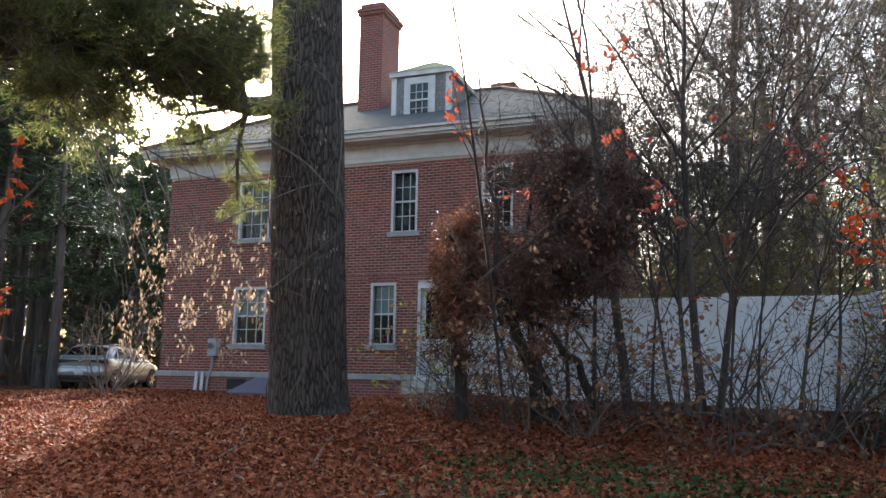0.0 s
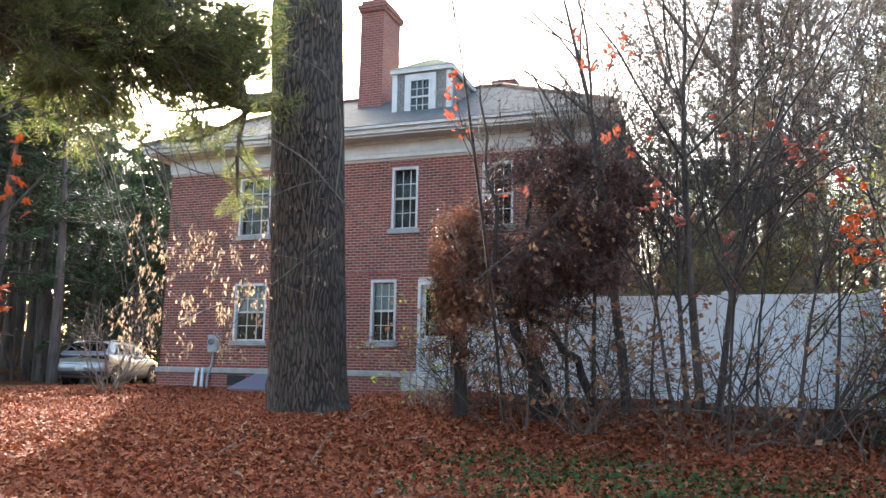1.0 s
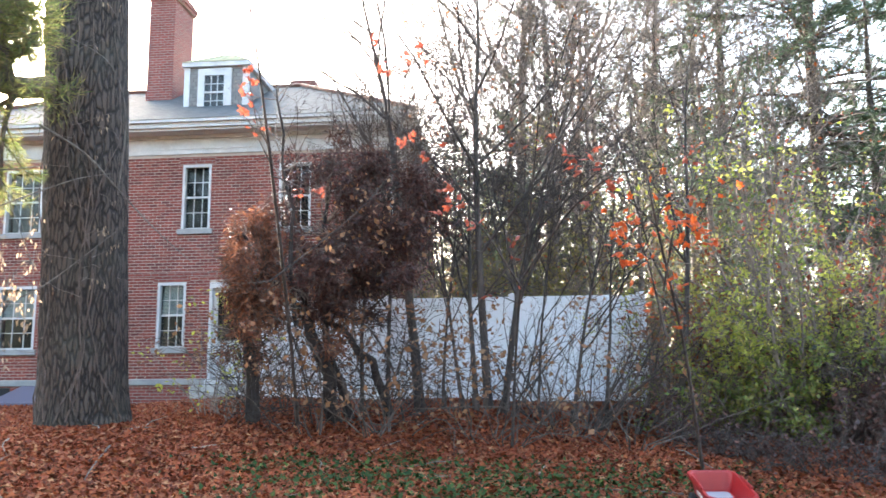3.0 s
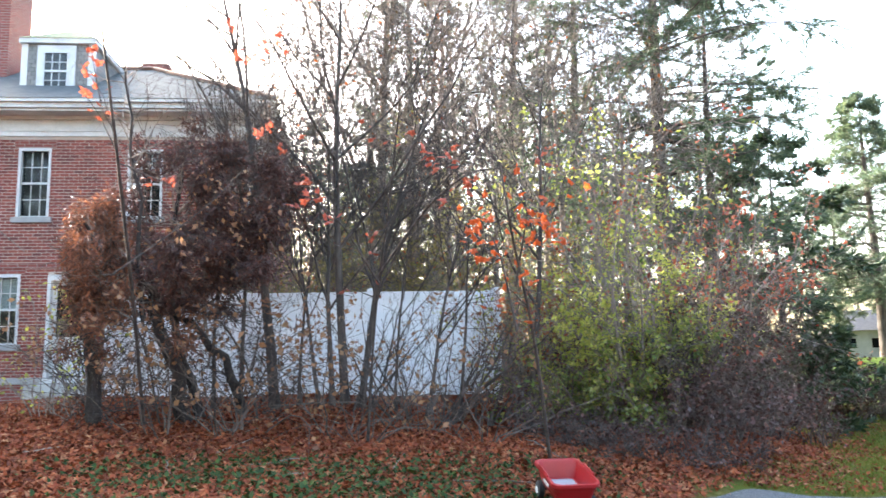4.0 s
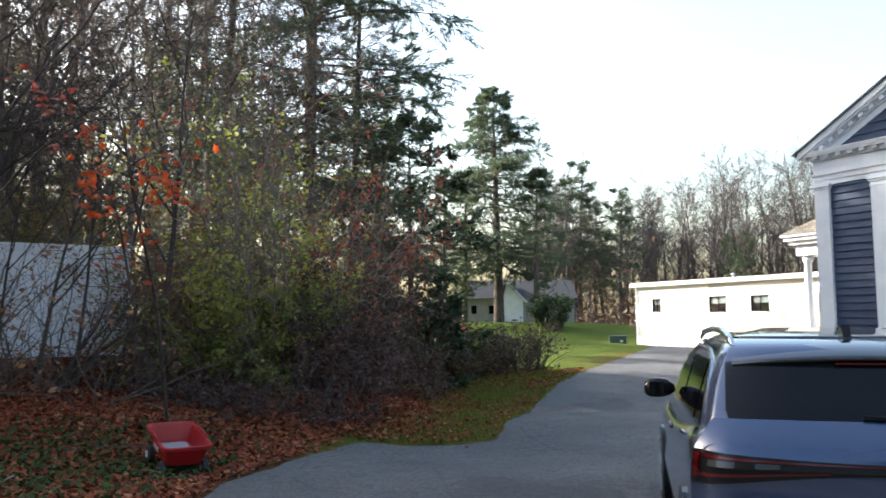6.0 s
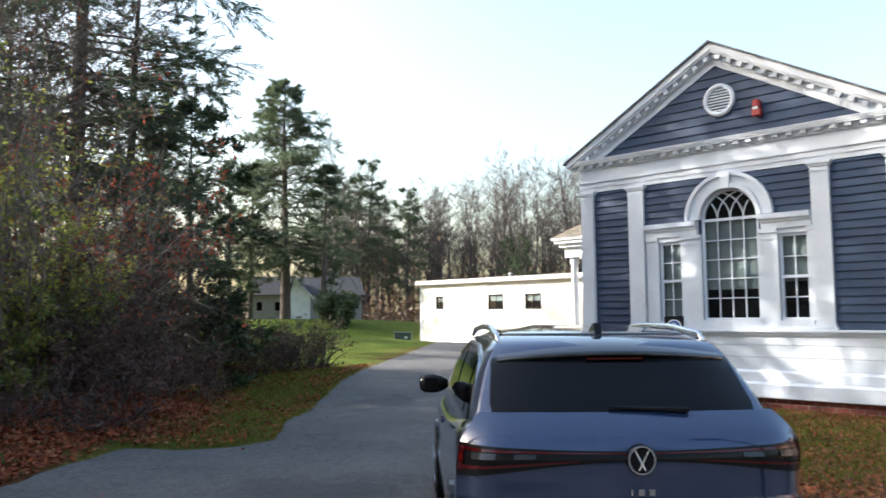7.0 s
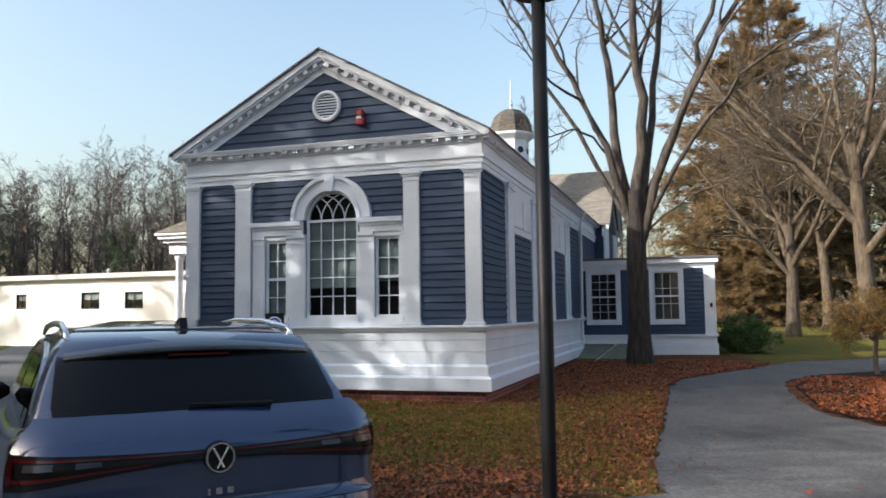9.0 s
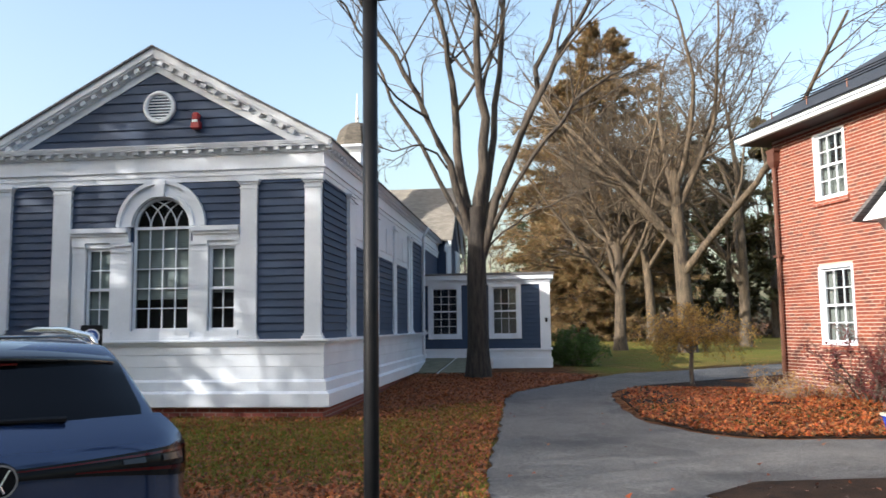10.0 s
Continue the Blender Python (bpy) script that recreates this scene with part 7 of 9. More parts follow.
# far lawn: pines, rhododendron
conifer(rng, az(53.65, 60.6), 18.4, 0.42, "tall lone fir with open layered boughs", 0.40, 0.22, 90000, 0.28, HEMLOCK_HAZE, "fir_tree", -0.06, 150, 13, 0.13, cone=0.7)
conifer(rng, az(51.2, 63), 12.5, 0.25, "slender dark pine on the far lawn", 0.2, 0.2, 15000, 0.3, HEMLOCK_HAZE, "pine_tree", -0.02, 55, 9, 0.13, cone=0.9)
conifer(rng, az(49.8, 58), 11.5, 0.22, "slender dark pine on the far lawn", 0.22, 0.15, 15000, 0.3, HEMLOCK_HAZE, "pine_tree", -0.02, 55, 9, 0.13, cone=0.9)
conifer(rng, az(56.3, 58), 11.5, 0.26, "ragged dark pine with uneven boughs", 0.28, 0.25, 15000, 0.3, HEMLOCK_HAZE, "pine_tree", -0.03, 45, 9, 0.13, cone=0.9)
shrub(rng, az(57.2, 52), 2.2, "large dark rounded rhododendron bush", 26, 0.8, FIR, 9000, 0.22, 0.4, None, "rhododendron", 0.03, (8, 5))

# ---- trees by the footpath ----
DARK_RED = leafy("dark_red_leaves", (0.07, 0.012, 0.016), (0.13, 0.022, 0.022), (0.04, 0.012, 0.014), through=0.25)
# bole copy of the maple bark, darkened in colour for the hall's shade
SHADED_BOLE_BARK = bark("shaded_maple_bole", (0.009, 0.0075, 0.007), (0.050, 0.040, 0.032), 12.0, 0.9)
MAPLE_BARK = bark("maple_bark", (0.012, 0.010, 0.0085), (0.075, 0.058, 0.044), 12.0, 0.7)
BACK_BARK = bark("weathered_maple_bark", (0.026, 0.020, 0.014), (0.115, 0.085, 0.056), 12.0, 0.8)
LARCH = leafy("larch_needles", (0.19, 0.12, 0.065), (0.28, 0.18, 0.095), (0.17, 0.13, 0.06), (0.12, 0.11, 0.05), through=0.4)
WARM_FIR = leafy("olive_needles", (0.035, 0.045, 0.018), (0.075, 0.075, 0.030), (0.10, 0.075, 0.035), through=0.2)


def glide(pts, at, r0, r1, k=14):
    """A smooth limb through a few places, as one polyline with its radii."""
    p = np.array(pts) - at
    u = np.linspace(0, len(p) - 1, k)
    i = np.minimum(u.astype(int), len(p) - 2)
    w = (u - i)[:, None]
    q = p[i] * (1 - w) + p[i + 1] * w
    for _ in range(2):
        q[1:-1] = (q[:-2] + 2 * q[1:-1] + q[2:]) / 4
    return q[None], np.linspace(r0, r1, k)[None]


def annex_maple():
    """The maple before the annex: a short bole that parts into steep limbs."""
    rng = np.random.default_rng(83)
    at = az(105.84, 22.8)
    t = thing("maple_tree", pose(*at), "large bare maple with a forked trunk, the bole coloured darker for shade", "tree")
    base = at[2]
    bole = glide([az(105.84, 22.8, base - 0.2), az(105.86, 22.8, 1.9), az(105.8, 22.8, 3.2), az(105.9, 22.8, 4.2), az(105.8, 22.8, 5.0)], at, 0.31, 0.23)
    foot = glide([az(105.84, 22.8, base - 0.2), az(105.84, 22.8, base + 0.35), az(105.85, 22.8, base + 1.1)], at, 0.42, 0.28)
    wood("trunk", [bole, foot], [18, 18], SHADED_BOLE_BARK, t, smooth=True)
    ways = [((105.6, 4.9), (104.2, 6.3), (102.4, 7.7), (100.4, 9.1), (98.2, 10.6), (96.4, 12.4), 22.2, 0.13),
            ((105.6, 5.2), (104.4, 6.9), (104.1, 8.6), (103.9, 10.1), (102.9, 11.9), (101.9, 14.2), 23.3, 0.16),
            ((105.9, 5.3), (106.2, 6.9), (106.2, 8.6), (105.9, 10.2), (105.5, 12.4), (105.3, 15.0), 22.8, 0.19),
            ((106.2, 5.0), (107.6, 6.4), (109.2, 8.2), (110.7, 9.9), (112.0, 11.8), (113.2, 14.0), 23.4, 0.14),
            ((106.2, 4.4), (107.8, 6.1), (110.2, 8.0), (112.8, 9.7), (114.8, 11.0), (116.6, 12.6), 22.2, 0.14),
            ((106.4, 4.8), (109.2, 6.4), (112.2, 7.3), (115.0, 7.9), (116.7, 8.3), (118.0, 8.5), 21.6, 0.08),
            ((105.4, 5.0), (102.6, 6.8), (99.8, 8.6), (97.7, 10.3), (96.1, 11.5), (94.4, 12.4), 23.8, 0.08),
            ((106.0, 5.2), (107.4, 7.2), (108.0, 9.4), (108.4, 11.6), (108.6, 13.6), (108.5, 15.6), 23.2, 0.13),
            ((104.3, 6.8), (102.8, 7.0), (101.4, 6.7), (100.2, 6.4), (99.2, 6.5), (98.4, 6.9), 22.0, 0.04),
            ((106.4, 4.6), (108.0, 4.9), (110.4, 4.8), (112.2, 5.1), (113.6, 5.0), (115.0, 5.3), 22.4, 0.035)]
    limbs = [glide([az(d, 22.8 + (w[6] - 22.8) * min(1.0, j / 2), z) for j, (d, z) in enumerate((d, z - (0.85, 0.45, 0.15, 0, 0, 0)[k]) for k, (d, z) in enumerate(w[:6]))], at, w[7] * 0.95, w[7] * 0.2) for w in ways]
    al = (np.concatenate([l[0] for l in limbs]), np.concatenate([l[1] for l in limbs]))
    al[0][:, 2:-1] += rng.normal(0, 0.055, al[0][:, 2:-1].shape) + np.cumsum(rng.normal(0, 0.05, al[0][:, 2:-1].shape), 1)
    b = shoots(rng, al, 7, (0.34, 0.98), (22, 50), (0.22, 0.5), 7, 0.10, 0.05, 0.5, rmin=0.016)
    c = shoots(rng, b, 7, (0.2, 1.0), (25, 55), (0.28, 0.55), 5, 0.15, 0.03, 0.55, rmin=0.009)
    d = shoots(rng, c, 5, (0.15, 1.0), (25, 60), (0.35, 0.65), 4, 0.18, 0.02, 0.6, rmin=0.006)
    wood("branchwork", [al, b], [9, 5], MAPLE_BARK, t, smooth=True)
    wood("twig_spray", [c, d], [3, 3], BACK_BARK, t)


def weeping_tree():
    """A short crooked trunk under a mop of arching, hanging shoots."""
    rng = np.random.default_rng(87)
    at = np.array((19.0, -11.06, land(19.0, -11.06)))
    t = thing("weeping_tree", pose(*at), "small weeping ornamental tree with dry golden leaves", "tree")
    stem = glide([at - (0, 0, 0.1), at + (0.05, 0.03, 0.35), at + (-0.03, 0.02, 0.75), at + (0.02, 0.0, 1.25)], at, 0.06, 0.045, 10)
    n = 16
    a = np.arange(n) * 2.4 + rng.normal(0, 0.3, n)
    start = stem[0][0][rng.integers(6, 10, n)]
    out = rng.uniform(0.25, 1.5, n)
    limbs = run(rng, start, np.stack([np.cos(a) * out, np.sin(a) * out, np.ones(n)], 1), rng.uniform(1.0, 1.65, n), 0.022, 9, 0.16, -0.10, 0.35)
    b = shoots(rng, limbs, 11, (0.3, 1.0), (30, 80), (0.35, 0.7), 7, 0.16, -0.20, 0.5, rmin=0.006)
    c = shoots(rng, b, 6, (0.15, 1.0), (25, 65), (0.4, 0.8), 5, 0.16, -0.22, 0.6, rmin=0.004)
    wood("trunk", [stem], [12], GREY_BARK, t, smooth=True)
    wood("branchwork", [limbs, b], [6, 4], GREY_BARK, t)
    wood("twig_spray", [c], [3], BROWN_TWIG, t)
    p, w = sample(rng, c, 9000, 0.1, 1.0, 0.03)
    crown("foliage", rng, p, 0.06, GOLD_OLIVE, t, 0.4, w * 0.4 + np.array((0, 0, -0.5)), 0.6, 0.25)


GOLD_OLIVE = leafy("dry_golden_olive_leaves", (0.40, 0.25, 0.065), (0.52, 0.34, 0.09), (0.28, 0.19, 0.05), (0.32, 0.14, 0.04), through=0.5)
BROWN_TWIG = bark("brown_twig", (0.09, 0.06, 0.035), (0.20, 0.14, 0.08), 14.0, 0.3)
annex_maple()
bare_tree(rng, az(115.8, 42), 16, 0.32, "bare maple with a pale trunk", BACK_BARK, (0, 0), 11, (9, 7, 4), 0.45, (22, 58), "maple_tree", "bare trees on the back lawn", 0.014, 0.05, 0.40, (1.2, 1.9))
bare_tree(rng, az(120.2, 40), 21, 0.42, "stout bare maple with a rough grey trunk", BACK_BARK, (0, 0), 11, (9, 7, 4), 0.4, (20, 55), "maple_tree", "bare trees on the back lawn", 0.014, 0.045, 0.42, (1.2, 1.9))
bare_tree(rng, az(124.0, 46), 18, 0.32, "bare maple with spreading limbs", BACK_BARK, (0.05, 0.0), 15, (8, 7, 4), 0.18, (25, 62), "maple_tree", "bare trees on the back lawn", 0.014)
bare_tree(rng, az(118.0, 55), 21, 0.34, "bare maple with spreading limbs", BACK_BARK, (0, 0), 11, (9, 7, 4), 0.45, (20, 55), "maple_tree", "bare trees on the back lawn", 0.016, 0.06, 0.42, (1.2, 1.9))
conifer(rng, az(112.8, 58), 19, 0.4, "tall rusty-brown larch beyond the annex", 0.33, 0.04, 120000, 0.36, LARCH, "larch_tree", -0.02, 190, 11, 0.12)
conifer(rng, az(115.6, 60), 24, 0.5, "tall rusty-brown larch beyond the annex", 0.31, 0.04, 150000, 0.38, LARCH, "larch_tree", -0.02, 220, 11, 0.12)
for deg, r, h in ((117.8, 66, 15), (120.5, 70, 17), (123.2, 74, 16), (126.0, 70, 18), (129, 72, 15), (111, 75, 14)):
    conifer(rng, az(deg, r), h, 0.35, "dark pine in the wood beyond the lawn", 0.26, 0.1, 9000, 0.6, WARM_FIR, "pine_tree", -0.02, 50, 8, 0.3, "pines beyond the back lawn")
weeping_tree()
shrub(rng, az(112.6, 28), 1.15, "clipped round evergreen bush by the annex", 60, 1.0, GREEN, 16000, 0.075, 0.5, None, "box_bush", 0.014, (8, 6))
shrub(rng, az(130.5, 18.0), 1.6, "dark red lace-leaf maple by the brick wall", 12, 0.75, DARK_RED, 2600, 0.07, 0.4, DARK_BARK, "japanese_maple", 0.022, (8, 6), 0.2)
shrub(rng, az(133.5, 17.0), 1.9, "dark red lace-leaf maple by the brick wall", 12, 0.75, DARK_RED, 2600, 0.07, 0.4, DARK_BARK, "japanese_maple", 0.022, (8, 6), 0.2)
for deg, r in ((124.5, 18.8), (126.2, 18.2), (128.0, 18.4)):
    shrub(rng, az(deg, r), 0.7, "low dry perennial clump in the leaf bed", 18, 0.9, BROWN_LEAF, 350, 0.06, 0.4, None, "perennial_clump", 0.006, (5, 4), group="clumps in the leaf bed")


# ---- far woods, one mass ----
FAR_SCRUB = leafy("far_scrub_leaves", (0.085, 0.052, 0.036), (0.13, 0.085, 0.055), (0.06, 0.055, 0.035), through=0.3)
FAR_BARK = bark("far_bark", (0.035, 0.029, 0.027), (0.11, 0.09, 0.082), 6.0, 0.2)


def woods():
    rng = np.random.default_rng(61)
    def bare(h):
        tr = run(rng, np.array([(0, 0, -0.5)]), [(0, 0, 1)], h * 0.95, h * 0.014, 6, 0.03, 0.02, 0.1)
        a = shoots(rng, tr, 16, (0.25, 1.0), (20, 50), (0.25, 0.5), 5, 0.1, 0.06, 0.5)
        b = shoots(rng, a, 7, (0.2, 1.0), (25, 55), (0.3, 0.6), 4, 0.15, 0.04, 0.5, rmin=0.022)
        c = shoots(rng, b, 5, (0.2, 1.0), (25, 55), (0.35, 0.7), 3, 0.2, 0.03, 0.6, rmin=0.016)
        return tubes([tr, a, b, c], [6, 4, 3, 3])
    def needle(h, count=6500, size=0.5, slim=0.16, low=0.2):
        tr = run(rng, np.array([(0, 0, -0.5)]), [(0, 0, 1)], h, h * 0.016, 6, 0.02, 0.02, 0.08)
        f = rng.uniform(low, 0.98, 70)
        q = rng.uniform(0, 6.28, 70)
        d = np.stack([np.cos(q), np.sin(q), 0.4 * (f - 0.35)], 1)
        a = run(rng, np.stack([f * 0, f * 0, f * h - 0.5], 1), d, h * 0.26 * (1.03 - f) ** 0.8 * rng.uniform(0.5, 1.2, 70) + 0.3, 0.05, 5, 0.06, -0.01)
        b = shoots(rng, a, 7, (0.2, 1.0), (30, 60), (0.25, 0.5), 3, 0.1, 0.0, 0.5, flat=0.8)
        p, w = sample(rng, b, count, 0, 1, 0.08)
        return tubes([tr, a], [6, 3]), blades(rng, p, size, slim, w * 1.4, 0.5, 0.1)
    bares = [bare(17), bare(15), bare(18.5), bare(13)]
    pines = [needle(18), needle(15), needle(20)]
    nearer = [needle(17, 15000, 0.3, 0.13, 0.25), needle(19, 15000, 0.3, 0.13, 0.32)]
    tall = [needle(18, 11000, 0.3, 0.13, 0.42), needle(20, 11000, 0.3, 0.13, 0.46)]
    stem, leaf = [], []
    def place(store, vf, m):
        store.append((vf[0] @ np.array(m.to_3x3()).T + np.array(m.translation), vf[1]))
    spots = []
    for k in range(104):
        spots.append((56 + 24 * k / 103 + rng.uniform(-0.5, 0.5), rng.uniform(86, 122), 0.04))
    for k in range(12):
        spots.append((40 + 17 * k / 11, rng.uniform(80, 110), 0.15))
    for k in range(30):
        spots.append((-46 + 24 * k / 29 + rng.uniform(-0.5, 0.5), rng.uniform(46, 75), 0.08))
    for k in range(16):
        spots.append((14 + 30 * k / 15 + rng.uniform(-0.8, 0.8), rng.uniform(42, 75), 0.3))
    for k in range(26):
        spots.append((104 + 34 * k / 25 + rng.uniform(-0.5, 0.5), rng.uniform(78, 115), 0.5))
    for k in range(24):
        spots.append((150 + 160 * k / 23, rng.uniform(45, 75), 0.3))
    # pines from 212 degrees on are unseen, added to darken car glass reflections
    spots += [(58.6, 88, 2.2), (59.4, 94, 2.2), (62.2, 88, 2.2), (60.4, 98, 2.2), (57.2, 96, 2.2), (69.5, 84, 3), (70.6, 82, 3), (-28, 38, 4), (-31, 34, 4)] + [(12.5 + 3.4 * k, 58 + 4 * (k % 3), 4) for k in range(6)] + [(-17.5 - 0.75 * k, 35 + 2.5 * (k % 4), 3) for k in range(9)] + [(-15.5 - 0.9 * k, 58 + 2 * (k % 4), 4) for k in range(12)] + [(212 + 8 * k, 17 + 3 * (k % 3), 4) for k in range(8)] + [(-25.3 - 0.75 * k, 33 + 3.5 * (k % 5), 5) for k in range(20)] + [(-13.5 - 0.8 * k, 62 + 4 * (k % 3), 4) for k in range(20)]
    for deg, r, kind in spots:
        x, y, z = az(deg, r)
        s = rng.uniform(0.8, 1.15) * (0.55 if kind == 3 else 1.12 if kind == 2.2 else 1.0)
        m = Matrix.Translation((x, y, z)) @ Matrix.Rotation(rng.uniform(0, 6.28), 4, "Z") @ Matrix.Scale(s, 4)
        if rng.uniform() < kind:
            q = tall[rng.integers(0, 2)] if kind == 5 else nearer[rng.integers(0, 2)] if kind in (4, 2.2) else pines[rng.integers(0, 3)]
            place(stem, q[0], m)
            place(leaf, q[1], m)
        else:
            place(stem, bares[rng.integers(0, 4)], m)
    def joined(store):
        n, vs, fs = 0, [], []
        for v, f in store:
            vs.append(v)
            fs.append(f + n)
            n += len(v)
        return np.concatenate(vs), np.concatenate(fs)
    w = thing("far_woods", pose(0, 0, 0), "belt of bare grey trees and dark pines, with unseen pines added behind the viewer", "woods", kind="stuff")
    tagged(part("tree_belt", quads_mesh("tree_belt", *joined(stem), FAR_BARK), None, w), kind="stuff")
    tagged(part("needle_belt", quads_mesh("needle_belt", *joined(leaf), FIR), None, w), kind="stuff")
    # undergrowth along the edge of the woods
    n = 26000
    dg = np.radians(np.concatenate([rng.uniform(38, 82, n // 2), np.where(rng.uniform(0, 1, n // 4) < 0.5, rng.uniform(-46, -14, n // 4), rng.uniform(14, 46, n // 4)), rng.uniform(102, 140, n // 4)]))
    rr = np.concatenate([rng.uniform(78, 100, n // 2), rng.uniform(36, 60, n // 4), rng.uniform(74, 92, n // 4)])
    zz = rng.exponential(1.3, n)
    at = np.stack([rr * np.sin(dg), rr * np.cos(dg), zz + 0.6], 1)
    tagged(crown("undergrowth", rng, at, 0.6, FAR_SCRUB, w, 0.5), kind="stuff")


woods()


# ---- cars ----
def table(pairs):
    xs, ys = [p[0] for p in pairs], [p[1] for p in pairs]
    return lambda x: float(np.interp(x, xs, ys))


def car_paint(name, c, metal=0.55, rough=0.3):
    n = Nodes(name)
    p = n.pos()
    dust = n.ramp(n.noise(p, 3.0, 6.0, 0.7), (0.45, (0, 0, 0)), (0.8, (0.06, 0.06, 0.06)))
    col = n.mix(dust, c, (0.16, 0.15, 0.14))
    n.out(col, n.math("ADD", n.math("MULTIPLY", n.noise(p, 2.0), 0.12), rough - 0.06), metal)
    n.put(n.bsdf.inputs["Coat Weight"], 1.0)
    n.put(n.bsdf.inputs["Coat Roughness"], 0.06)
    return n.m


CAR_GLASS = plain("dark_car_glass", (0.004, 0.0045, 0.006), 0.03, 0.0)
CAR_GLASS.node_tree.nodes["Principled BSDF"].inputs["Specular IOR Level"].default_value = 0.16
TRIM = plain("black_gloss_trim", (0.008, 0.008, 0.009), 0.2)
TRIM.node_tree.nodes["Principled BSDF"].inputs["Specular IOR Level"].default_value = 0.2
ROOF_GLOSS = plain("gloss_black_roof", (0.006, 0.0065, 0.008), 0.04)
ROOF_GLOSS.node_tree.nodes["Principled BSDF"].inputs["Coat Weight"].default_value = 1.0
CHROME = plain("brushed_chrome", (0.62, 0.64, 0.66), 0.22, 1.0)
TAIL_RED = plain("red_lens", (0.055, 0.001, 0.002), 0.12)
LENS = plain("clear_lens", (0.022, 0.023, 0.026), 0.15)


def build_car(m, label, paint, skirt, clearance=0.0):
    """A tall hatchback: y runs forward from the tail, x to its right."""
    c = thing("car", m, label, "car")
    hw = table([(0.05, 0.80), (0.10, 0.865), (0.2, 0.905), (0.45, 0.925), (3.6, 0.925), (4.1, 0.88), (4.45, 0.76), (4.58, 0.62)])
    zt = table([(0.05, 1.05), (0.12, 1.13), (0.24, 1.19), (0.6, 1.17), (1.2, 1.10), (2.0, 1.05), (3.3, 1.04), (3.8, 1.00), (4.2, 0.92), (4.5, 0.78), (4.58, 0.68)])
    zb = table([(0.05, 0.40), (0.2, 0.30), (0.6, 0.24), (4.0, 0.22), (4.58, 0.36)])
    rings = []
    ahead = lambda y: y + 0.09 * max(0.0, 1 - y / 0.6)
    for y in (0.05, 0.08, 0.12, 0.18, 0.26, 0.4, 0.6, 0.9, 1.3, 1.8, 2.4, 3.0, 3.4, 3.7, 4.0, 4.2, 4.35, 4.48, 4.55, 4.58):
        h, t, b = hw(y), zt(y), zb(y)
        half = [(0.80 * h, b), (0.94 * h, b + 0.05), (0.99 * h, b + 0.18), (1.0 * h, b + 0.36), (0.985 * h, (b + t) / 2 + 0.12), (0.995 * h, t - 0.17), (0.975 * h, t - 0.09), (0.92 * h, t - 0.03), (0.82 * h, t)]
        rings.append([(x, ahead(y), z) for x, z in half] + [(-x, ahead(y), z) for x, z in reversed(half)])
    part("body", Geo().stack(rings), paint, c, smooth=True)
    # cabin in level slices
    yr = table([(1.02, 0.16), (1.22, 0.22), (1.35, 0.36), (1.49, 0.50), (1.56, 0.58), (1.62, 0.9), (1.655, 1.5)])
    yf = table([(1.02, 3.75), (1.22, 3.35), (1.40, 2.95), (1.55, 2.55), (1.62, 2.3), (1.655, 1.9)])
    cw = table([(1.02, 0.86), (1.12, 0.83), (1.22, 0.80), (1.35, 0.762), (1.49, 0.705), (1.56, 0.66), (1.62, 0.55), (1.655, 0.28)])
    def slice_at(z, grow=0.0):
        w, a, b = cw(z) + grow, yr(z) - grow, yf(z) + grow
        pts = [(w * math.sin(t), a + 0.13 * abs(math.sin(t)) ** 3.5) for t in np.linspace(-math.pi / 2, math.pi / 2, 15)]
        pts += [(w * 1.0, a + 0.13 + (b - a - 0.4) * k / 5) for k in range(1, 5)]
        pts += [(w * math.sin(t), b - 0.25 * abs(math.sin(t)) ** 3) for t in np.linspace(math.pi / 2, -math.pi / 2, 11)]
        pts += [(-w, a + 0.13 + (b - a - 0.4) * k / 5) for k in range(4, 0, -1)]
        return [(x, y, z) for x, y in pts]
    part("cabin", Geo().stack([slice_at(z) for z in (1.02, 1.08, 1.14, 1.22, 1.30, 1.38, 1.45, 1.51, 1.55, 1.58, 1.605)]), paint, c, smooth=True)
    part("roof_panel", Geo().stack([slice_at(z, 0.001) for z in (1.60, 1.615, 1.628, 1.64, 1.648, 1.653, 1.655)]), ROOF_GLOSS, c, "glossy black roof", True)
    def rear_sheet(name, x0, x1, zs, mat, off, parent, label="", nx=17, edge=None):
        rows = []
        for z in zs:
            row = []
            for i in range(nx):
                x = x0 + (x1 - x0) * i / (nx - 1)
                s = min(1.0, abs(x) / cw(z))
                if edge:
                    x = max(-edge(z), min(edge(z), x))
                    s = min(1.0, abs(x) / cw(z))
                row.append((x, yr(z) + 0.13 * s ** 3.5 - off, z))
            rows.append(row)
        g = Geo()
        g.stack(rows, caps=False, close=False)
        n = len(g.v)
        g.stack([[(x, y + 0.006, z) for x, y, z in r] for r in rows], caps=False, close=False)
        return part(name, g, mat, parent, label, True)
    glass = rear_sheet("rear_window", -0.80, 0.80, [1.205, 1.26, 1.31, 1.36, 1.41, 1.45, 1.485], CAR_GLASS, 0.014, c, edge=table([(1.2, 0.715), (1.24, 0.73), (1.49, 0.69)]))
    part("brake_light", Geo().box(-0.16, 0.455, 1.478, 0.16, 0.475, 1.488), TAIL_RED, glass)
    part("wiper", Geo().tube([(0.32, 0.20, 1.235), (0.05, 0.215, 1.243), (-0.1, 0.22, 1.25)], [0.016, 0.011, 0.006], 6), TRIM, glass)
    spoil = Geo()
    rows = []
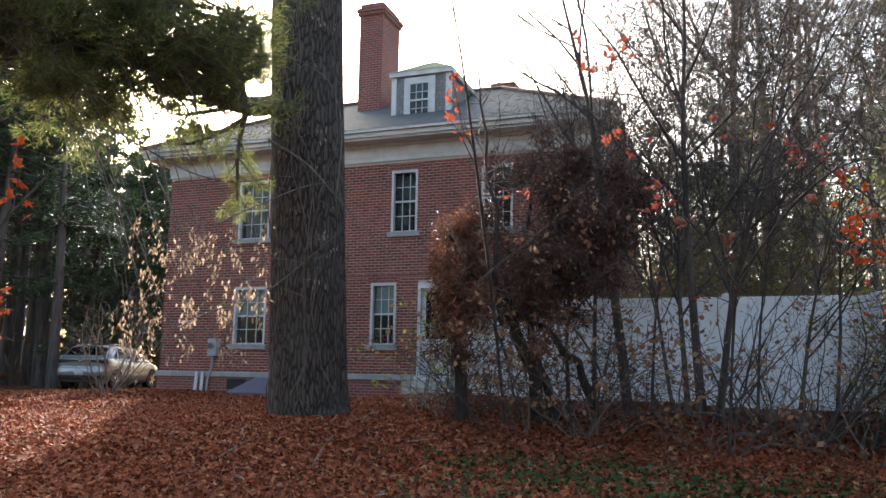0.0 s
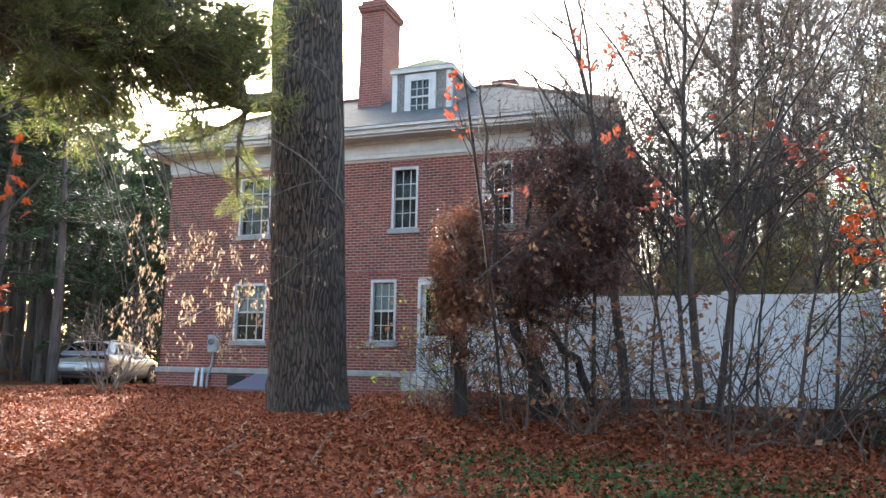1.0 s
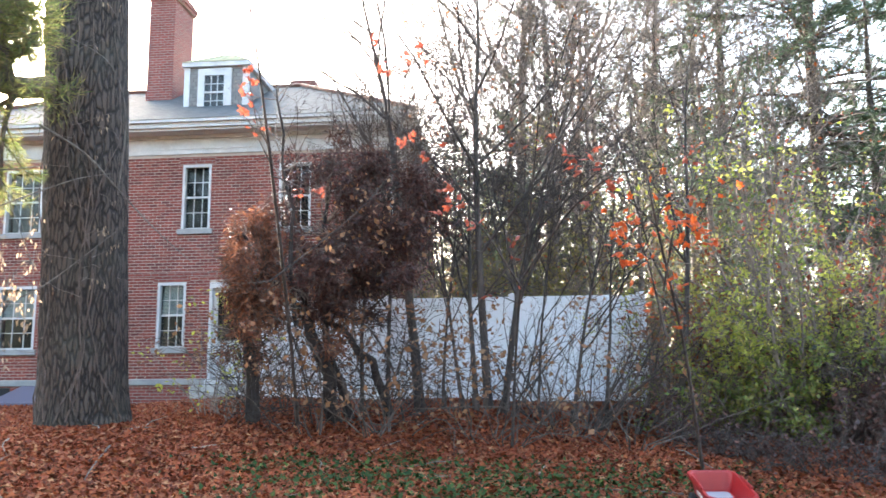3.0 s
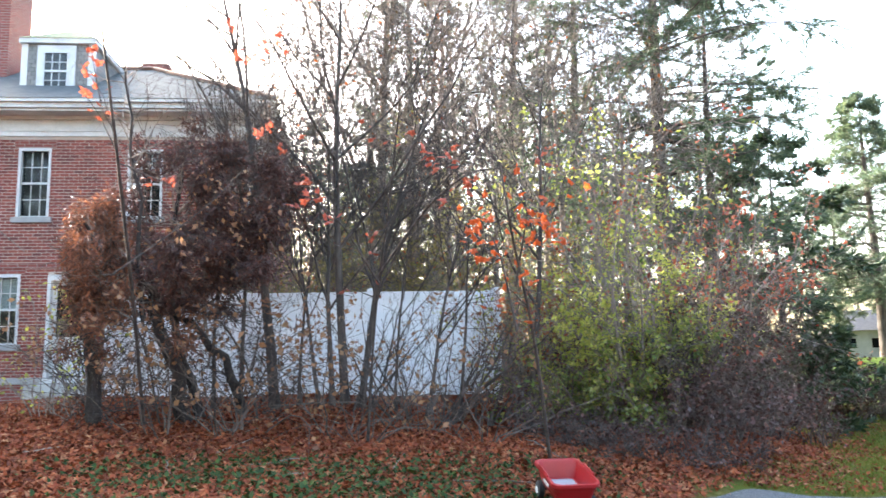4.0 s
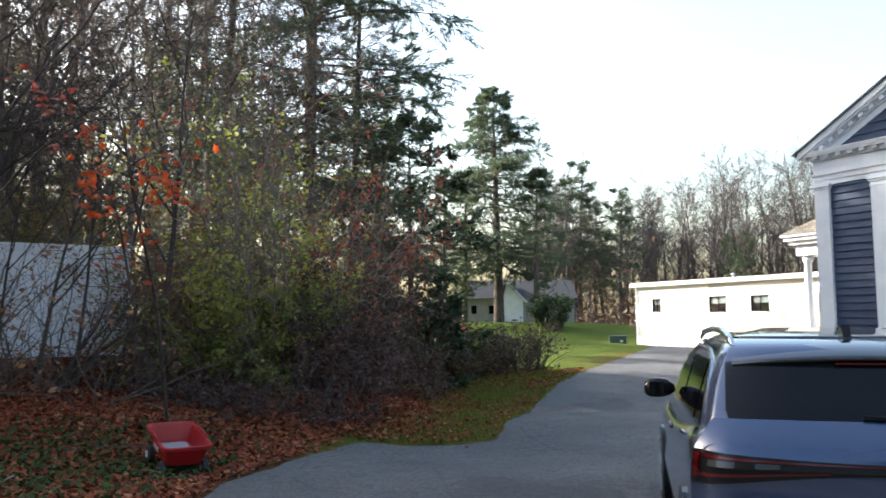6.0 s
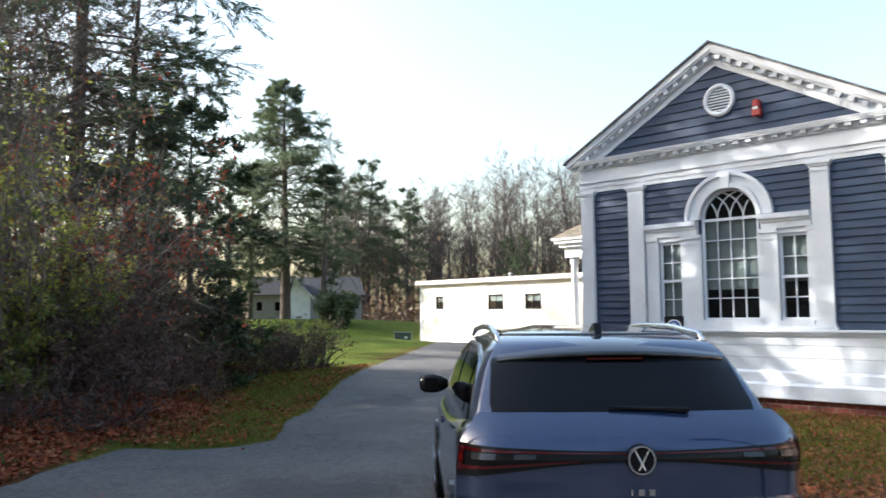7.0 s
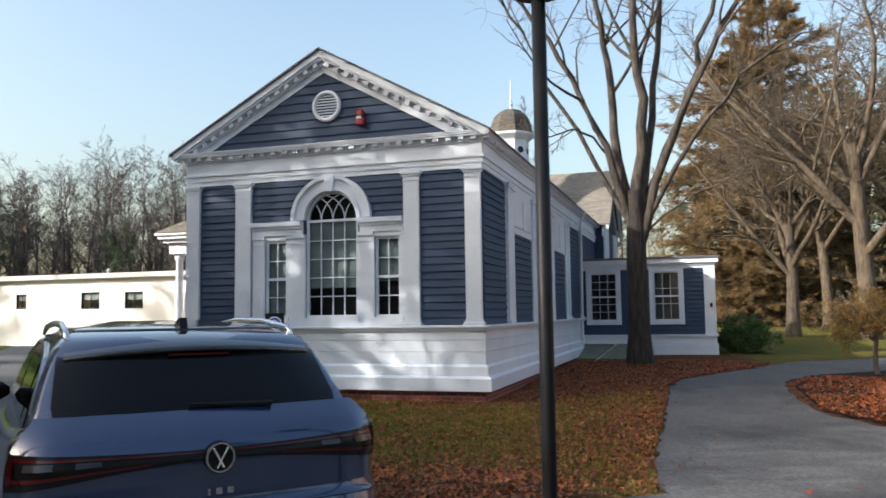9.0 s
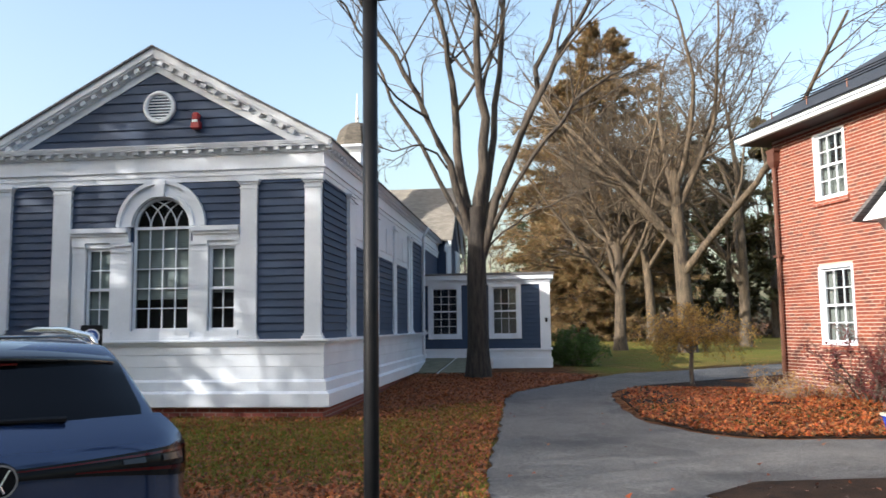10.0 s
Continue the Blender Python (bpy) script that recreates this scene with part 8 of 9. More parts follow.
    for y, z, w in ((0.48, 1.493, 0.645), (0.455, 1.505, 0.66), (0.48, 1.525, 0.66), (0.66, 1.580, 0.63), (0.95, 1.618, 0.56)):
        rows.append([(w * t, y + 0.10 * abs(t) ** 3, z - 0.035 * t * t) for t in np.linspace(-1, 1, 15)])
    spoil.stack(rows, caps=False, close=False)
    part("spoiler", spoil, ROOF_GLOSS, c, smooth=True)
    # tailgate: one pressed sheet from the glass down to the bumper
    base = table([(0.36, 0.10), (0.45, 0.02), (0.62, -0.02), (0.76, 0.0), (0.80, 0.045), (0.94, 0.035), (1.02, 0.02), (1.10, 0.05), (1.16, 0.12), (1.225, 0.215)])
    def tail_y(x, z, off=0.0):
        return base(z) + 0.03 * (abs(x) / 0.9) ** 2 + 0.15 * (abs(x) / 0.915) ** 12 - off
    wid = table([(0.36, 0.86), (0.6, 0.922), (1.0, 0.922), (1.10, 0.90), (1.17, 0.85), (1.225, 0.80)])
    def tail_sheet(name, zs, mat, off, parent, x0=-1.0, x1=1.0, label="", zfun=None, nx=25):
        rows = []
        for k, z in enumerate(zs):
            row = []
            for i in range(nx):
                x = wid(z) * (x0 + (x1 - x0) * i / (nx - 1))
                zz = zfun(x, z) if zfun else z
                row.append((x, tail_y(x, zz, off), zz))
            rows.append(row)
        g = Geo().stack(rows, caps=False, close=False)
        g.stack([[(x * 0.995, y + 0.012, z) for x, y, z in r] for r in rows], caps=False, close=False)
        return part(name, g, mat, parent, label, True)
    gate = tail_sheet("tailgate", list(np.linspace(0.77, 1.225, 14)), paint, 0.0, c)
    tail_sheet("bumper", list(np.linspace(0.37, 0.765, 10)), paint, 0.004, c)
    tail_sheet("lower_bumper", list(np.linspace(0.36, 0.52, 5)), skirt, 0.012, c)
    part("number_plate", Geo().box(-0.16, tail_y(0, 0.6) - 0.02, 0.54, 0.16, tail_y(0, 0.6) - 0.008, 0.66, bevel=0.004), OLD_WHITE, c)
    # light bar
    flare = lambda x, z: 1.035 + (z - 1.03) * (0.42 + (0.6 if z > 1.03 else 1.55) * (abs(x) / 0.9) ** 1.7)
    bar = tail_sheet("light_bar", [0.975, 1.0, 1.03, 1.06, 1.085], TRIM, 0.010, gate, zfun=flare)
    tail_sheet("red_strip", [1.055, 1.069], TAIL_RED, 0.016, bar, zfun=flare)
    for s in (-1, 1):
        a, b = sorted((s * 0.34, s * 0.985))
        tail_sheet("red_strip", [0.994, 1.004], TAIL_RED, 0.016, bar, a, b, zfun=flare, nx=14)
        a, b = sorted((s * 0.972, s * 0.992))
        tail_sheet("red_lamp", [0.99, 1.03, 1.07], TAIL_RED, 0.017, bar, a, b, zfun=flare, nx=4)
        for q0, q1 in ((0.80, 0.93), (0.58, 0.70)):
            a, b = sorted((s * q0, s * q1))
            tail_sheet("clear_lamp", [1.022, 1.048], LENS, 0.017, bar, a, b, zfun=flare, nx=6)
    y0 = tail_y(0, 1.02)
    disc = part("badge", Geo().lathe([(0.075, 0.0), (0.075, 0.03), (0.066, 0.034)], 28, Matrix.Translation((0.0, y0 + 0.01, 1.02)) @ Matrix.Rotation(radians(90), 4, "X")), TRIM, gate)
    part("badge_ring", Geo().stack([[(r * math.cos(t), y0 - dy, 1.02 + r * math.sin(t)) for r, dy in ((0.060, 0.026), (0.061, 0.032), (0.070, 0.032), (0.071, 0.026))] for t in [2 * math.pi * i / 32 for i in range(33)]], caps=False), CHROME, disc)
    for x0_, x1_ in ((-0.036, 0.016), (0.036, -0.016)):
        part("badge_bar", Geo().tube([(x0_, y0 - 0.029, 1.066), (x1_, y0 - 0.029, 0.972)], 0.006, 6), CHROME, disc)
    for x in (-0.05, -0.01, 0.045):
        part("letter_bar", Geo().box(x, tail_y(0, 0.86) - 0.012, 0.845, x + (0.03 if x > -0.05 else 0.012), tail_y(0, 0.86) - 0.003, 0.875), CHROME, gate)
    # side windows, pillars, rails, mirrors
    for s in (-1, 1):
        for y0_, y1_, top in ((0.72, 1.05, 1.40), (1.12, 1.98, 1.47), (2.06, 2.98, 1.46)):
            rows = []
            for k in range(5):
                z = 1.12 + (top - 1.12) * k / 4
                a = y0_ + 0.30 * (k / 4) * (1 if y0_ < 0.9 else 0.1)
                b = y1_ - (0.52 * k / 4 if y1_ > 2.5 else 0.02)
                rows.append([(s * (cw(z) + 0.006), a + (b - a) * i / 5, z) for i in range(6)])
            g = Geo().stack(rows, caps=False, close=False)
            part("side_window", g, CAR_GLASS, c)
        part("window_trim", Geo().tube([(s * 0.80, 0.62, 1.20), (s * 0.725, 0.95, 1.46), (s * 0.685, 1.5, 1.53), (s * 0.68, 2.2, 1.53), (s * 0.72, 2.75, 1.42)], 0.012, 6), CHROME, c, "chrome roof line")
        rail = [(s * 0.63, 0.75, 1.565), (s * 0.63, 0.85, 1.605), (s * 0.62, 1.3, 1.642), (s * 0.615, 1.9, 1.645), (s * 0.63, 2.35, 1.62), (s * 0.64, 2.5, 1.57)]
        part("roof_rail", Geo().tube(rail, [0.012, 0.02, 0.021, 0.021, 0.02, 0.012], 8), CHROME, c, smooth=True)
        mir = part("mirror", Geo().stack([[(s * (0.865 + dx), 2.70 + dy * q, 1.17 + dz * q) for dy, dz in ((-0.02, -0.07), (-0.05, 0), (-0.02, 0.075), (0.06, 0.08), (0.11, 0.0), (0.06, -0.07))] for dx, q in ((-0.02, 0.35), (0.03, 0.8), (0.10, 1.0), (0.18, 0.95), (0.22, 0.6), (0.225, 0.1))]), TRIM, c, smooth=True)
        part("mirror_glass", Geo().box(min(s * 0.93, s * 1.05), 2.645, 1.12, max(s * 0.93, s * 1.05), 2.652, 1.225, bevel=0.003), CAR_GLASS, mir)
        part("door_handle", Geo().box(min(s * 0.915, s * 0.945), 1.75, 0.98, max(s * 0.915, s * 0.945), 1.95, 1.01, bevel=0.008), paint, c)
        for y in (0.86, 3.62):
            w = Matrix.Translation((s * 0.82, y, 0.35)) @ Matrix.Rotation(radians(90), 4, "Y")
            part("arch", Geo().lathe([(0.42, -0.112), (0.42, 0.112)], 28, w), TRIM, c, "black wheel arch")
            tyre = part("tyre", Geo().lathe([(0.25, -0.11), (0.34, -0.118), (0.355, -0.09), (0.355, 0.09), (0.34, 0.118), (0.25, 0.12)], 28, w), RUBBER, c)
            rim = part("rim", Geo().lathe([(0.24, -0.121), (0.245, -0.121), (0.245, 0.121), (0.24, 0.121)], 24, w), TRIM, tyre)
            for k in range(5):
                a = 2 * math.pi * k / 5
                part("spoke", Geo().box(-0.035, 0.0, 0.115, 0.035, 0.24, 0.126, w @ Matrix.Rotation(a, 4, "Z")) if s > 0 else Geo().box(-0.035, 0.0, -0.126, 0.035, 0.24, -0.115, w @ Matrix.Rotation(a, 4, "Z")), CHROME, tyre)
    part("aerial", Geo().prism([(0.82, 1.60), (1.02, 1.62), (0.90, 1.665), (0.86, 1.672)], -0.022, 0.022, "x"), TRIM, c, "black shark-fin aerial")
    return c


BLUE_PAINT = car_paint("slate_blue_car_paint", (0.018, 0.036, 0.092), 0.35, 0.14)
SILVER_PAINT = car_paint("silver_car_paint", (0.25, 0.26, 0.28), 0.5, 0.3)
build_car(pose(4.35, 0.875, 0.03, 0, 0, -62.5) @ Matrix.Diagonal((0.96, 1, 1, 1)), "slate-blue metallic electric crossover parked on the drive", BLUE_PAINT, BLUE_PAINT)
ex, ey = 31.0 * math.sin(radians(-23.7)), 31.0 * math.cos(radians(-23.7))
build_car(pose(ex, ey, land(ex, ey) - 0.02, 0, 0, -6), "silver crossover with a dark lower body parked by the woods", SILVER_PAINT, car_paint("dark_skirt", (0.03, 0.035, 0.05), 0.2, 0.4))


# ---- loose things ----
def wagon():
    x, y = az(32.8, 8.5)[:2]
    gz = land(x, y)
    w = thing("toy_wagon", pose(x, y, gz + 0.03, 12, 0, -17) @ Matrix.Scale(0.82, 4), "red plastic pull-along wagon standing on fallen leaves", "toy wagon")
    def ring(hx, hy, z, r=0.10, dip=0.0):
        pts = []
        for cx, cy, a0 in ((1, 1, 0), (-1, 1, 90), (-1, -1, 180), (1, -1, 270)):
            for k in range(6):
                a = radians(a0 + 18 * k)
                pts.append((cx * (hx - r) + r * math.cos(a), cy * (hy - r) + r * math.sin(a), z))
        low = []
        for px, py, pz in pts:
            low.append((px, py, pz - dip * max(0.0, 1 - abs(py) / (hy * 0.75))))
        return low
    tub = Geo().stack([ring(0.19, 0.34, 0.16), ring(0.215, 0.38, 0.19), ring(0.255, 0.44, 0.37), ring(0.262, 0.447, 0.375), ring(0.285, 0.47, 0.38), ring(0.285, 0.47, 0.415), ring(0.255, 0.44, 0.418), ring(0.245, 0.43, 0.40), ring(0.205, 0.365, 0.205), ring(0.17, 0.32, 0.20)])
    part("tub", tub, RED_PLASTIC, w, smooth=False)
    part("floor_mat", Geo().stack([ring(0.17, 0.30, 0.206, 0.05), ring(0.17, 0.30, 0.214, 0.05)]), GREY_PLASTIC, w, "grey floor of the tub")
    for z in (0.25, 0.32):
        part("rib", Geo().stack([ring(0.229 + (z - 0.25) * 0.22, 0.403 + (z - 0.25) * 0.33, z), ring(0.238 + (z - 0.25) * 0.22, 0.412 + (z - 0.25) * 0.33, z + 0.02)], caps=False), RED_PLASTIC, w)
    for sx in (-1, 1):
        part("rail", Geo().box(min(sx * 0.262, sx * 0.29), -0.2, 0.416, max(sx * 0.262, sx * 0.29), 0.2, 0.45, bevel=0.012), RED_PLASTIC, w)
        part("label_bar", Geo().box(min(sx * 0.244, sx * 0.252), -0.12, 0.27, max(sx * 0.244, sx * 0.252), 0.10, 0.31), OLD_WHITE, w)
        for sy in (-1, 1):
            m = Matrix.Translation((sx * 0.24, sy * 0.28, 0.105)) @ Matrix.Rotation(radians(90), 4, "Y")
            wh = part("wheel", Geo().lathe([(0.03, -0.04), (0.08, -0.04), (0.105, -0.028), (0.105, 0.028), (0.08, 0.04), (0.03, 0.04)], 20, m), RUBBER, w)
            part("hub", Geo().lathe([(0.045, -0.046), (0.05, 0.0), (0.045, 0.046)], 14, m), OLD_WHITE, wh)
    for sy in (-1, 1):
        part("axle", Geo().tube([(-0.2, sy * 0.28, 0.105), (0.2, sy * 0.28, 0.105)], 0.012, 6), BLACK_METAL, w)
        part("bracket", Geo().box(-0.1, sy * 0.28 - 0.04, 0.10, 0.1, sy * 0.28 + 0.04, 0.18), BLACK_METAL, w)


def letter(text, size, material, parent, m, name="letter"):
    cu = bpy.data.curves.new(name, "FONT")
    cu.body, cu.size, cu.align_x, cu.align_y, cu.extrude = text, size, "CENTER", "CENTER", 0.002
    tmp = bpy.data.objects.new(name, cu)
    me = bpy.data.meshes.new_from_object(tmp)
    bpy.data.objects.remove(tmp)
    me.materials.clear()
    me.materials.append(material)
    return part(name, me, None, parent, m=m)


def parking_sign():
    p = np.array((11.25, 1.80, 0.05))
    s = thing("parking_sign", pose(p[0], p[1], land(p[0], p[1]), 0, 0, -84), "small black parking sign on a post before the hall", "sign")
    part("post", Geo().box(-0.04, -0.04, -0.2, 0.04, 0.04, 1.35), BLACK_METAL, s)
    b = part("board", Geo().box(-0.125, -0.06, 0.95, 0.125, -0.035, 1.66, bevel=0.008), BLACK_METAL, s)
    face = Matrix.Translation((0, -0.061, 1.52)) @ Matrix.Rotation(radians(90), 4, "X")
    part("white_disc", Geo().lathe([(0.095, 0.0), (0.095, 0.004)], 28, face), plain("sign_white", (0.8, 0.8, 0.82), 0.4), b)
    part("blue_disc", Geo().lathe([(0.080, 0.003), (0.080, 0.008)], 28, face), plain("sign_blue", (0.03, 0.09, 0.30), 0.4), b)
    letter("P", 0.13, plain("letter_white", (0.85, 0.85, 0.86), 0.4), b, face @ Matrix.Translation((0, 0, 0.012)))
    part("text_bar", Geo().box(-0.08, -0.066, 1.30, 0.08, -0.061, 1.33), plain("sign_grey", (0.5, 0.5, 0.5), 0.5), b)


def pots():
    p = az(131.7, 13.4)
    pot = thing("flower_pot", pose(p[0], p[1], land(p[0], p[1])), "glazed blue flower pot with withered stems", "flower pot")
    part("bowl", Geo().lathe([(0.15, 0.0), (0.20, 0.05), (0.25, 0.22), (0.27, 0.30), (0.28, 0.33), (0.25, 0.33), (0.23, 0.27), (0.05, 0.26)], 24), plain("blue_glaze", (0.015, 0.04, 0.28), 0.15), pot, smooth=True)
    part("rim", Geo().lathe([(0.272, 0.325), (0.292, 0.335), (0.292, 0.36), (0.25, 0.365), (0.245, 0.33)], 24), plain("pale_glaze", (0.55, 0.52, 0.42), 0.3), pot)
    g = np.random.default_rng(71)
    tw = run(g, g.normal(0, 0.08, (60, 3)) * np.array((1, 1, 0)) + np.array((0, 0, 0.26)), g.normal(0, 0.5, (60, 3)) + np.array((0, 0, 1)), 0.5, 0.004, 6, 0.2, -0.05)
    wood("dry_stems", [tw], [3], GREY_BARK, pot)
    q = az(133.0, 13.7)
    pot2 = thing("small_pot", pose(q[0], q[1], land(q[0], q[1])), "small pale green ribbed plastic pot", "flower pot")
    part("bowl", Geo().lathe([(0.09, 0.0), (0.13, 0.15), (0.145, 0.16), (0.145, 0.19), (0.12, 0.19), (0.11, 0.12)], 16), plain("pale_green", (0.35, 0.52, 0.46), 0.5), pot2, smooth=True)


def utility_box():
    p = az(62.0, 41.0)
    b = thing("transformer_box", pose(p[0], p[1], land(p[0], p[1]), 0, 0, -66), "dark green utility box on the far lawn", "utility box")
    part("body", Geo().box(-0.42, -0.3, -0.1, 0.42, 0.3, 0.46, bevel=0.03), plain("box_green", (0.03, 0.055, 0.045), 0.5), b)
    part("lid", Geo().box(-0.45, -0.33, 0.45, 0.45, 0.33, 0.53, bevel=0.03), plain("lid_green", (0.035, 0.06, 0.05), 0.45), b)
    part("label_plate", Geo().box(0.1, -0.31, 0.2, 0.25, -0.3, 0.32), OLD_WHITE, b)


# cottage wall colour greyed to hold the shade of the trees
SHADED_CLAPBOARD = worn("shaded_clapboard", (0.20, 0.205, 0.21), (0.28, 0.28, 0.285), 3.0, 0.8, 0.2, 30)
COTTAGE_ROOF = worn("dark_cottage_shingle", (0.030, 0.033, 0.040), (0.055, 0.058, 0.066), 4.0, 0.95, 0.3, 25)
COTTAGE_ROOF.node_tree.nodes["Principled BSDF"].inputs["Specular IOR Level"].default_value = 0.1


def far_house():
    p = az(55.1, 68)
    h = thing("cottage", pose(p[0], p[1], 1.5, 0, 0, -54.6), "distant white cottage with a dark roof among pines", "house")
    part("wall", Geo().box(-4.6, 0, -0.3, 4.6, 7, 2.2), SHADED_CLAPBOARD, h)
    part("roof", Geo().stack([[(-4.9, -0.4, 2.2), (4.9, -0.4, 2.2), (4.9, 7.4, 2.2), (-4.9, 7.4, 2.2)], [(-4.6, 3.3, 3.9), (4.6, 3.3, 3.9), (4.6, 3.6, 3.9), (-4.6, 3.6, 3.9)]]), COTTAGE_ROOF, h, "dark shingle roof")
    part("gable_wall", Geo().box(-1.4, -0.5, -0.3, 0.3, 0.0, 2.0).prism([(-1.4, 2.0), (0.3, 2.0), (-1.1, 3.5)], -0.5, 0.0, "y"), WHITE, h, "white gabled porch")
    # right slope in white paint for its sunlit brightness, left slope in shingle
    part("porch_roof", Geo().prism([(-1.1, 3.72), (0.7, 1.85), (0.55, 1.8), (-1.1, 3.55)], -0.7, 2.0, "y"), WHITE, h)
    part("porch_roof", Geo().prism([(-1.65, 2.3), (-1.1, 3.72), (-1.1, 3.55), (-1.55, 2.2)], -0.7, 2.0, "y"), COTTAGE_ROOF, h)
    for x in (-4.1, -2.6, 2.4):
        part("window", Geo().box(x, -0.04, 0.9, x + 0.45, 0, 1.6), CAR_GLASS, h)


wagon()
parking_sign()
pots()
utility_box()
far_house()


# ---- fallen leaves, ivy, grass ----
def flat_leaves(rng, x, y, size, lift=0.015, tilt=0.45, slim=0.75):
    n = len(x)
    at = np.stack([x, y, land_many(x, y) + lift + rng.uniform(0, 0.03, n)], 1)
    a = unit(np.stack([np.cos(q := rng.uniform(0, 6.28, n)), np.sin(q), rng.normal(0, tilt, n)], 1))
    b = unit(np.stack([-np.sin(q), np.cos(q), rng.normal(0, tilt, n)], 1))
    s = (size * rng.uniform(0.55, 1.35, n))[:, None]
    curl = np.array((0, 0, 1.0)) * s * rng.uniform(-0.15, 0.45, n)[:, None]
    v = np.stack([at - a * s * 0.5 + curl, at + b * s * slim * 0.5, at + a * s * 0.5 + curl, at - b * s * slim * 0.5], 1).reshape(-1, 3)
    return v, np.arange(4 * n).reshape(-1, 4)


LITTER = leafy("fallen_leaves", (0.056, 0.015, 0.008), (0.266, 0.056, 0.017), (0.119, 0.025, 0.011), (0.322, 0.091, 0.029), (0.196, 0.038, 0.015), (0.364, 0.182, 0.091), rough=0.9, through=0.15, gloss=0.4)
LITTER_RED = leafy("orange_fallen_leaves", (0.30, 0.075, 0.022), (0.36, 0.13, 0.038), (0.18, 0.042, 0.018), (0.22, 0.09, 0.035), (0.08, 0.03, 0.015), through=0.2, gloss=0.35)

BED_LEAF = leafy("red_orange_fallen_leaves", (0.34, 0.060, 0.020), (0.42, 0.13, 0.034), (0.20, 0.034, 0.016), (0.40, 0.17, 0.06), (0.10, 0.03, 0.016), (0.16, 0.11, 0.05), through=0.25, gloss=0.35)


def polar(rng, n, a0, a1, r0, r1):
    d, r = np.radians(rng.uniform(a0, a1, n)), np.sqrt(rng.uniform(r0 * r0, r1 * r1, n))
    return r * np.sin(d), r * np.cos(d)


def litter():
    rng = np.random.default_rng(81)
    chance = lambda n: rng.uniform(0, 1, n)
    def lay(name, x, y, size, mat, label, category, lift=0.015, tilt=0.6, slim=0.8):
        v, f = flat_leaves(rng, x, y, size, lift, tilt, slim)
        tagged(part(name, quads_mesh(name, v, f, mat), None), label, category, kind="stuff")
    x, y = polar(rng, 185000, -38, 52, 4.5, 16.5)
    m = (edge_many(DRIVE, x, y) > 0.02 + 0.5 * chance(len(x)) ** 2) & (chance(len(x)) > grassy(x, y)[0] * 0.93)
    lay("fallen_leaves", x[m], y[m], 0.06, LITTER, "brown and rust fallen leaves covering the bank", "leaves")
    x, y = polar(rng, 15000, -34, 50, 5.5, 12.5)
    m = (edge_many(DRIVE, x, y) > 0.1) & (chance(len(x)) > grassy(x, y)[0] * 0.9)
    x, y = x[m], y[m]
    n = len(x)
    ang = np.radians(np.arange(10) * 36.0)
    rim = np.stack([np.cos(ang), np.sin(ang), 0 * ang], 1) * np.where(np.arange(10) % 2, 0.24, 0.5)[:, None] * np.array((0.8, 1.0, 1.0))
    rim[:, 2] = 0.32 * np.abs(rim[:, 0]) + 0.12 * rim[:, 1]
    leaf = np.concatenate([rim, np.zeros((1, 3))])
    q, tip, roll = rng.uniform(0, 6.28, n), rng.normal(0, 0.35, n), rng.normal(0, 0.35, n)
    up = unit(np.stack([tip, roll, np.ones(n)], 1)) * np.where(rng.uniform(0, 1, n) < 0.5, 1, -1)[:, None]
    a = unit(np.cross(up, np.stack([np.cos(q), np.sin(q), 0 * q], 1)))
    b = np.cross(up, a)
    size = rng.uniform(0.07, 0.125, n)[:, None, None]
    v = np.stack([x, y, land_many(x, y) + 0.05], 1)[:, None] + size * (leaf[None, :, 0:1] * a[:, None] + leaf[None, :, 1:2] * b[:, None] + leaf[None, :, 2:3] * up[:, None] * rng.uniform(0.3, 1.8, (n, 1, 1)))
    fan = np.array([(10, k, (k + 1) % 10, (k + 2) % 10) for k in range(0, 10, 2)])
    f = (np.arange(n)[:, None, None] * 11 + fan[None]).reshape(-1, 4)
    tagged(part("curled_leaves", quads_mesh("curled_leaves", v.reshape(-1, 3), f, LITTER), None), "curled lobed oak leaves lying loose on the bank", "leaves", kind="stuff")
    x, y = polar(rng, 16000, 40, 60, 8.5, 22)
    m = (edge_many(DRIVE, x, y) > 0.02) & (chance(len(x)) < np.clip(0.30 + 0.8 * wobble_many(x, y, 0.7) + np.where(edge_many(DRIVE, x, y) < 0.5, 0.3, 0.0), 0.02, 1))
    lay("fallen_leaves", x[m], y[m], 0.055, LITTER, "brown and yellow leaves scattered on the lawn", "leaves", 0.05)
    hall_wall = [(16.7, 4.6), (14.5, -1.45), (26.7, -5.9), (30, 0)]
    x, y = polar(rng, 60000, -38, -8, 16.5, 27)
    m = (chance(len(x)) > grassy(x, y)[0] * 0.6) & (edge_many([(-8.2, 23.4), (5, 18.5), (9, 30), (-5, 35)], x, y) > 0)
    lay("fallen_leaves", x[m], y[m], 0.09, LITTER, "brown and rust fallen leaves beside the old house", "leaves")
    x, y = polar(rng, 150000, 84, 114, 6, 24)
    d = edge_many(hall_wall, x, y)
    dt = edge_many([(9, -2.7), (16.5, -5.2), (17, -4.4), (10, -2.0)], x, y)
    odds = np.maximum.reduce([0.95 - d * 0.35, 0.95 - np.maximum(0, dt) * 0.45, 0.34 + 0.6 * wobble_many(x, y, 0.8), np.where(x > 17, 0.85, 0)])
    m = (edge_many(DRIVE, x, y) > 0.03) & (d > 0) & (chance(len(x)) < odds)
    lay("fallen_leaves", x[m], y[m], 0.052, LITTER_RED, "rust-brown fallen leaves drifted on the lawn by the hall", "leaves")
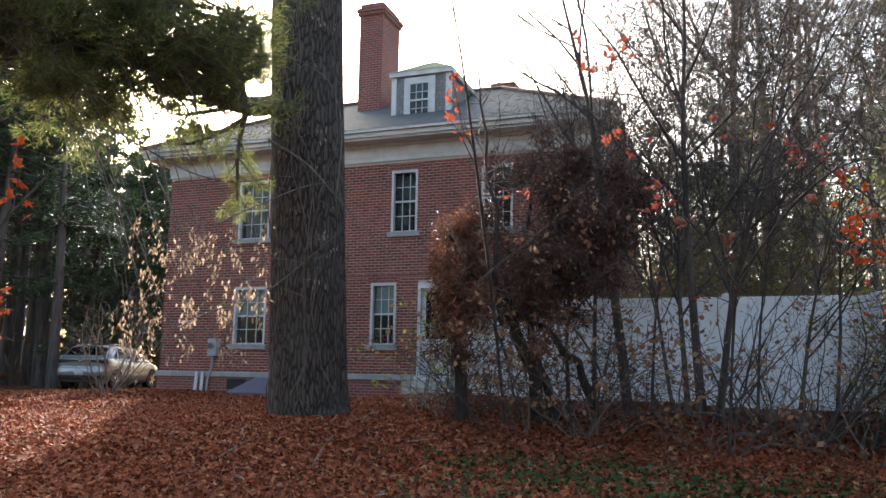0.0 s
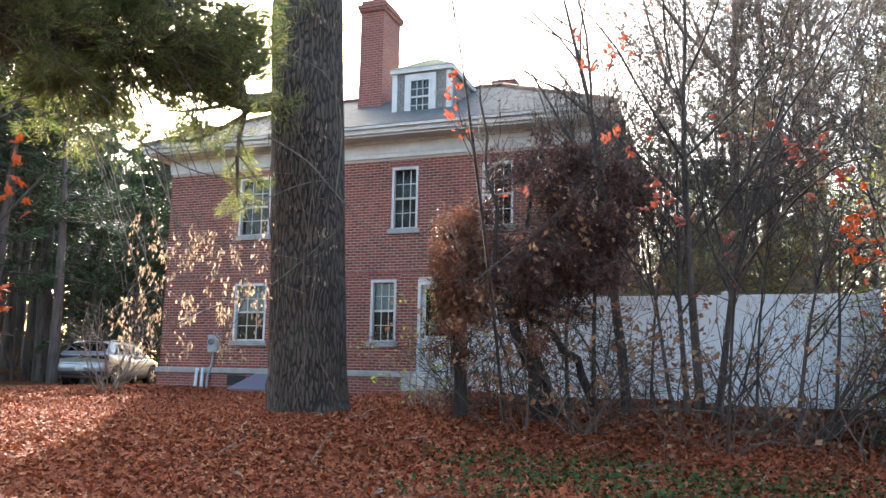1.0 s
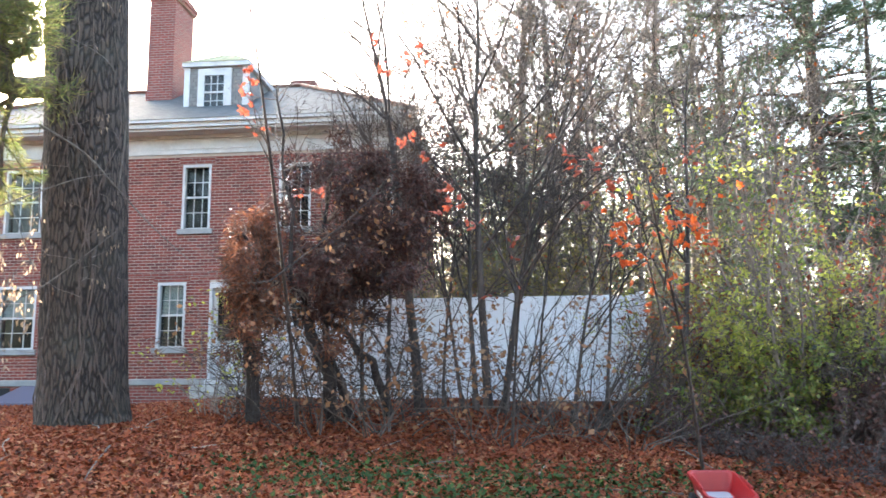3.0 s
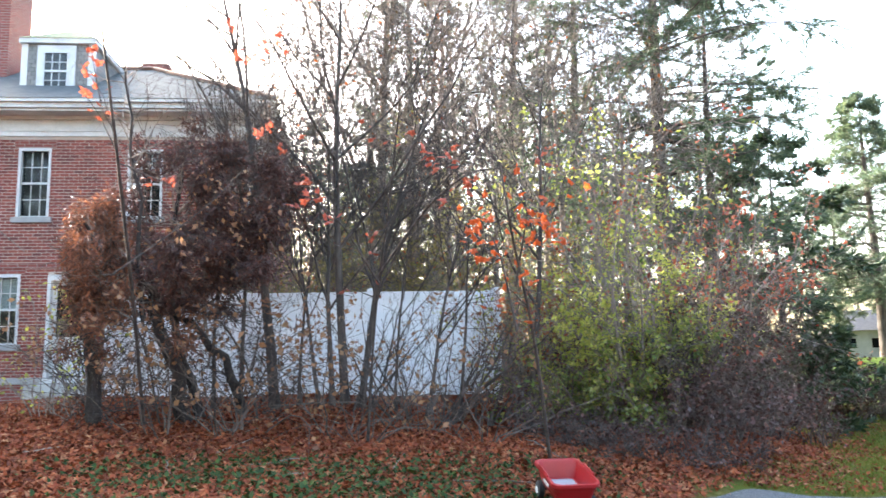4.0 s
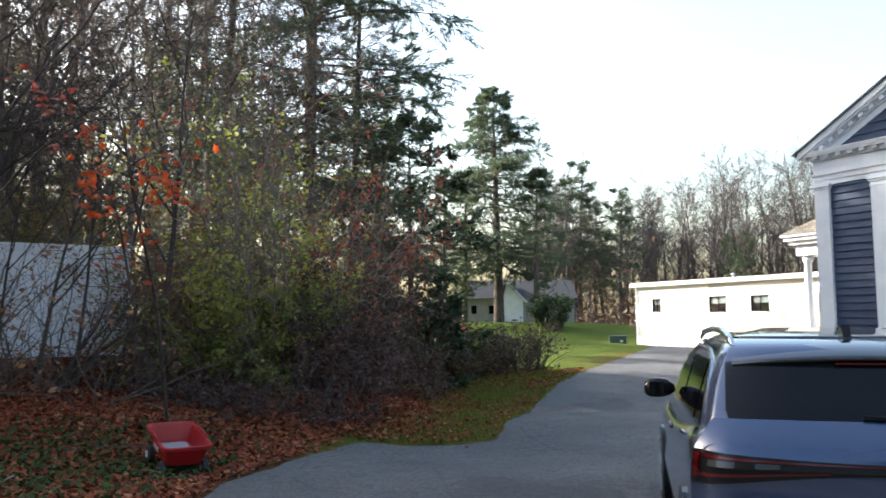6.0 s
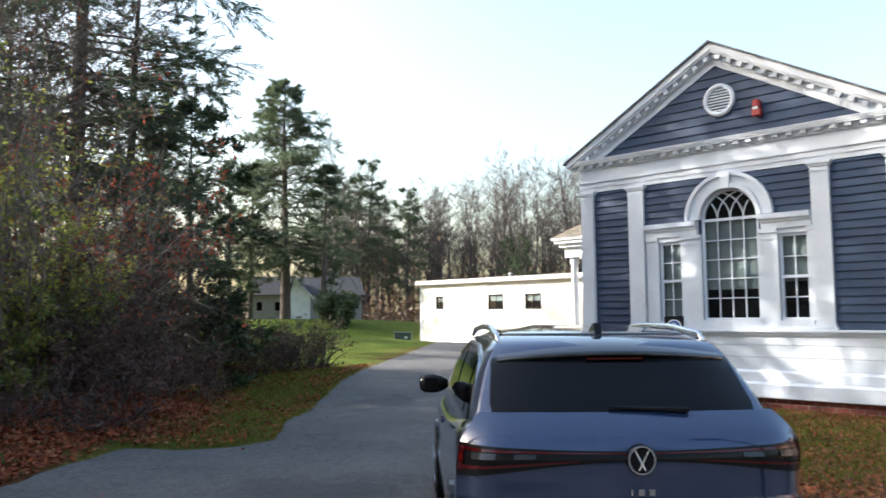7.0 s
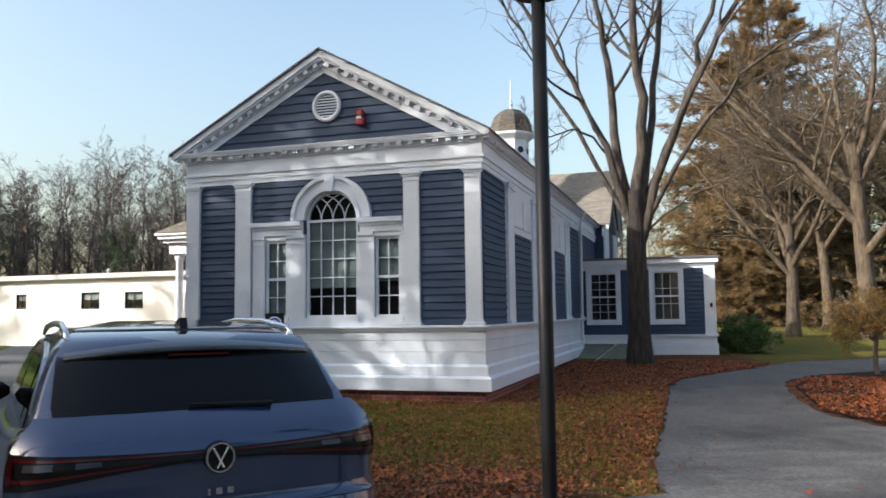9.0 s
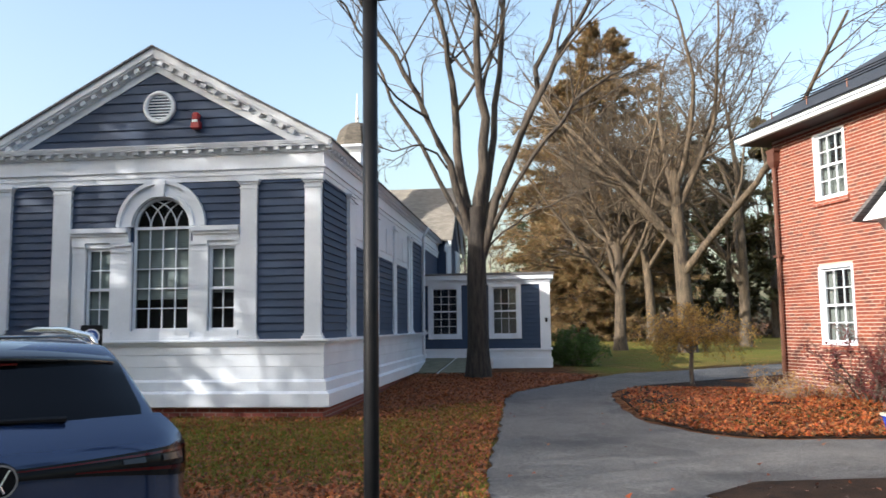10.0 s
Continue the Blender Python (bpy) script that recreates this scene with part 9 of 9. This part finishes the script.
    x, y = polar(rng, 110000, 112, 150, 8, 20.5)
    m = (edge_many(BED, x, y) < 0.06 + 0.05 * wobble_many(x, y, 3.0)) & (chance(len(x)) < np.where((y < -8.0 - 0.25 * (x - 13)) | (x < 14.5), 1.0, 0.3) * np.clip(0.85 + 1.5 * wobble_many(x, y, 1.1), 0.05, 1))
    lay("fallen_leaves", x[m], y[m], 0.062, BED_LEAF, "red and orange fallen leaves in the mulched bed", "leaves", 0.035)
    x, y = polar(rng, 2600, 114, 140, 11, 18)
    m = (edge_many(BED, x, y) < -0.1) & (wobble_many(x, y, 0.9) > 0.18)
    lay("ground_ivy", x[m], y[m], 0.055, IVY, "low green plants among the leaves of the bed", "ivy", 0.07, 0.6, 0.7)
    x, y = polar(rng, 9000, 108, 175, 4.5, 15)
    m = (edge_many(NEAR_BED, x, y) < -0.03) & (chance(len(x)) < 0.20)
    lay("fallen_leaves", x[m], y[m], 0.05, DARK_RUST, "dark brown fallen leaves in the dark planting bed", "leaves", 0.035)
    x, y = polar(rng, 420, 30, 140, 4.5, 16)
    e = edge_many(DRIVE, x, y)
    m = (e < -0.02) & (chance(len(x)) < np.exp(e * 2.0))
    lay("stray_leaves", x[m], y[m], 0.06, LITTER, "a few stray brown leaves on the asphalt", "leaves", 0.02, 0.2)
    n = 3600
    cx, cy = polar(rng, 64, 2, 36, 7.0, 10.2)
    i = rng.integers(0, 64, n)
    x, y = cx[i] + rng.normal(0, 0.42, n), cy[i] + rng.normal(0, 0.3, n)
    m = edge_many(DRIVE, x, y) > 0.25
    lay("ground_ivy", x[m], y[m], 0.06, IVY, "low green ivy spreading through the fallen leaves", "ivy", 0.05, 0.6, 0.85)
    for k in range(26):
        p = az(rng.uniform(-14, 36), rng.uniform(7, 12.5))
        d = rng.uniform(0, 6.28)
        l = rng.uniform(0.4, 1.6)
        pts = [(p[0] + math.cos(d) * l * s + rng.normal(0, 0.03), p[1] + math.sin(d) * l * s + rng.normal(0, 0.03)) for s in (0, 0.33, 0.66, 1.0)]
        g = Geo().tube([(a, b, land(a, b) + 0.03 + 0.04 * rng.uniform()) for a, b in pts], [0.012, 0.011, 0.009, 0.005], 5)
        solid("stick", g, GREY_BARK if k % 2 else TWIG_BARK, "bare fallen stick lying among the leaves", "stick", "fallen sticks")
    xs, ys = [], []
    for a0, a1, r0, r1, n in ((84, 108, 6.5, 17, 80000), (44, 62, 9, 22, 80000)):
        x, y = polar(rng, n, a0, a1, r0, r1)
        m = (edge_many(DRIVE, x, y) > 0.03) & (chance(n) < grassy(x, y)[0]) & (edge_many(hall_wall, x, y) > 0)
        xs.append(x[m])
        ys.append(y[m])
    x, y = np.concatenate(xs), np.concatenate(ys)
    v, f = blades(rng, np.stack([x, y, land_many(x, y)], 1), 0.075, 0.13, np.array((0, 0, 1.4)), 0.5)
    tagged(part("grass", quads_mesh("grass", v, f, GRASS), None), "short green lawn grass with yellowed tips", "grass", kind="stuff")


GRASS = leafy("grass_blades", (0.075, 0.12, 0.016), (0.14, 0.17, 0.026), (0.26, 0.21, 0.06), (0.17, 0.16, 0.035), (0.10, 0.14, 0.02), through=0.4, gloss=0.15)
litter()
